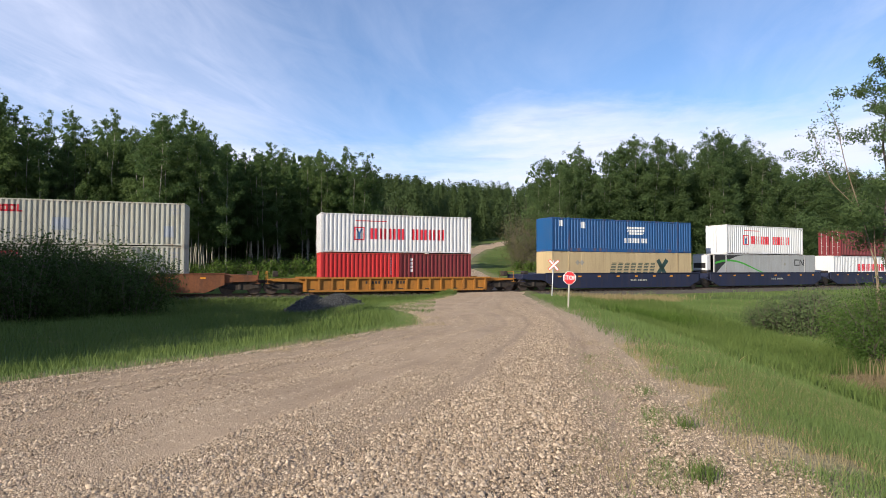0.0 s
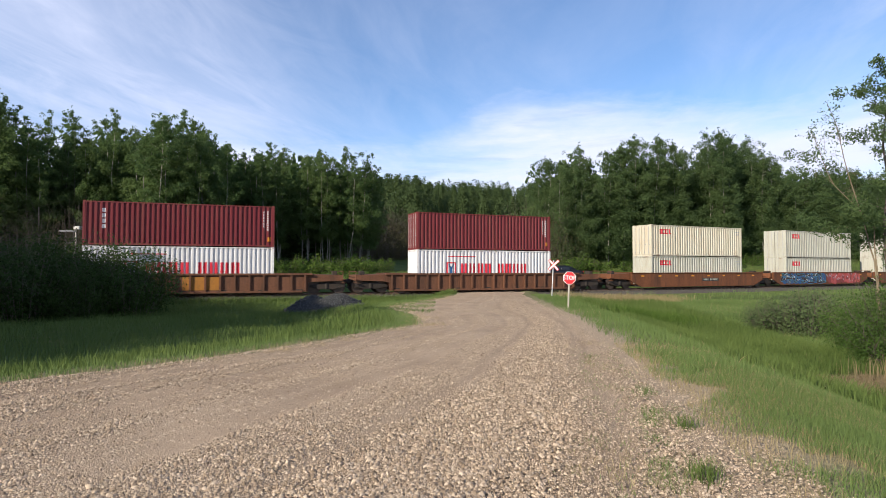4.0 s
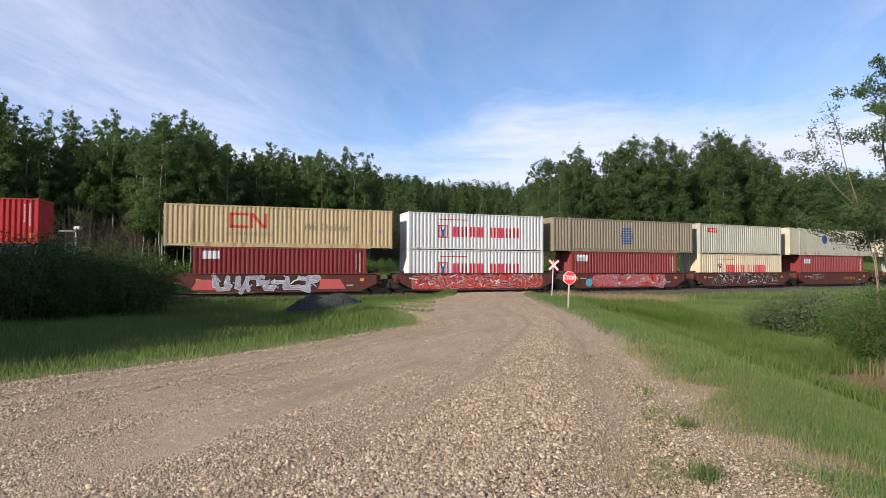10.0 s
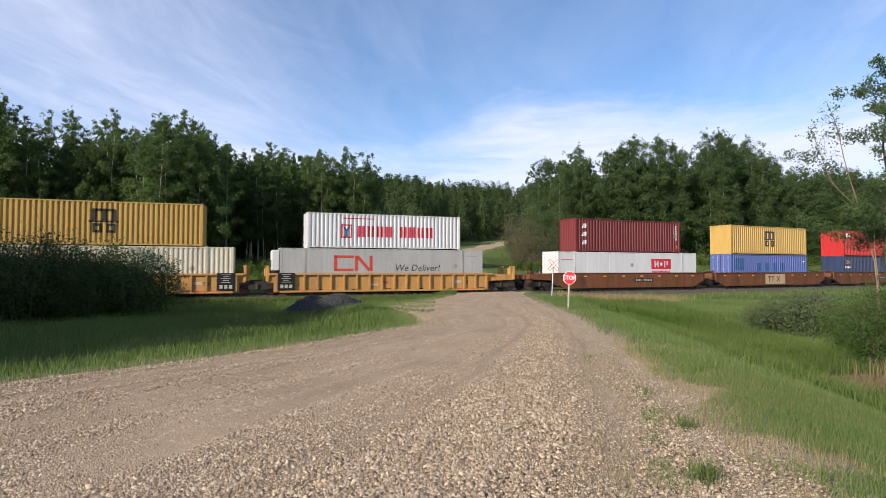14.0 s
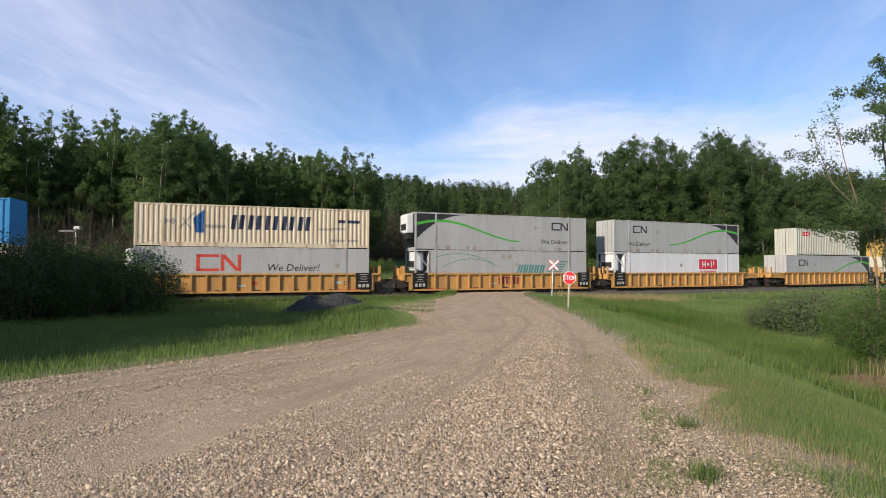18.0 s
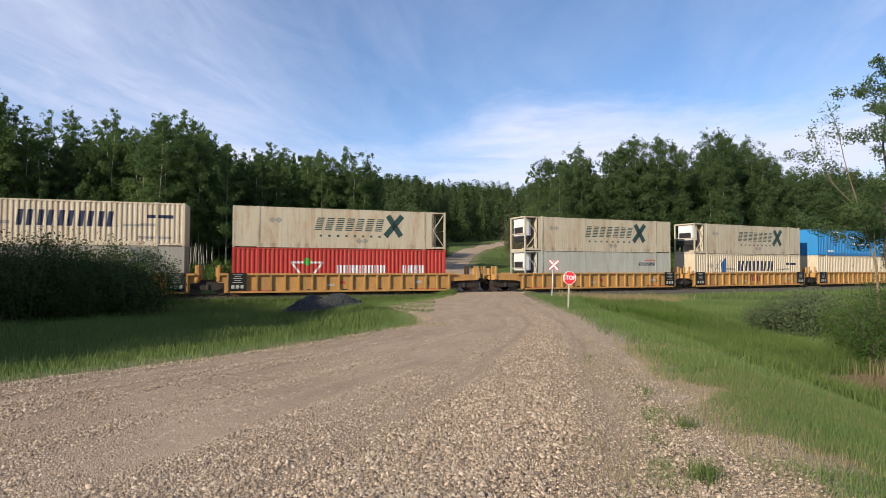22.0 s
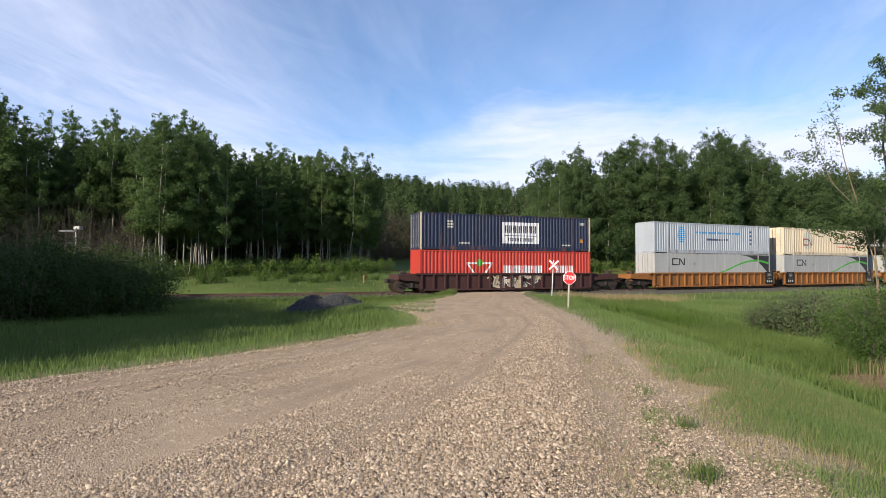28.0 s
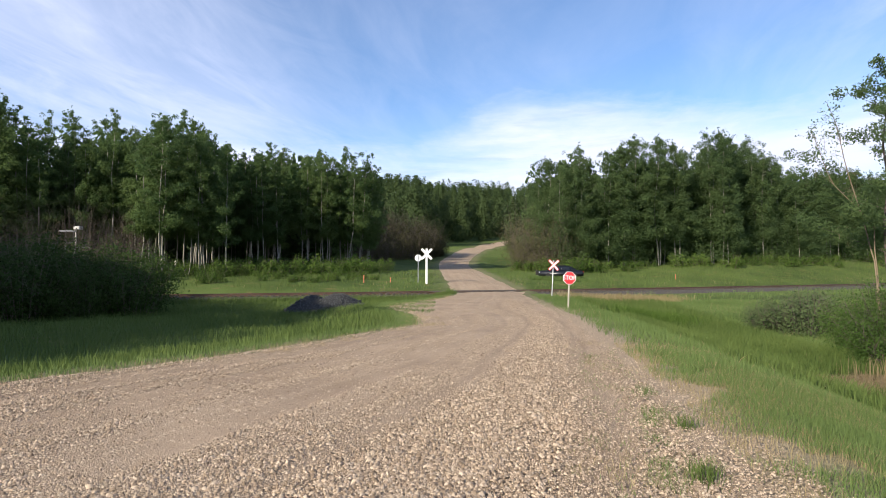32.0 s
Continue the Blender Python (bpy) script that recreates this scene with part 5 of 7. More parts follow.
def dead_sapling():
    """Two thin stems from one root, bare below and with a few leaves at their tips."""
    x, y = 13.2, 16.9
    t = thing("bare_sapling", "thin half-dead sapling with two stems and bare twigs", "tree", pose(x, y, float(land(x, y))))
    r = np.random.default_rng(5)
    up_ = 1.0 - float(land(x, y))
    stems, twigs, tips = [], Solid(), []
    for joints, r0 in ((((0, 0, -0.2), (-0.05, 0, 1.1 + up_), (-0.45, 0.1, 2.65 + up_), (-1.02, 0.1, 4.95 + up_), (-1.30, 0.2, 6.1 + up_)), 0.030), (((0.03, 0.05, -0.2), (-0.02, 0, 0.9 + up_), (-0.25, -0.2, 2.2 + up_), (-1.45, -0.3, 3.4 + up_), (-1.88, -0.3, 4.25 + up_), (-2.15, -0.3, 5.1 + up_)), 0.024)):
        w = Solid()
        line = limb(w, joints, r0, 0.006)
        part("trunk", w, STRAW_BARK, t, smooth=True)
        stems.append(line)
        for k in range(15):
            q = 0.30 + 0.68 * k / 14
            p = line[int(q * (len(line) - 1))]
            reach = (1.25 - q) * r.uniform(0.5, 1.1)
            az = r.uniform(0, 6.28)
            e = p + np.array([math.cos(az) * reach - 0.25, math.sin(az) * reach * 0.6, reach * r.uniform(0.1, 0.9) if q > 0.5 else reach * r.uniform(-0.25, 0.25)])
            bent_tube(twigs, [tuple(p), tuple((p + e) / 2 + r.normal(0, 0.05, 3)), tuple(e)], [0.011, 0.007, 0.003], 4)
            for _ in range(4):
                g = p + (e - p) * r.uniform(0.3, 1)
                h = g + r.normal(0, 0.2, 3)
                bent_tube(twigs, [tuple(g), tuple(h)], [0.004, 0.002], 3)
                if q > 0.72:
                    tips.append(h)
        tips += [line[-1 - k] for k in range(6)]
    tagged(part("branchwork", twigs, STRAW_BARK, t), kind="stuff")
    tips = np.array(tips)
    c = tips[r.integers(0, len(tips), 620)] + r.normal(0, 0.075, (620, 3))
    v, f = leaf_quads(c, 0.032, r)
    part("leaves", array_mesh("leaves", v, f, LEAF_RIGHT), None, t)


roadside_tree()
dead_sapling()
# the tall trees on the near side of the line, whose shade lies over the verge
shade_kinds = [aspen(150 + i, 15.5, 0.10, 2.8, 4600, 0.26, None, "tall aspen standing near the road", puff=1.45) for i in range(2)]
shade_spots = []
for i in range(9):
    for j in range(17):
        x, y = -31.5 - 3.7 * i + 0.9 * math.sin(5 * i + 3 * j), -34.0 + 3.0 * j - 1.5 * (i % 2) + 0.8 * math.cos(7 * i + j)
        if beyond(x, y) < -9 and y > np.interp(i, [0, 1, 2, 3, 8], [-11.0, -18.0, -22.5, -25.5, -29.0]) and y < 7 + 1.5 * i:
            shade_spots.append((x, y))
lone = aspen(153, 17.0, 0.12, 2.4, 4200, 0.22, None, "tall round-topped aspen near the track", puff=1.5)
lone.matrix_basis = pose(-42.6, 14.9, float(land(-42.6, 14.9)))
plant(shade_kinds, [p for p in shade_spots if p[0] > -38], (1.0, 1.1))
plant([copy_thing(k, Matrix()) for k in shade_kinds], [p for p in shade_spots if p[0] <= -38], (1.03, 1.16))


def blades(spots, height, width, material, name, label, seed, lean=0.32):
    """Grass blades: tapered, bent, each rooted at a spot."""
    r = np.random.default_rng(seed)
    n = len(spots)
    base = np.column_stack([spots, land(spots[:, 0], spots[:, 1]) - 0.02])
    az = r.uniform(0, 2 * math.pi, n)
    side = np.column_stack([np.cos(az), np.sin(az), np.zeros(n)])
    h = (height * r.uniform(0.5, 1.3, n))[:, None]
    tip_way = np.column_stack([r.normal(0, lean, (n, 2)), np.ones(n)])
    w = width * r.uniform(0.7, 1.3, n)[:, None] if np.isscalar(width) else (width * r.uniform(0.7, 1.3, n))[:, None]
    mid = base + tip_way * np.array([0.35, 0.35, 0.6]) * h
    tip = base + tip_way * np.array([1.1, 1.1, 1.0]) * h
    v = np.stack([base - side * w, base + side * w, mid + side * w * 0.7, mid - side * w * 0.7, tip + side * w * 0.12, tip - side * w * 0.12], 1).reshape(-1, 3)
    k = np.arange(n)[:, None] * 6
    f = np.concatenate([k + np.array([[0, 1, 2, 3]]), k + np.array([[3, 2, 4, 5]])])
    return tagged(new(name, array_mesh(name, v, f, material)), label, "grass", kind="stuff")


def grass_spots(n, box, keep, seed, fade=1.2):
    r = np.random.default_rng(seed)
    p = np.column_stack([r.uniform(box[0], box[1], n), r.uniform(box[2], box[3], n)])
    q = beyond(p[:, 0], p[:, 1])
    right = p[:, 0] - edge_x(RIGHT_EDGE, p[:, 1])
    left = edge_x(LEFT_EDGE, p[:, 1]) - p[:, 0]
    out = np.maximum(right, left)
    cone = np.abs(p[:, 0]) < 0.86 * p[:, 1] + 2.0
    thin = step(0.0, fade, out) > r.uniform(0, 1, n) if fade else np.ones(n, bool)
    ok = cone & thin & keep(p, q, right, left) & ((q > 2.9) | (q < -2.7) | ((q < -2.3) & (p[:, 0] < -1)))
    return p[ok]


patchy = lambda p, f, s: lumps(p[:, 0], p[:, 1], f, s)
blades(grass_spots(260000, (1.5, 11, 2.5, 12), lambda p, q, r, l: (r > 0.2) & (patchy(p, 2.1, 4) + 0.5 * patchy(p, 6.3, 2) > -0.9 + 0.9 * np.clip(1.5 - r, 0, 1)), 1), 0.11, 0.0026, VERGE, "verge_grass", "short green roadside grass", 21)
blades(grass_spots(190000, (3, 30, 9, 42), lambda p, q, r, l: (r > 0.3) & (q < -3) & ((r < 3.4 + 0.5 * patchy(p, 0.8, 3)) | (r > 8.5)), 2), 0.17, 0.007, VERGE, "meadow_grass", "lush green ditch grass", 22)
blades(grass_spots(7000, (3, 30, 9, 42), lambda p, q, r, l: (r > 0.3) & (q < -3) & (patchy(p, 0.5, 9) > 0.25), 3), 0.22, 0.006, STRAW, "dry_grass", "dry straw-coloured grass among the green", 23)
blades(grass_spots(150000, (-34, 2, 6, 42), lambda p, q, r, l: (l > 1.0) & (q < -2.2), 4, 0.45), 0.24, 0.008, BLADE, "left_verge_grass", "long green grass beside the gravel", 24)
blades(grass_spots(260000, (-16, 2, 6, 42), lambda p, q, r, l: (l > 0.02) & (l < 1.5) & (q < -2.2), 44, 0.5), 0.12, 0.006, VERGE, "left_edge_grass", "short sunlit grass along the gravel", 44)
blades(grass_spots(130000, (-70, 120, 44, 110), lambda p, q, r, l: (q > 2.8) & (q < 24) & (patchy(p, 0.9, 3) > -0.6), 5), 0.32, 0.014, BLADE, "field_grass", "tall meadow grass beyond the track", 25)
blades(grass_spots(5000, (-60, 90, 44, 95), lambda p, q, r, l: (q > 3) & (q < 7 + 3 * patchy(p, 0.3, 2)), 6), 0.30, 0.010, STRAW, "field_straw", "pale seeding grass beside the track", 26)


blades(grass_spots(120000, (5, 22, 6, 40), lambda p, q, r, l: (r > 3.0 + 0.5 * patchy(p, 0.8, 3)) & (r < 9.0) & (q < -4) & (((p[:, 0] - 10.6) / 2.6) ** 2 + ((p[:, 1] - 13.2) / 1.3) ** 2 > 1), 12), 0.34, 0.009, BLADE, "ditch_grass", "tall dark green grass in the ditch", 31)
blades(grass_spots(11000, (0.8, 6, 2.5, 14), lambda p, q, r, l: (r > -1.5) & (r < 1.4) & (patchy(p, 1.7, 6) > 0.15 + 0.25 * (r < 0)), 13, 0), 0.075, 0.0025, STRAW, "shoulder_straw", "dry trampled grass along the gravel edge", 32)


REED = foliage("dead_reed_stalks", (0.165, 0.128, 0.075), (0.32, 0.25, 0.145), 0.2)
reeds = np.column_stack([rng.uniform(10.3, 14.0, 300), rng.uniform(13.2, 15.0, 300)])
blades(reeds, 0.50, 0.006, REED, "dead_reeds", "pale dead stalks below the ditch bushes", 33, 0.10)
mat = np.column_stack([rng.normal(10.4, 1.3, 15000), rng.normal(13.3, 0.7, 15000)])
mat = mat[lumps(mat[:, 0], mat[:, 1], 1.3, 8) > -0.5]
blades(mat, 0.12, 0.006, REED, "dead_grass_mat", "flattened brown dead grass in the ditch bottom", 43, 0.8)
tufts = np.concatenate([np.column_stack([rng.normal(x, 0.065, 95), rng.normal(y, 0.065, 95)]) for x, y in ((2.08, 4.5), (2.17, 4.6), (2.62, 6.05))])
blades(tufts, 0.17, 0.0035, BLADE, "shoulder_tufts", "small green tufts in the gravel shoulder", 34)
spots_y = 3.4 + 9.0 * rng.uniform(0, 1, 120) ** 1.4
spots_x = edge_x(RIGHT_EDGE, spots_y) - np.interp(spots_y, [3.4, 12.4], [1.5, 0.8]) * rng.uniform(-0.1, 1.0, 120)
weed_at = np.concatenate([np.column_stack([rng.normal(x, 0.085, 46), rng.normal(y, 0.12, 46)]) for x, y in zip(spots_x, spots_y)])
blades(weed_at[::2], 0.045, 0.003, VERGE, "shoulder_weeds", "low weeds scattered over the gravel shoulder", 45)
blades(weed_at[1::2], 0.045, 0.003, REED, "brown_weeds", "low brown withered weeds on the gravel shoulder", 46)
strip_t = rng.uniform(0, 1, 2600)
strip = np.column_stack([1.72 + 1.2 * strip_t + rng.normal(0, 0.09, 2600), 4.2 + 3.9 * strip_t])
strip = strip[lumps(strip[:, 0], strip[:, 1], 4.5, 12) > 0.0]
blades(strip, 0.075, 0.0022, VERGE, "shoulder_grass", "thin worn grass growing through the gravel", 39)
stalks = np.column_stack([rng.uniform(-7.5, -1.5, 150), np.zeros(150)])
stalks[:, 1] = np.interp(stalks[:, 0], [-7.5, -4.4, -1.0], [8.4, 12.6, 18.5]) + rng.uniform(0.5, 1.6, 150)
blades(stalks, 0.40, 0.004, VERGE, "seeding_stalks", "thin seeding grass stalks along the verge", 35)


edge_straw = grass_spots(60000, (-9, 1.5, 8, 40), lambda p, q, r, l: (l > -0.7) & (l < 0.6) & (q < -3) & (patchy(p, 1.9, 5) > -0.2 - 0.8 * l), 15, 0)
blades(edge_straw, 0.09, 0.004, STRAW, "edge_straw", "short dry grass along the gravel edge", 40)
spur = np.column_stack([rng.uniform(-3.4, -0.4, 3600), rng.uniform(24.0, 33.5, 3600)])
spur = spur[(lumps(spur[:, 0], spur[:, 1], 1.6, 3) > -0.1)]
blades(spur, 0.13, 0.008, VERGE, "spur_grass", "thin grass creeping over the gravel", 47)
front_kinds = [copy_thing(k, Matrix()) for k in low_kinds]
plant(front_kinds, scatter(34, (-26, -1.5), (8.5, 15), lambda x, y, s, n: x < -3.5, 1.1), (0.3, 0.62))
weeds = np.array([line_point(s, n)[:2] for s, n in zip(rng.uniform(-36, 0.3, 15000), rng.uniform(-3.6, -1.9, 15000))])
blades(weeds, 0.34, 0.010, BLADE, "trackside_weeds", "weeds growing over the ballast edge", 36)
patch = np.array([line_point(s, n)[:2] for s, n in zip(rng.normal(11.5, 2.2, 5000), rng.normal(-8.0, 1.2, 5000))])
blades(patch[off_road(8.0, 30, 0) & (patch[:, 0] > 8.0)], 0.46, 0.014, STRAW, "straw_patch", "patch of dry straw-coloured grass before the track", 37)


blades(grass_spots(62000, (1.5, 9, 2.5, 13), lambda p, q, r, l: (r > 0.25) & (r < 3.8) & (patchy(p, 1.3, 8) > -0.5 + 0.14 * r), 14, 0), 0.10, 0.0022, STRAW, "verge_straw", "dry bleached grass between the gravel and the green", 38)


lush = np.column_stack([rng.normal(10.6, 1.0, 3600), rng.normal(28.0, 0.8, 3600)])
blades(lush, 0.55, 0.012, SHRUB_LEAF, "lush_weeds", "lush bright green weeds above the ditch", 41)
tall = grass_spots(26000, (8, 60, 24, 62), lambda p, q, r, l: (q > -11) & (q < -3.6) & (r > 2) & (patchy(p, 1.1, 21) > 0.15), 16, 0)
car_grass = np.column_stack([rng.uniform(9.0, 15.6, 2600), rng.uniform(57.0, 58.9, 2600)])
blades(car_grass, 0.40, 0.012, VERGE, "grass_by_the_car", "tall grass round the parked car", 48)
blades(tall, 0.42, 0.012, VERGE, "tall_track_grass", "tall uneven grass before the track", 42)


def loose_stones(n, seed):
    """Pale loose stones on the road, as one mass."""
    r = np.random.default_rng(seed)
    d = 3.0 + 33.0 * r.uniform(0, 1, n * 3) ** 2.3
    x = d * r.uniform(-0.84, 0.84, n * 3)
    right = edge_x(RIGHT_EDGE, d) - x
    left = x - edge_x(LEFT_EDGE, d)
    ways = wheel_ways(x, d)
    ok = (right > -0.9 * r.uniform(0, 1, n * 3) ** 1.2) & (left > -0.2) & (r.uniform(0, 1, n * 3) < np.maximum(0.24 + 0.80 * ways ** 1.3, 0.72 * (right < 0.16 * (edge_x(RIGHT_EDGE, d) - edge_x(LEFT_EDGE, d)))))
    x, d = x[ok][:n], d[ok][:n]
    m = len(x)
    size = r.lognormal(-4.84, 0.42, m).clip(0.0042, 0.024) * np.interp((x - edge_x(LEFT_EDGE, d)) / (edge_x(RIGHT_EDGE, d) - edge_x(LEFT_EDGE, d)), [0.0, 0.6, 0.75, 0.85, 0.92], [1.0, 1.0, 1.15, 1.1, 0.78]) * (0.72 + 0.38 * wheel_ways(x, d))
    cap = np.array([(-1, -0.8, -0.25), (1, -0.8, -0.25), (1, 0.8, -0.25), (-1, 0.8, -0.25), (-0.45, 0.05, 0.75), (0.5, -0.05, 0.62)], float)
    v = cap[None] + r.normal(0, 0.22, (m, 6, 3))
    a = r.uniform(0, 6.3, m)
    c, s = np.cos(a)[:, None], np.sin(a)[:, None]
    v = np.stack([v[..., 0] * c - v[..., 1] * s, v[..., 0] * s + v[..., 1] * c, v[..., 2]], -1) * size[:, None, None]
    v += np.stack([x, d, land(x, d) + 0.014 + 0.02 * wheel_ways(x, d) + 0.012 * lumps(x, d, 1.4, 3)], -1)[:, None, :]
    f = np.array([(0, 1, 5), (0, 5, 4), (1, 2, 5), (2, 3, 4), (2, 4, 5), (3, 0, 4)])
    faces = (np.arange(m)[:, None, None] * 6 + f[None]).reshape(-1, 3)
    tagged(new("loose_gravel", array_mesh("loose_gravel", v.reshape(-1, 3), faces, LOOSE)), "pale loose stones strewn over the road", "gravel", kind="stuff")


def stone_tones():
    m, n, l, b = shader("loose_stone")
    geo = n.new("ShaderNodeNewGeometry")
    ramp = n.new("ShaderNodeValToRGB")
    e = ramp.color_ramp.elements
    e[0].color, e[1].color = (0.180, 0.130, 0.088, 1), (0.58, 0.462, 0.340, 1)
    e.new(0.6).color = (0.375, 0.285, 0.200, 1)
    l.new(geo.outputs["Random Per Island"], ramp.inputs[0]), l.new(ramp.outputs[0], b.inputs["Base Color"])
    b.inputs["Roughness"].default_value, b.inputs["Specular IOR Level"].default_value = 0.9, 0.2
    return m


LOOSE = stone_tones()
loose_stones(190000, 8)


# ---- the train, from its head backwards: place along the track at 0 s, what it carries ----
def wordmark(cx=0.72, w=6.0, z=1.42):
    return [("brightred", ring(cx - 3.8, z, 0.78, 1.0, 0.10) + bars(cx, z, w, 0.82, 8, 0.0, (4,)) + [rect(cx - 2.9, z + 0.95, 2.4, 0.07)]),
            ("blue", [stroke(cx - 4.0, z + 0.35, cx - 3.8, z, 0.12), stroke(cx - 3.6, z + 0.35, cx - 3.8, z, 0.12), rect(cx - 3.8, z - 0.2, 0.14, 0.45)])]


def small_red(x=-4.15, dz=0.0):
    return [("brightred", [p for k in range(3) for p in ring(x - 0.56 + 0.38 * k, 2.28 + dz, 0.36, 0.46, 0.12)] + [rect(x + 0.50, 2.28 + dz, 0.13, 0.46), rect(x + 0.62, 2.10 + dz, 0.22, 0.11)]), ("grey", [rect(5.3, 2.45 + dz, 0.5, 0.12), rect(5.35, 2.2 + dz, 0.4, 0.12)])]


def marks_right(col="white", x=5.45):
    return [(col, [rect(x, 2.5 - 0.16 * i, 0.10, 0.09) for i in range(9)] + [rect(x - 0.28, 2.45 - 0.2 * i, 0.07, 0.12) for i in range(6)]), ("orange", [rect(x + 0.1, 0.55, 0.22, 0.3)])]


def wave(flip=False, big=True):
    g = -1 if flip else 1
    return swoosh(FT[53], flip) + bent_mark(-g * 5.0 + 0.2, 2.08, "black", 1.75, 0.66) + [("dirty", [diamond(-g * 2.8, 1.9, 0.2)])]


def bent_mark(cx, z=1.55, col="tomato", w=2.6, h=1.1):
    return [(col, [rect(cx - w * 0.25, z + h * 0.42, w * 0.46, h * 0.17), rect(cx - w * 0.25, z - h * 0.42, w * 0.46, h * 0.17), rect(cx - w * 0.45, z, w * 0.08, h), rect(cx + w * 0.05, z, w * 0.075, h), stroke(cx + w * 0.07, z + h * 0.45, cx + w * 0.36, z - h * 0.45, w * 0.075), rect(cx + w * 0.40, z, w * 0.075, h)])]


def slanted_word():
    return [("ink", bars(0.9, 1.72, 5.6, 1.0, 5, 0.12, (), 0.27)), ("blue", [[(-4.1, 0.95), (-3.55, 0.95), (-3.55, 2.55), (-4.25, 1.9)]]),
            ("dirty", [stroke(-5.1, 1.2, -4.2, 2.3, 0.10), stroke(-4.9, 1.9, -4.4, 1.2, 0.10), diamond(-6.0, 1.7, 0.26), diamond(-5.5, 1.7, 0.26), rect(-2.9, 1.4, 1.4, 0.22), rect(4.6, 1.35, 1.0, 0.14)]),
            ("ink", [rect(6.3, 1.95, 1.6, 0.22)]), ("dirty", [rect(5.6, 1.4, 1.1, 0.16, 1.2), rect(6.0, 0.55, 2.0, 0.16)])]


def striped_word(cx=0.6, z=1.75, flip=False):
    out = []
    for k in range(7):
        zz = z - 0.42 + 0.14 * k
        out += [rect(cx - 2.6 + 0.74 * i + 0.25 * (zz - z), zz, 0.52, 0.075) for i in range(7)]
    ex = [stroke(cx + 2.3, z - 0.8, cx + 3.6, z + 0.75, 0.42), stroke(cx + 3.5, z - 0.8, cx + 2.5, z + 0.75, 0.42)]
    return [("teal", []), ("spruce", out + ex + [rect(cx - 2.5 + 0.62 * i, z - 0.85, 0.18, 0.14) for i in range(9)]), ("dirty", [diamond(-5.2, 1.95, 0.24), diamond(-4.75, 1.95, 0.24), diamond(1.0, 0.55, 0.24), diamond(1.45, 0.55, 0.24)])]


def triangle_emblem():
    return [("white", bars(1.2, 1.25, 3.7, 0.85, 8, 0, (), 0.34) + bars(5.2, 1.25, 1.8, 0.85, 4, 0, (), 0.34) + [stroke(-3.9, 1.85, -1.6, 1.85, 0.14), stroke(-3.85, 1.85, -3.0, 0.75, 0.14), stroke(-1.65, 1.85, -2.5, 0.75, 0.14)]), ("green", [disc(-2.75, 1.9, 0.27)])]


def globe(cx, col):
    return [(col, [rect(cx, 1.1 + 0.19 * i, 1.1 - 0.13 * abs(i - 3.2), 0.10) for i in range(8)])]


def graffiti(seed, x0, x1, fill, edge, back="", h=1.02, zc=0.79):
    """Crowded bubble shapes of spray paint with a rim and a backing cloud; nothing in them can be read."""
    r = np.random.default_rng(seed)
    out, cloud, rims, fills, glints, spray = [], [], [], [], [], ([], [], [])
    x = x0
    while x < x1:
        w = h * r.uniform(0.62, 0.82)
        cols = (x, x + w * 0.5, x + w)
        rows = [zc + h * k for k in (-0.36, r.uniform(-0.08, 0.08), 0.36)]
        cloud.append([(x + w / 2 + w * 0.78 * math.cos(2 * math.pi * i / 14), zc + h * 0.56 * r.uniform(0.9, 1.05) * math.sin(2 * math.pi * i / 14)) for i in range(14)])
        i, j = int(r.integers(0, 2)) * 2, int(r.integers(0, 2)) * 2
        path = [(cols[i], rows[j])]
        for _ in range(int(r.integers(3, 6))):
            if r.uniform() < 0.55:
                i = 2 - i if i != 1 else int(r.integers(0, 2)) * 2
            else:
                j = int(r.choice([k for k in range(3) if k != j]))
            path.append((cols[i] + w * r.normal(0, 0.16) + 0.16 * (rows[j] - zc), rows[j] + h * r.normal(0, 0.09)))
        for (ax, az), (bx, bz) in zip(path, path[1:]):
            if abs(ax - bx) + abs(az - bz) < 0.05:
                continue
            rims.append(stroke(ax, az, bx, bz, 0.27 * h))
            fills.append(stroke(ax, az, bx, bz, 0.21 * h))
            glints.append(stroke(ax + 0.03, az + 0.03, (ax + bx) / 2, (az + bz) / 2 + 0.03, 0.03 * h))
        for px, pz in path:
            rims.append(disc(px, pz, 0.135 * h, 9))
            fills.append(disc(px, pz, 0.105 * h, 9))
        for _ in range(3):
            ax, az = x + w * r.uniform(-0.1, 1.1), zc + h * r.uniform(-0.42, 0.42)
            spray[int(r.integers(0, 3))].append(stroke(ax, az, ax + h * r.normal(0, 0.26), az + h * r.uniform(0.1, 0.3), h * r.uniform(0.04, 0.10)))
        spray[int(r.integers(0, 3))].append(disc(x + w * r.uniform(0, 1), zc + h * r.uniform(-0.3, 0.3), h * r.uniform(0.05, 0.11), 9))
        x += w * r.uniform(0.82, 0.98)
    if back:
        out.append((back, cloud))
    return out + [(edge, rims), (fill, fills), (edge, glints)] + list(zip(("white", "steel", fill if fill != "white" else "pink"), spray))


AMBER = ("orange", [rect(-7.2 + 2.05 * i, 1.16, 0.34, 0.12) for i in range(8)])
NUMBERS = ("pale", [rect(0.4 + 0.17 * i, 0.80, 0.10, 0.17) for i in range(11) if i != 4])
PLATE = ("black", [rect(1.25, 0.80, 2.2, 0.30)])
RIB_MARKS = ("pale", [rect(-1.05, 0.62, 0.55, 0.14), rect(5.6, 0.80, 0.5, 0.2)])
BRICK_BARS = ("brick", bars(0.3, 0.85, 2.0, 0.55, 3, 0, (), 0.3) + [rect(0.0, 1.1, 1.3, 0.1)])

LOADS = []
CARS = []


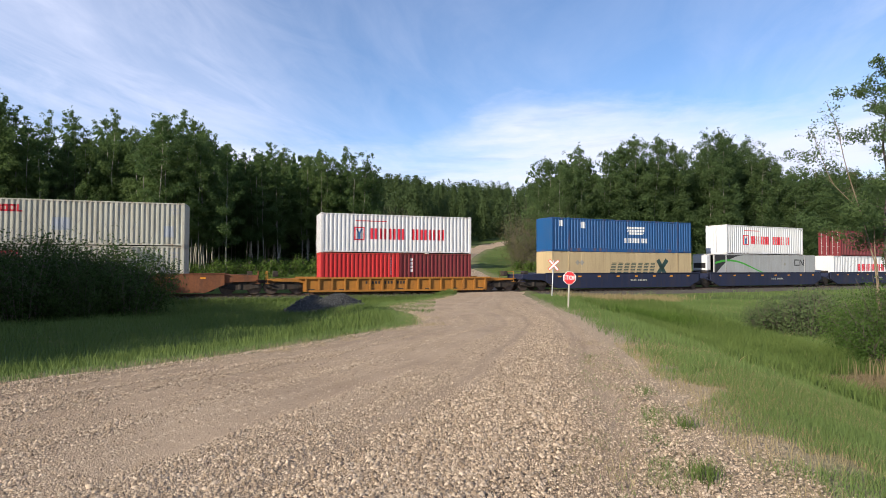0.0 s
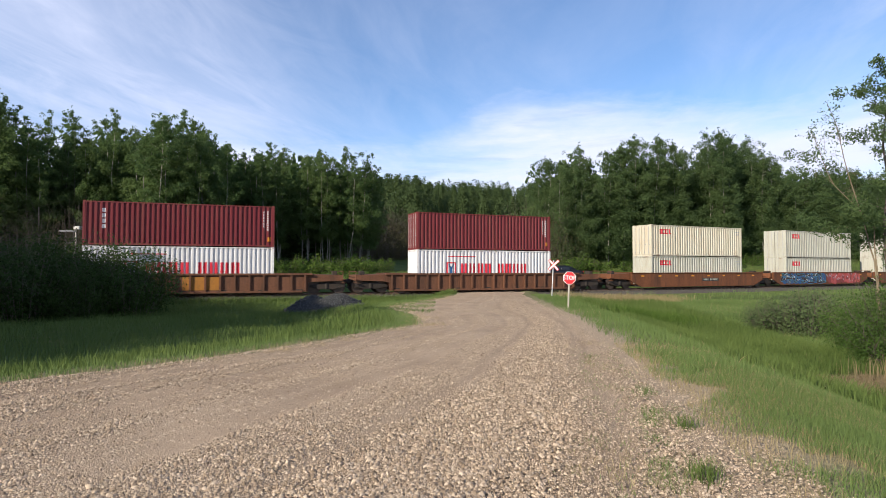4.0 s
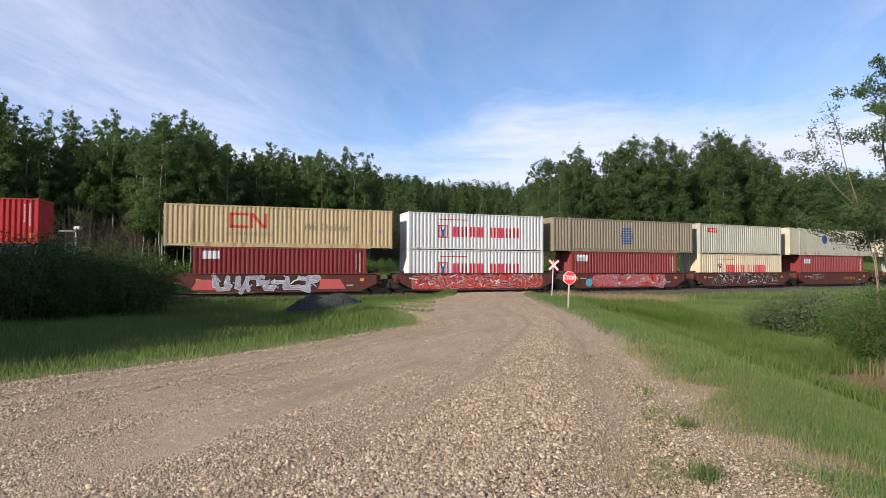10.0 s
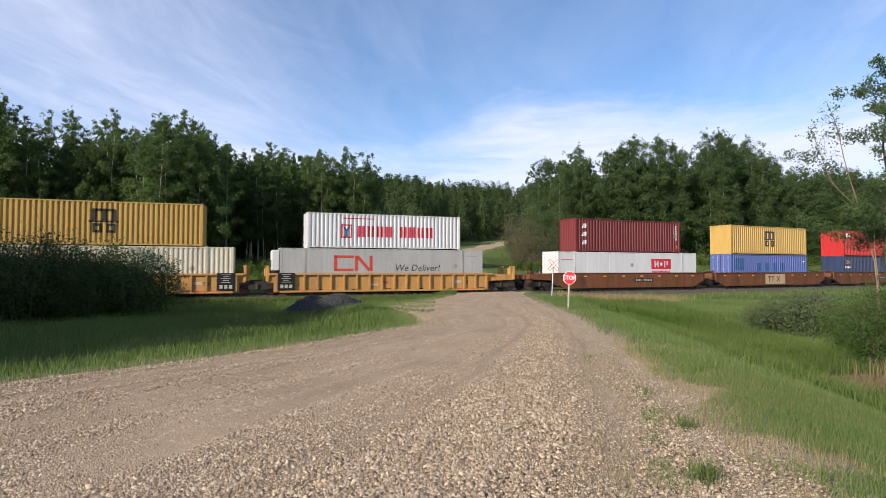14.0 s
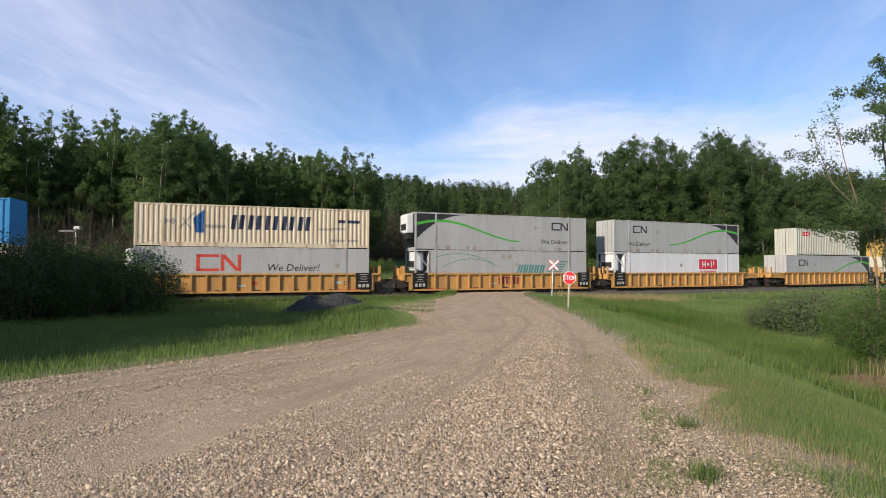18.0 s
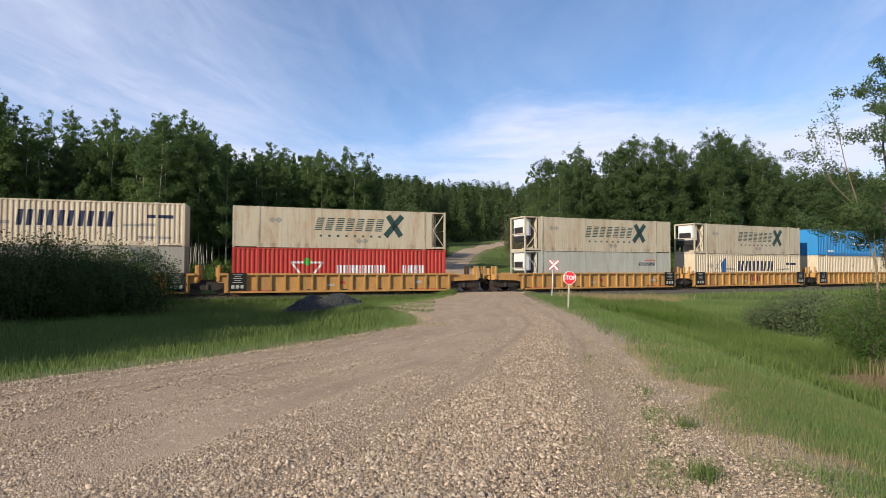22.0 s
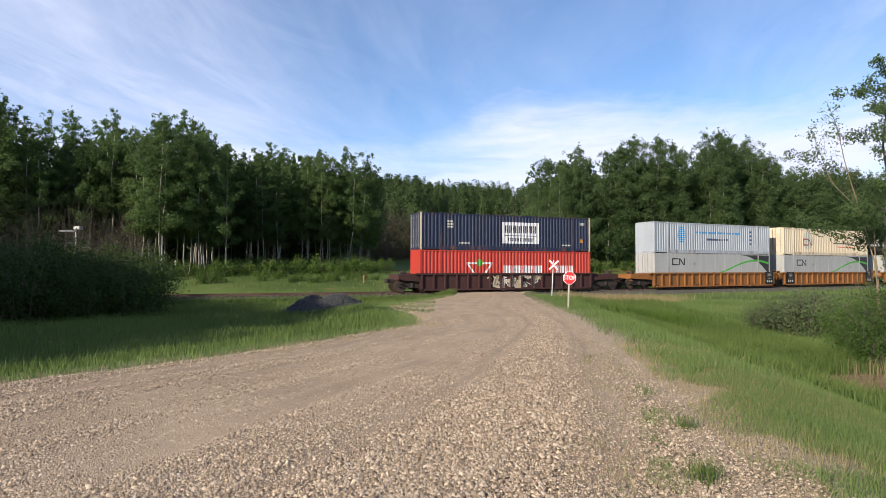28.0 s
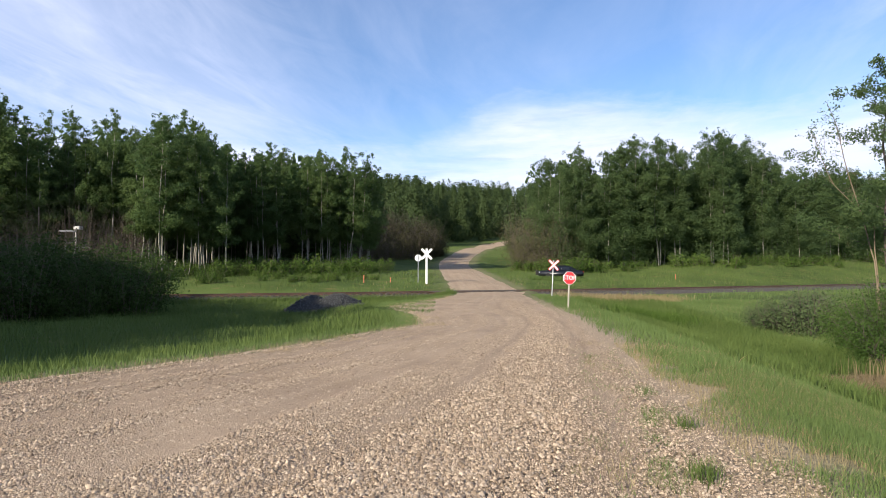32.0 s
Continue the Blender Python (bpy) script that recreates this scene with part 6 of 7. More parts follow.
def load(s, upper, lower, lower_h=None):
    z = 0.40
    for spec, base in ((lower, z), (upper, z + 0.012 + (lower_h or (lower or {}).get("H", 2.896)))):
        if spec is None:
            continue
        ds = spec.pop("ds", 0.0) + {20: 0.20, 40: 0.195, 53: 0.265}[spec["length"]]
        LOADS.append((container(**spec), s + ds, base))


def unit(s, **spec):
    CARS.append((well_car(**spec), s + 0.23))


def C(kind, length, colour, label, art=(), left="plain", text=(), ds=0.0, **more):
    return dict(kind=kind, length=length, colour=colour, label=label, art=art, left=left, text=text, ds=ds, **more)


J, K = ("joint", 9.3), ("none", 9.3)
E = ("coupler", 11.25)
WORD_BOX = lambda left="door", col="white", H=2.896: C("iso", 40, col, f"{col} corrugated container with a red wordmark on a freight car", wordmark(z=1.42 + (H - 2.896) * 0.5), left, H=H)
SMALL_MARK_BOX = lambda left="plain", col="pale", dx=-4.15, H=2.896: C("iso", 40, col, "pale grey corrugated container with a small red mark", small_red(dx, H - 2.896), left, H=H)
GREYWAVE = lambda left="door", flip=False, col="grey": C("plate", 53, col, "long light grey container with a green wave and dark corner", wave(flip), left, [("We Deliver", -5.0 if not flip else 4.6, 0.75, 0.55, "black")])

# three dark blue units
for i, s in enumerate((54.9, 36.05, 17.5)):
    unit(s, style="smooth", colour="carblue", half=8.0, front=E if i == 0 else K, rear=J if i < 2 else E, label="dark blue articulated well car unit with small yellow markings", marks=[AMBER, NUMBERS])
load(54.9, C("iso", 40, "maroon", "maroon corrugated container on a freight car", marks_right(), "door"), C("dom", 53, "white", "white corrugated container with red markings", [("brightred", bars(0, 1.6, 6, 0.8, 7))], ds=0.3))
load(36.1, WORD_BOX(), GREYWAVE("unit", True))
load(17.5, C("dom", 53, "blue", "deep blue corrugated container with white markings", [("white", [rect(-6.9, 2.4, 0.35, 0.5), rect(-4.6, 2.3, 0.5, 0.55), rect(1.2, 2.2, 2.0, 0.18, 0.3), rect(1.2, 1.95, 1.9, 0.2, 0.3), rect(1.2, 1.7, 1.7, 0.2, 0.3)] + bars(1.2, 1.05, 2.6, 0.42, 7, 0, (), 0.34))], "plain"),
     C("plate", 53, "tan", "tan container with dark blue striped wordmark", striped_word(1.2, 1.5), "plain"))
# a single orange car
unit(-3.6, style="ribbed", colour="carorange", top=1.14, half=7.2, front=("coupler", 10.2), rear=("coupler", 10.2), label="single worn orange well car with dark numbers", marks=[("black", [rect(-2.6 + 0.24 * i, 0.78, 0.13, 0.2) for i in range(13)])])
load(-3.6, WORD_BOX(), None, 2.591)
load(-3.6, None, C("iso", 20, "red", "short bright red container loaded end to end with another", [("white", [rect(2.3, 2.2 - 0.2 * i, 0.10, 0.12) for i in range(7)])], "plain", ds=-2.96, H=2.591))
load(-3.6, None, C("iso", 20, "maroon", "short maroon container with white marks", [("white", [rect(-2.0, 2.1 - 0.28 * i, 0.16, 0.2) for i in range(4)])], "plain", ds=2.96, H=2.591))
# three brown units with graffiti
for i, (s, g) in enumerate(((-24.5, graffiti(1, -4.6, 0.4, "purple", "lilac", "maroon")), (-43.1, graffiti(2, -7.0, 0.2, "plum", "sky", "blue") + graffiti(3, 0.9, 6.3, "pink", "tomato", "brick")), (-61.8, []))):
    unit(s, style="smooth", colour="rust", half=8.0, front=E if i == 0 else K, rear=J if i < 2 else E, label="rust brown articulated well car unit" + (" covered in graffiti" if g else ""), marks=[AMBER] + g + ([PLATE, NUMBERS] if i != 1 else []))
patched = SMALL_MARK_BOX("plain")
patched["art"] = patched["art"] + [("steel", [rect(-1.3, 1.36, 1.0, 0.8), rect(4.95, 0.95, 0.6, 0.75)])]
load(-24.45, patched, SMALL_MARK_BOX("plain"))
load(-43.1, SMALL_MARK_BOX("door"), SMALL_MARK_BOX("door", H=2.591))
load(-61.75, SMALL_MARK_BOX("door", "ivory"), SMALL_MARK_BOX("plain", H=2.591))
# four single ribbed cars
for s, c, extra in ((-84.45, "bark", []), (-106.8, "bark", [("carorange", [rect(1.2, 0.78, 2.4, 0.9)])]), (-129.6, "bark", []), (-152.2, "rust", [])):
    unit(s, style="ribbed", colour=c, half=8.2, front=("coupler", 11.3), rear=("coupler", 11.3), label="single dark rusty brown ribbed well car", marks=extra)
load(-84.45, C("iso", 40, "maroon", "maroon corrugated container with small white marks", marks_right(), "door"), WORD_BOX("plain"))
load(-106.8, C("iso", 40, "maroon", "maroon corrugated container with white letters down its side", marks_right() + [("white", [rect(-4.7, 2.3 - 0.35 * i, 0.2, 0.26) for i in range(4)])], "door"), WORD_BOX("door"))
load(-129.6, C("iso", 40, "red", "bright red corrugated container with a white mark", marks_right() + [("white", bars(-4.95, 2.3, 0.9, 0.5, 3, 0, (), 0.36))], "plain"),
     C("iso", 40, "teal", "teal corrugated container with broad white lettering", [("white", bars(-2.0, 0.98, 2.3, 0.7, 5, 0, (), 0.34) + bars(1.6, 0.98, 3.5, 0.7, 8, 0, (), 0.34) + [rect(-5.3, 2.2 - 0.5 * i, 0.4, 0.3) for i in range(3)])], "plain"))
load(-152.25, C("dom", 53, "ivory", "ivory corrugated container with a red logo and slogan", bent_mark(-3.0, 1.85, "tomato", 2.5, 1.05) + [], "plain", [("We Deliver!", 1.9, 1.5, 0.72, "ink", 0.15), ("I N T E R M O D A L", -2.7, 0.92, 0.34, "ink")]), SMALL_MARK_BOX("plain"))
# a five-unit oxide red set
SHORT_JOINT = ("joint", 7.45), ("none", 7.45)
for i, (s, g) in enumerate(((-172.9, graffiti(5, -4.6, -2.4, "oxide", "pale", "", 0.55, 0.95) + [("carorange", bars(2.6, 0.78, 2.2, 0.32, 4))]), (-187.95, graffiti(6, -4.5, 4.4, "plum", "dirty", "")), (-202.8, [("sky", [disc(-4.3, 0.62, 0.36), disc(4.0, 0.66, 0.36)])] + graffiti(7, -3.8, 3.3, "pink", "lilac", "tomato")), (-217.4, graffiti(8, -5.6, 4.9, "scarlet", "steel", "tomato")), (-232.45, [("pink", [rect(-4.9, 0.7, 1.9, 0.7, 0.6), rect(3.0, 0.7, 2.2, 0.7, -0.6)])] + graffiti(9, -4.5, 1.8, "lilac", "white", "plum")))):
    unit(s, style="smooth", colour="oxide", half=6.1, front=("coupler", 10.4) if i == 0 else SHORT_JOINT[1], rear=SHORT_JOINT[0] if i < 4 else ("coupler", 10.4), label="dark oxide red articulated well car unit covered in graffiti", marks=[("orange", [rect(-5.6, 1.0, 0.3, 0.2), rect(5.5, 1.0, 0.3, 0.2)]), ("pale", [rect(-4.9, 1.0, 0.6, 0.08), rect(4.6, 0.6, 0.5, 0.08)])] + g)
load(-172.9, C("plate", 53, "ivory", "ivory plate-sided container with a dark wordmark and blue disc", [("blue", [disc(-1.6, 1.75, 0.5)]), ("ink", bars(1.1, 1.75, 3.9, 0.42, 9, 0, (), 0.3) + [rect(1.2, 1.3, 3.2, 0.05), disc(6.9, 1.6, 0.2), disc(0.1, 0.75, 0.12)]), ("dirty", [diamond(1.1, 0.9, 0.18)])], "plain"),
     C("iso", 40, "brick", "brick red corrugated container with a pale patch", [("steel", [rect(-4.7, 2.25, 1.1, 0.5)])] + marks_right("pale"), "plain"))
load(-187.95, SMALL_MARK_BOX("plain", "pale"), C("iso", 40, "cream", "cream corrugated container with a red wordmark", wordmark(0.6), "plain"))
load(-202.75, C("dom", 53, "taupe", "taupe corrugated container with a dark blue emblem", [("blue", [rect(0.0, 2.1 - 0.22 * i, 1.4 - 0.1 * abs(i - 3), 0.13, 0.3) for i in range(7)]), ("dirty", [diamond(4.2, 1.4, 0.2), diamond(-6.9, 1.5, 0.2)])], "plain"),
     C("iso", 40, "brick", "brick red corrugated container with a white patch", [("white", [rect(-4.8, 2.35, 1.1, 0.55)]), ("steel", [rect(-4.9, 2.25, 0.7, 0.3)])] + marks_right("pale"), "plain"))
load(-217.38, WORD_BOX("plain"), WORD_BOX("plain"))
load(-232.47, C("dom", 53, "tan", "tan corrugated container with a faded red logo", bent_mark(-2.4, 1.85, "tomato", 2.7, 1.05) + [("dirty", [diamond(6.9, 1.3, 0.22)])], "plain", [("We Deliver", 2.9, 1.5, 0.72, "taupe", 0.15), ("I N T E R M O D A L", -2.4, 0.92, 0.34, "taupe")]),
     C("iso", 40, "brick", "brick red corrugated container with a white patch", [("white", [rect(-4.8, 2.35, 1.1, 0.55)])] + marks_right("pale"), "plain"))
# three brown smooth units
for i, (s, g) in enumerate(((-253.25, [PLATE, NUMBERS]), (-271.95, [("tan", [rect(0.3, 0.78, 3.1, 1.0)]), ("brick", [rect(-0.6 + 0.5 * k, 1.0, 0.42, 0.13) for k in range(2)] + [rect(-0.6 + 0.5 * k, 0.78, 0.12, 0.55) for k in range(2)] + [stroke(0.5, 0.5, 1.05, 1.05, 0.12), stroke(0.5, 1.05, 1.05, 0.5, 0.12)])]), (-290.5, [PLATE, NUMBERS]))):
    unit(s, style="smooth", colour="rust", half=8.0, front=E if i == 0 else K, rear=J if i < 2 else E, label="smooth rust brown articulated well car unit", marks=[AMBER] + g)
load(-253.25, C("iso", 40, "red", "bright red corrugated container with a white mark", marks_right() + [("white", bars(-4.95, 2.3, 0.9, 0.5, 3, 0, (), 0.36))], "plain"),
     C("iso", 40, "navy", "dark blue corrugated container with an orange cross mark", [("orange", [stroke(-5.3, 2.0, -4.6, 2.35, 0.1), stroke(-5.3, 2.35, -4.6, 2.0, 0.1)]), ("white", bars(-4.95, 1.6, 1.2, 0.2, 6))], "plain"))
load(-271.95, C("iso", 40, "yellow", "mustard yellow corrugated container with a black emblem", [("black", [rect(-0.6, 1.95, 0.26, 0.75), rect(0.0, 1.95, 0.26, 0.75), rect(0.55, 1.95, 0.26, 0.75), rect(-0.05, 2.3, 1.3, 0.18), rect(-0.05, 1.55, 1.7, 0.12)] + ring(-0.42, 1.12, 0.55, 0.6, 0.16) + ring(0.38, 1.12, 0.55, 0.6, 0.16)), ("taupe", [rect(-4.6, 2.5 - 0.22 * i, 0.15, 0.14) for i in range(9)])], "plain"),
     C("iso", 40, "violet", "faded blue corrugated container with darker repaint patches", [("blue", [rect(-4.7, 1.9, 1.4, 1.2)] + [rect(-1.7 + 1.2 * i, 1.6, 0.6, 0.9) for i in range(4)]), ("white", [rect(5.4, 2.2, 0.4, 0.14)])], "door"))
EMBLEM_BOX = lambda left="reefer", dx=3.5: C("plate", 53, "white", "clean white container with a red box emblem", [("brightred", [rect(dx, 1.85, 2.35, 0.95)] + bars(dx, 1.1, 2.2, 0.28, 9)), ("white", [rect(dx - 0.72, 1.85, 0.14, 0.6), rect(dx - 0.38, 1.85, 0.14, 0.6), rect(dx - 0.55, 1.85, 0.3, 0.13), disc(dx, 1.85, 0.16), rect(dx + 0.42, 1.85, 0.14, 0.6), rect(dx + 0.72, 1.95, 0.14, 0.4)]), ("dirty", [diamond(0.1, 1.75, 0.22)]), ("brightred", [rect(-6.9, 2.2, 1.2, 0.05)])], left)
load(-290.5, C("iso", 40, "maroon", "maroon corrugated container with three white blocks", marks_right() + [("white", [rect(-5.0, 2.25 - 0.72 * i, 0.42, 0.38, 0.3) for i in range(3)])], "plain"), EMBLEM_BOX("door"))
# yellow three-unit sets
yellow_sets = ((-313.1, -331.8, -350.05), (-372.85, -391.45, -410.5), (-432.9, -451.55, -470.1), (-492.6, -511.1, -529.65))
for k, places in enumerate(yellow_sets):
    for i, s in enumerate(places):
        pan = {0: (-7.4,), 1: (-7.4, 7.4), 2: (7.4,)}[i]
        unit(s, style="ribbed", colour="caryellow", half=8.25, front=E if i == 0 else K, rear=J if i < 2 else E, posts=True, label="yellow ribbed articulated well car unit with black data panels",
             marks=[RIB_MARKS] + ([BRICK_BARS] if i == 1 else [("tomato", [rect(-0.2, 0.8, 0.35, 0.2)])]) + [("brightred", [rect(p * 0.86, 0.24, 2.4, 0.10) for p in (7.4, -7.4)])], panels=pan, text=[("53", 6.15 if i else 6.3, 0.74, 0.42, "black")])
load(-313.1, WORD_BOX("door", H=2.591), C("plate", 53, "grey", "light grey container with a large red logo", bent_mark(-2.5, 1.8, "tomato", 3.1, 1.15) + [("dirty", [diamond(5.5, 1.6, 0.22), rect(6.9, 2.4, 0.9, 0.07)])], "unit", [("We Deliver!", 2.4, 1.45, 0.72, "black", 0.2), ], ds=-0.05))
load(-331.8, C("iso", 40, "ochre", "ochre yellow corrugated container with a black emblem", [("black", [rect(-0.6, 1.95, 0.26, 0.75), rect(0.0, 1.95, 0.26, 0.75), rect(0.55, 1.95, 0.26, 0.75), rect(-0.05, 2.3, 1.3, 0.18), rect(-0.05, 1.55, 1.7, 0.12)] + ring(-0.42, 1.12, 0.55, 0.6, 0.16) + ring(0.38, 1.12, 0.55, 0.6, 0.16))], "plain"),
     C("dom", 53, "ivory", "ivory corrugated container with a red logo", bent_mark(-2.9, 1.85, "tomato", 2.5, 1.05) + [("dirty", [diamond(5.2, 1.4, 0.22), diamond(3.8, 1.4, 0.22)])], "plain", [("We Deliver!", 1.9, 1.5, 0.7, "ink", 0.15)]))
load(-350.05, SMALL_MARK_BOX("door"), GREYWAVE("door"))
load(-372.85, GREYWAVE("door"), EMBLEM_BOX("reefer", 3.6))
load(-391.4, GREYWAVE("unit", True), C("plate", 53, "grey", "light grey container with teal striped lettering and thin arcs", [("teal", bars(2.4, 1.4, 2.6, 0.7, 5, 0.3, (), 0.36) + [rect(4.6 + 0.1 * i, 1.2 + 0.14 * i, 1.5, 0.07, 0.4) for i in range(7)] + band([(-6 + 0.6 * i, 2.6 - 0.05 * (i - 3) ** 2 * 0.6) for i in range(9)], lambda t: 0.05) + band([(-5.5 + 0.6 * i, 2.2 - 0.04 * (i - 4) ** 2) for i in range(9)], lambda t: 0.05)), ("dirty", [diamond(-0.2, 2.4, 0.22), diamond(0.4, 2.4, 0.22), diamond(1.0, 1.75, 0.22)])], "reefer"))
load(-410.5, C("dom", 53, "cream", "cream corrugated container with a dark navy wordmark", slanted_word(), "plain"), C("plate", 53, "grey", "light grey container with a large red logo", bent_mark(-2.5, 1.8, "tomato", 3.1, 1.15) + [("dirty", [diamond(5.5, 1.6, 0.22)])], "unit", [("We Deliver!", 2.4, 1.45, 0.72, "black", 0.2)]))
load(-432.9, C("dom", 53, "azure", "azure blue corrugated container with white lines of writing", globe(-4.4, "navy") + [("white", [rect(-4.4, 2.62, 1.3, 0.1)] + [rect(-2.4 + 0.41 * i, 2.05, 0.28, 0.20) for i in range(16)] + [rect(-0.9 + 0.36 * i, 1.35, 0.26, 0.20) for i in range(10)] + [rect(5.2, 2.2 - 0.4 * i, 0.9, 0.06) for i in range(4)] + [rect(4.3, 1.6, 0.16, 1.5), rect(5.6, 0.5, 1.0, 0.14), rect(-5.3, 0.5, 1.2, 0.14)])], "plain"),
     C("dom", 53, "cream", "plain cream corrugated container", [("dirty", [diamond(-0.9, 1.75, 0.22), rect(-3.5, 2.55, 0.5, 0.1)])], "plain"))
load(-451.55, C("plate", 53, "stained", "stained ivory container with a dark blue striped wordmark", striped_word(1.2), "reefer"), C("dom", 53, "cream", "cream corrugated container with a dark navy wordmark", slanted_word(), "plain"))
load(-470.1, C("plate", 53, "stained", "stained ivory container with a dark blue striped wordmark", striped_word(1.2), "reefer"), C("plate", 53, "pale", "pale grey container with a small navy wordmark", [("ink", bars(5.0, 1.85, 1.9, 0.30, 8)), ("tomato", [rect(5.4, 2.2, 1.2, 0.08, 0.3)]), ("dirty", [diamond(-5.2, 1.55, 0.24), diamond(-4.75, 1.55, 0.24)])], "reefer"))
load(-492.6, C("plate", 53, "stained", "stained ivory container with a dark blue striped wordmark", striped_word(0.7), "bay_front"), C("dom", 53, "scarlet", "red corrugated container with white lettering and triangle emblem", triangle_emblem(), "plain"))
load(-511.1, C("dom", 53, "cream", "cream corrugated container with a dark navy wordmark", slanted_word(), "plain"), C("plate", 53, "dirty", "dirty grey container with small dark writing", [("taupe", [disc(-3.5, 1.75, 0.85)])] + bent_mark(-3.4, 0.95, "tomato", 1.6, 0.62) + [("pale", [])], "unit", [("World-class freight forwarding services", 1.4, 1.15, 0.42, "black")]))
load(-529.65, C("plate", 53, "ivory", "plain ivory container with a grey diamond", [("dirty", [diamond(0.2, 1.65, 0.26), rect(-5.8, 2.3, 0.7, 0.07), rect(-5.8, 2.1, 0.7, 0.07)])], "reefer"), C("plate", 53, "dirty", "dirty grey container with small dark writing", [("taupe", [disc(-3.5, 1.75, 0.85)])] + bent_mark(-3.4, 0.95, "tomato", 1.6, 0.62) + [("pale", []), ("pale", [rect(-6.6, 2.3, 0.8, 0.4)])], "plain", [("Services d'expédition transitaire de calibre mondial", 1.7, 1.25, 0.40, "black")]))
# three worn orange units and the last dark car
for i, s in enumerate((-551.9, -570.95, -588.75)):
    unit(s, style="ribbed", colour="carbrown", half=8.25, front=E if i == 0 else K, rear=J if i < 2 else E, label="worn orange-brown ribbed articulated well car unit", marks=[("rust", [rect(2.0, 0.7, 0.6, 0.3)])] + (graffiti(12, -0.8, 1.6, "tomato", "orange") if i == 0 else []), panels={0: (-7.3,), 1: (-7.3, 7.3), 2: (7.3,)}[i])
load(-551.9, GREYWAVE("unit", True), GREYWAVE("door"))
load(-570.95, C("dom", 53, "cream", "cream corrugated container with a small red logo and lines of writing", [("pale", [disc(-3.6, 1.55, 0.95)])] + bent_mark(-3.6, 1.4, "brick", 1.7, 0.75) + [ ("ink", [rect(1.2 + 0.3 * i, 1.35, 0.2, 0.12) for i in range(12)]), ("tomato", [rect(2.0 + 0.3 * i, 0.95, 0.2, 0.10) for i in range(10)]), ("dirty", [diamond(5.6, 1.6, 0.2)])], "door"), GREYWAVE("door"))
load(-588.75, C("dom", 53, "steel", "blue-grey corrugated container with blue lines of writing", globe(-4.4, "azure") + [("azure", [rect(-2.4 + 0.41 * i, 2.0, 0.28, 0.18) for i in range(15)]), ("navy", [rect(-1.0 + 0.33 * i, 1.35, 0.24, 0.2) for i in range(9)] + [rect(5.0, 2.2 - 0.4 * i, 0.3, 0.2) for i in range(4)])], "plain"), GREYWAVE("door"))
unit(-611.4, style="ribbed", colour="plum", half=7.9, front=("coupler", 11.3), rear=("coupler", 10.1), label="single dark plum ribbed well car, last of the train", marks=graffiti(13, -2.1, 2.4, "cream", "taupe", "plum"))
load(-611.4, C("dom", 53, "ink", "dark navy corrugated container with a white framed sign", [("white", [rect(1.0, 1.45, 3.4, 1.75)]), ("ink", bars(1.0, 1.75, 3.0, 0.62, 8, 0, (), 0.3) + [rect(1.0, 1.22, 3.0, 0.06)] + bars(1.0, 0.9, 2.4, 0.3, 9)), ("pale", [rect(-5.3, 2.25 - 0.22 * i, 0.5, 0.14) for i in range(3)] + [rect(-4.1, 0.55, 0.9, 0.12), rect(5.4, 0.5, 0.9, 0.12), rect(7.0, 2.35, 0.5, 0.2)]), ("orange", [rect(6.9, 0.9, 0.25, 0.3)])], "door", trim="cream"),
     C("dom", 53, "scarlet", "red corrugated container with white lettering and triangle emblem", triangle_emblem(), "plain"))


# ---- signs, heap, car and small things by the crossing ----
SIGN_WHITE = surface("sign_white", (0.80, 0.80, 0.80), 0.4, vary=0.05, size=0.4, bump=0.02, dirt=(0.3, 0.28, 0.25), dirt_amount=0.2)
SIGN_RED = surface("sign_red", (0.60, 0.03, 0.035), 0.4, vary=0.08, size=0.4, bump=0.02)
GALV = surface("galvanised_steel", (0.42, 0.43, 0.44), 0.45, metal=0.7, vary=0.15, size=0.2)
POST_WOOD = surface("pale_post_wood", (0.36, 0.33, 0.28), 0.8, vary=0.2, size=0.3, grain=25, stretch=(4, 4, 0.5))


def blade(length, width, turn, y, z, t=0.02):
    s = Solid()
    q = Matrix.Rotation(radians(turn), 4, "Y")
    v = [q @ Vector((x, yy, zz)) + Vector((0, y, z)) for x in (-length / 2, length / 2) for yy in (-t / 2, t / 2) for zz in (-width / 2, width / 2)]
    return s.add(v, [(0, 1, 3, 2), (4, 6, 7, 5), (0, 4, 5, 1), (2, 3, 7, 6), (0, 2, 6, 4), (1, 5, 7, 3)])


def crossbuck(x, y, top, arm, width, post_r, turn, label, bordered, lean=0.0, square=False):
    z0 = float(land(x, y)) - 0.3
    c = thing("crossbuck_sign", label, "railway sign", pose(x, y, z0, 0, lean, turn))
    h = top - z0
    p = Solid().box(-post_r, post_r, -post_r, post_r, 0, h + (0.5 if square else 0.1), 0.02) if square else Solid().rod((0, 0, 0), (0, 0, h + 0.35), post_r, 10)
    part("post", p, SIGN_WHITE if square else GALV, c, "white painted post" if square else "slim metal post")
    for i, a in enumerate((45, -45)):
        b = part("cross_arm", blade(arm, width, a, -post_r - 0.012 - 0.022 * i, h, 0.02), SIGN_RED if bordered else SIGN_WHITE, c, "white crossing blade")
        if bordered:
            part("white_face", blade(arm - 0.07, width - 0.07, a, -post_r - 0.012 - 0.022 * i - 0.0125, h, 0.003), SIGN_WHITE, b)
    return c


crossbuck(7.60, 39.0, 2.10, 0.98, 0.19, 0.045, 8, "white and red crossbuck on a slim post beside the road", True, 3.0)
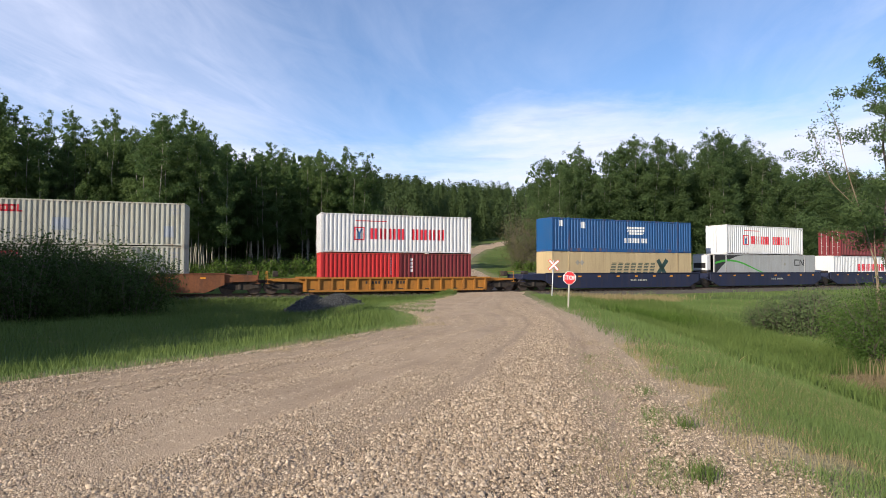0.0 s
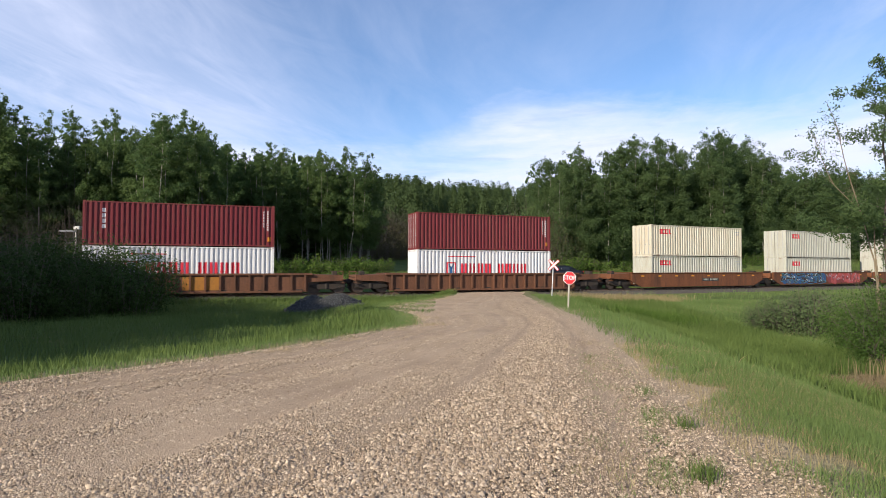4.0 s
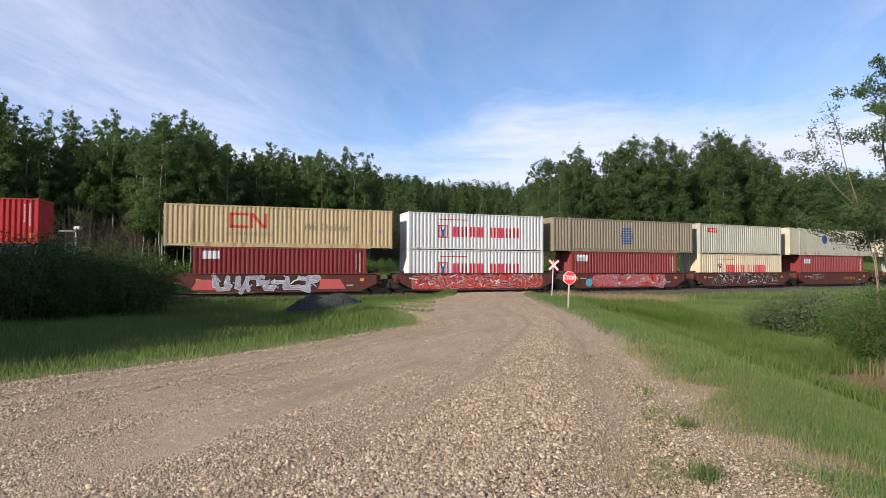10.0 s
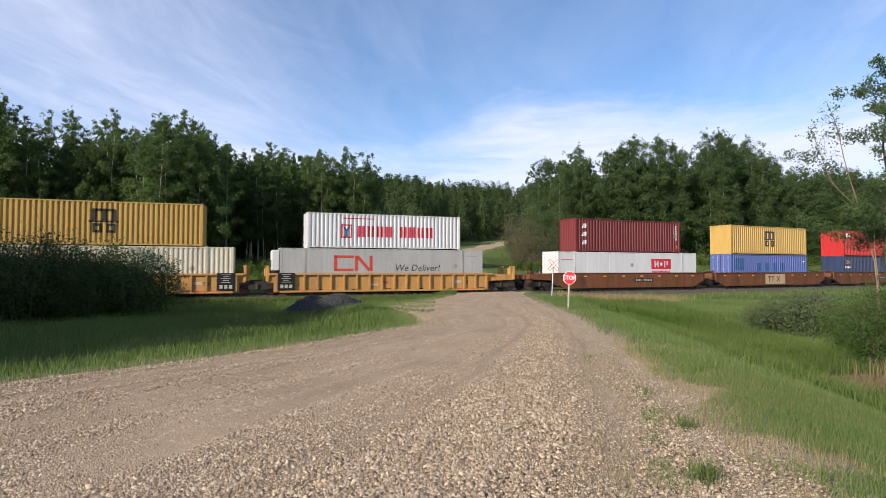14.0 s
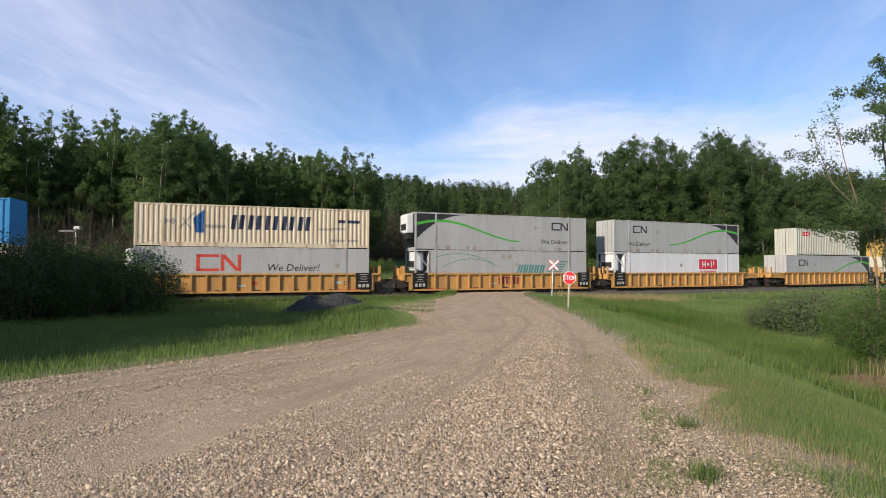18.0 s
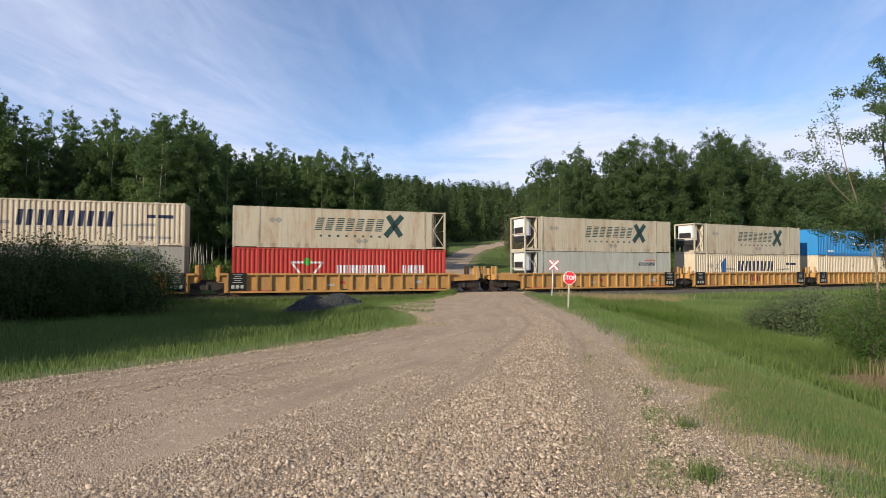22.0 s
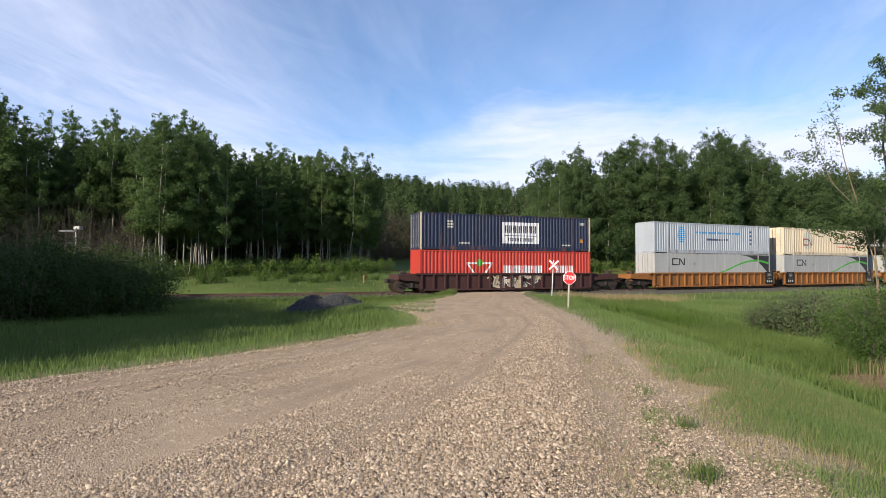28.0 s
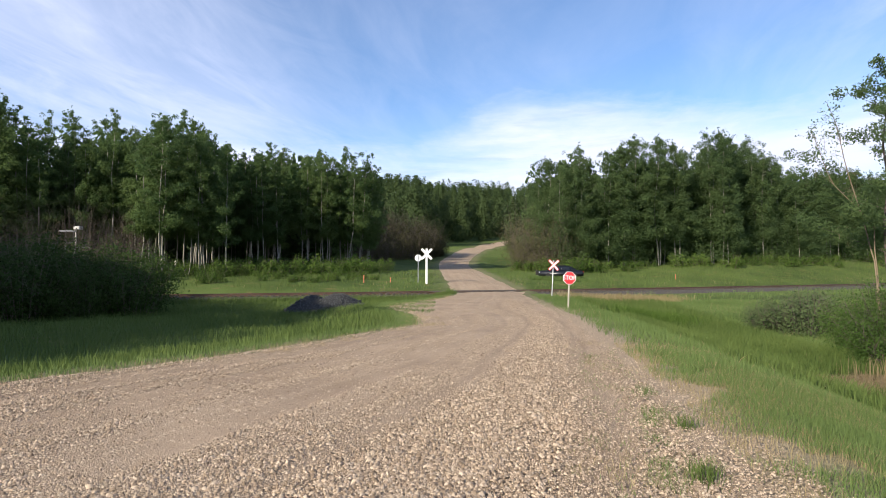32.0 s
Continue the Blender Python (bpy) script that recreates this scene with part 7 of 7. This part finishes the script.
crossbuck(-1.50, 51.0, 3.12, 1.32, 0.22, 0.095, 6, "old white crossbuck seen from behind on a thick white post", False, 0.0, True)


def octagon(r, y, t):
    return Solid().prism([(r / math.cos(math.pi / 8) * math.cos(math.pi / 8 + math.pi / 4 * i), r / math.cos(math.pi / 8) * math.sin(math.pi / 8 + math.pi / 4 * i)) for i in range(8)], y - t, y)


def stop_sign(x, y, z, r, turn, lean, front):
    z0 = float(land(x, y)) - 0.3
    c = thing("stop_sign", "red octagonal stop sign on a pale wooden post" if front else "back of a pale stop sign on a thin post", "road sign", pose(x, y, z0, 0, lean, turn))
    h = z - z0
    part("post", Solid().box(-0.032, 0.032, -0.045, 0.045, 0, h + (0.1 if front else 0.3), 0.008), POST_WOOD if front else GALV, c)
    oc = octagon(r, 0, 0.006)
    oc.v = [(a, b - (0.047 if front else -0.06), d + h) for a, b, d in oc.v]
    pl = part("plate", oc, SIGN_WHITE, c, "octagonal plate")
    if front:
        face = octagon(r - 0.022, 0, 0.002)
        face.v = [(a, b - 0.0545, d + h) for a, b, d in face.v]
        part("red_face", face, SIGN_RED, pl, "red sign face")
        me = words("STOP", 0.30)
        me.transform(Matrix(((0.86, 0, 0, 0), (0, 0, 1, -0.058), (0, 1.0, 0, h), (0, 0, 0, 1))))
        me.materials.clear()
        me.materials.append(SIGN_WHITE)
        part("lettering", me, None, pl, "white letters")
        edge = words("STOP", 0.30)
        edge.transform(Matrix(((0.86, 0, 0, 0.006), (0, 0, 1, -0.0575), (0, 1.0, 0, h + 0.004), (0, 0, 0, 1))))
        edge.materials.clear()
        edge.materials.append(SIGN_WHITE)
        part("lettering", edge, None, pl)


stop_sign(6.05, 27.0, 1.44, 0.305, 4, 2.0, True)
stop_sign(-2.28, 51.2, 2.76, 0.31, 0, 0, False)


def stone_heap():
    """A heap of dark crushed stone with two humps."""
    r = np.random.default_rng(3)
    hx, hy = -6.25, 30.4
    heap = thing("stone_heap", "low heap of dark grey crushed stone beside the track", "stone heap", pose(hx, hy, float(land(hx, hy))))
    g = np.linspace(-1, 1, 60)
    X, Y = np.meshgrid(g * 3.1, g * 1.8)
    hump = lambda cx, cy, h, w: h * np.maximum(0, 1 - np.sqrt((X - cx) ** 2 + ((Y - cy) * 1.2) ** 2 + 0.12) / w)
    Z = np.maximum(np.maximum(hump(-0.85, 0.1, 1.18, 1.75), hump(0.55, 0.0, 1.22, 2.35)), hump(0.1, 0.5, 0.95, 2.2)) - 0.1 + 0.03 * np.sin(X * 5) * np.sin(Y * 4)
    Z = Z + 0.03 * r.normal(size=Z.shape) * (Z > -0.05)
    k = np.arange(X.size).reshape(X.shape)
    q = np.stack([k[:-1, :-1], k[:-1, 1:], k[1:, 1:], k[1:, :-1]], -1).reshape(-1, 4)
    dark = surface("dark_crushed_stone", (0.030, 0.031, 0.032), 0.85, vary=0.5, size=0.08, grain=30, bump=0.8, spec=0.3)
    grit = surface("grey_crushed_stone", (0.070, 0.073, 0.074), 0.85, vary=0.6, size=0.12, grain=30, bump=0.5, spec=0.3)
    part("mound", array_mesh("mound", np.stack([X, Y, Z], -1).reshape(-1, 3), q, dark), None, heap)
    n = 4200
    i = r.integers(0, X.size, n * 3)
    i = i[Z.ravel()[i] > 0.0][:n]
    c = np.stack([X.ravel()[i], Y.ravel()[i], Z.ravel()[i]], -1) + r.normal(0, 0.03, (len(i), 3))
    oct_ = np.array([(1, 0, 0), (-1, 0, 0), (0, 1, 0), (0, -1, 0), (0, 0, 1), (0, 0, -1)], float)
    v = oct_[None] * (1 + r.normal(0, 0.25, (len(i), 6, 1))) * r.uniform(0.014, 0.040, (len(i), 1, 1)) + c[:, None, :]
    f = np.array([(0, 2, 4), (2, 1, 4), (1, 3, 4), (3, 0, 4), (2, 0, 5), (1, 2, 5), (3, 1, 5), (0, 3, 5)])
    tagged(part("loose_stone", array_mesh("loose_stone", v.reshape(-1, 3), (np.arange(len(i))[:, None, None] * 6 + f[None]).reshape(-1, 3), grit), None, heap), kind="stuff")


stone_heap()


def parked_car(x, y, turn):
    """A dark saloon that waits beyond the track; its nose points to -x."""
    car = thing("parked_car", "dark navy saloon car with a push bar, parked in the grass", "car", pose(x, y, float(land(x, y)), 0, 0, turn))
    car.scale = (0.92, 0.92, 0.95)
    gloss = surface("dark_car_paint", (0.006, 0.007, 0.011), 0.3, vary=0.05, size=2, bump=0.0, spec=0.6)
    glass = surface("tinted_car_glass", (0.012, 0.014, 0.016), 0.06, vary=0.05, size=1, bump=0.0, spec=0.7)
    rubber = surface("tyre_rubber", (0.02, 0.02, 0.02), 0.9, vary=0.1, size=0.2)
    chrome = surface("bright_trim", (0.6, 0.6, 0.62), 0.2, metal=1.0, vary=0.05, size=0.3, bump=0.0)
    hub = surface("dark_hub", (0.05, 0.05, 0.052), 0.4, metal=0.6, vary=0.1, size=0.2)
    lamp = surface("lamp_lens", (0.75, 0.75, 0.72), 0.15, vary=0.05, size=0.3, bump=0.0)
    red = surface("tail_lens", (0.45, 0.02, 0.02), 0.2, vary=0.05, size=0.3, bump=0.0)

    def body_bm(outline, w0, w1, zs):
        bm = bmesh.new()
        n = len(outline)
        lo = [[bm.verts.new((a, y_, b)) for a, b in outline] for y_ in (-w0, w0)]
        bm.faces.new(lo[0])
        bm.faces.new(lo[1][::-1])
        for i in range(n):
            bm.faces.new((lo[0][i], lo[1][i], lo[1][(i + 1) % n], lo[0][(i + 1) % n]))
        bmesh.ops.recalc_face_normals(bm, faces=bm.faces[:])
        for v in bm.verts:
            if v.co.z > zs:
                v.co.y *= w1 / w0
        bmesh.ops.bevel(bm, geom=bm.edges[:], offset=0.05, segments=2, affect="EDGES")
        s = Solid()
        s.take(bm)
        return s

    lower = [(-2.55, 0.30), (-2.6, 0.62), (-2.45, 0.86), (-1.15, 0.98), (1.55, 1.0), (2.35, 0.94), (2.52, 0.72), (2.48, 0.30)]
    part("body", body_bm(lower, 0.95, 0.9, 0.9), gloss, car, smooth=True)
    upper = [(-1.2, 0.96), (-0.42, 1.42), (-0.1, 1.50), (0.6, 1.50), (1.0, 1.42), (1.85, 0.98)]
    part("cabin", body_bm(upper, 0.86, 0.68, 1.1), gloss, car, smooth=True)
    for side in (-1, 1):
        for a, b, c_, d in ((-0.98, -0.10, -0.40, -0.08), (0.02, 1.05, 0.04, 0.76)):
            yb, yt = side * 0.878, side * 0.715
            w = Solid().add([(a, yb, 1.02), (b, yb, 1.02), (d, yt, 1.36), (c_, yt, 1.36)], [(0, 1, 2, 3)])
            part("side_window", w, glass, car)
        part("door_mirror", Solid().box(-0.95, -0.75, side * 0.95 - 0.1, side * 0.95 + 0.1, 1.0, 1.13, 0.03), gloss, car)
        part("headlight", Solid().box(-2.58, -2.38, side * 0.68 - 0.16, side * 0.68 + 0.16, 0.66, 0.80, 0.03), lamp, car)
        part("tail_light", Solid().box(2.4, 2.535, side * 0.72 - 0.16, side * 0.72 + 0.16, 0.72, 0.88, 0.03), red, car)
        for xw in (-1.55, 1.42):
            wh = part("wheel", Solid().rod((xw, side * 0.76, 0.33), (xw, side * 0.96, 0.33), 0.33, 20), rubber, car)
            part("rim", Solid().rod((xw, side * 0.955, 0.33), (xw, side * 0.972, 0.33), 0.19, 14), hub, wh)
    part("windscreen", Solid().add([(-1.14, -0.78, 1.02), (-1.14, 0.78, 1.02), (-0.5, 0.62, 1.37), (-0.5, -0.62, 1.37)], [(0, 1, 2, 3)]), glass, car)
    part("grille", Solid().box(-2.61, -2.57, -0.42, 0.42, 0.6, 0.78, 0.01), chrome, car, "bright radiator grille")
    bar = Solid()
    for y_ in (-0.4, 0.4):
        bar.box(-2.78, -2.62, y_ - 0.03, y_ + 0.03, 0.42, 0.95, 0.01)
    bar.rod((-2.74, -0.5, 0.9), (-2.74, 0.5, 0.9), 0.03)
    bar.rod((-2.74, -0.5, 0.6), (-2.74, 0.5, 0.6), 0.03)
    part("push_bar", bar, rubber, car, "black push bar")


parked_car(12.5, 59.5, 2)


def marker(x, y, h, colour, label):
    m = thing("marker_post", label, "marker", pose(x, y, float(land(x, y)) - 0.1))
    part("stake", Solid().box(-0.05, 0.05, -0.02, 0.02, 0, h + 0.1, 0.008), colour, m)


ORANGE_STAKE = surface("faded_orange_plastic", (0.38, 0.14, 0.07), 0.6, vary=0.15, size=0.3)
marker(-7.1, 50.0, 0.7, ORANGE_STAKE, "faded orange marker stake in the grass")
marker(-4.8, 51.0, 0.45, ORANGE_STAKE, "short faded orange marker stake in the grass")
marker(26.5, 63.5, 0.6, ORANGE_STAKE, "faded orange marker stake beyond the track")
marker(-25.0, 52.0, 1.5, POST_WOOD, "leaning weathered wooden stake")


MAST_WHITE = surface("dull_white_paint", (0.42, 0.41, 0.40), 0.6, vary=0.15, size=0.3)
MAST_GREY = surface("weathered_grey_paint", (0.105, 0.11, 0.12), 0.6, vary=0.2, size=0.3)


def relay_mast():
    """The white equipment arm on a frame that stands in the brush."""
    x, y = -33.0, 50.0
    m = thing("equipment_mast", "white instrument head on a post above the brush", "mast", pose(x, y, float(land(x, y))))
    part("post", Solid().rod((0, 0, 0), (0, 0, 4.2), 0.065, 10), MAST_WHITE, m)
    part("head", Solid().box(-0.1, 0.5, -0.25, 0.25, 4.2, 4.5, 0.05), MAST_WHITE, m, "white instrument housing")
    part("arm", Solid().box(-1.5, 0.0, -0.12, 0.12, 3.98, 4.16, 0.03), MAST_GREY, m, "grey side arm")
    fr = Solid()
    for a in (-0.9, 1.3):
        fr.rod((a, 0, 0), (a, 0, 3.0 if a < 0 else 2.6), 0.022, 6)
    fr.rod((-0.9, 0, 3.0), (0, 0, 3.0), 0.035, 6)
    fr.rod((0, 0, 2.6), (1.3, 0, 2.6), 0.035, 6)
    part("guard_frame", fr, MAST_GREY, m)


relay_mast()


def gained(t):
    """Metres that the train has won on its first speed by t seconds."""
    return SPEED * GAIN * (0.0 if t < 9 else (t - 9) ** 2 / 28 if t < 23 else t - 16)


def roll(ob, s, z=0.0):
    """One vehicle or load follows the bend; s is where it would stand at 0 s at an even speed."""
    s0 = s - SHIFT - gained(-s / SPEED)
    go = lambda t: s0 + SPEED * t + gained(t)
    ticks = [k for k in range(0, round(SECONDS * FPS) + 1, 6) if -110 < go(k / FPS) < 130 or k % 60 == 0]
    walk(ob, [(k / FPS, on_track(go(k / FPS), 0, z)) for k in ticks])


SHIFT = 0.12


def motions():
    """The whole train rolls along the track, a little faster towards its end; the wheels turn while they pass the crossing."""
    for ob, s, z in LOADS:
        roll(ob, s, z)
    start = {}
    for ob, s in CARS:
        roll(ob, s)
        start[ob] = s
    for ob, x, car in WHEELS:
        s = start[car] + x
        first = max(0.0, (-48.0 - s) / SPEED)
        last = min(SECONDS, (70.0 - s) / SPEED)
        rows = [(0.0, pose(x, 0, WHEEL_R))] if first > 0.05 else []
        for k in range(round(first * FPS), round(last * FPS) + 1):
            turn = math.degrees(SPEED * (k / FPS - first) / WHEEL_R)
            rows.append((k / FPS, pose(x, 0, WHEEL_R, 0, turn, 0)))
        if last < SECONDS - 0.05:
            rows.append((SECONDS, rows[-1][1]))
        walk(ob, rows)


motions()
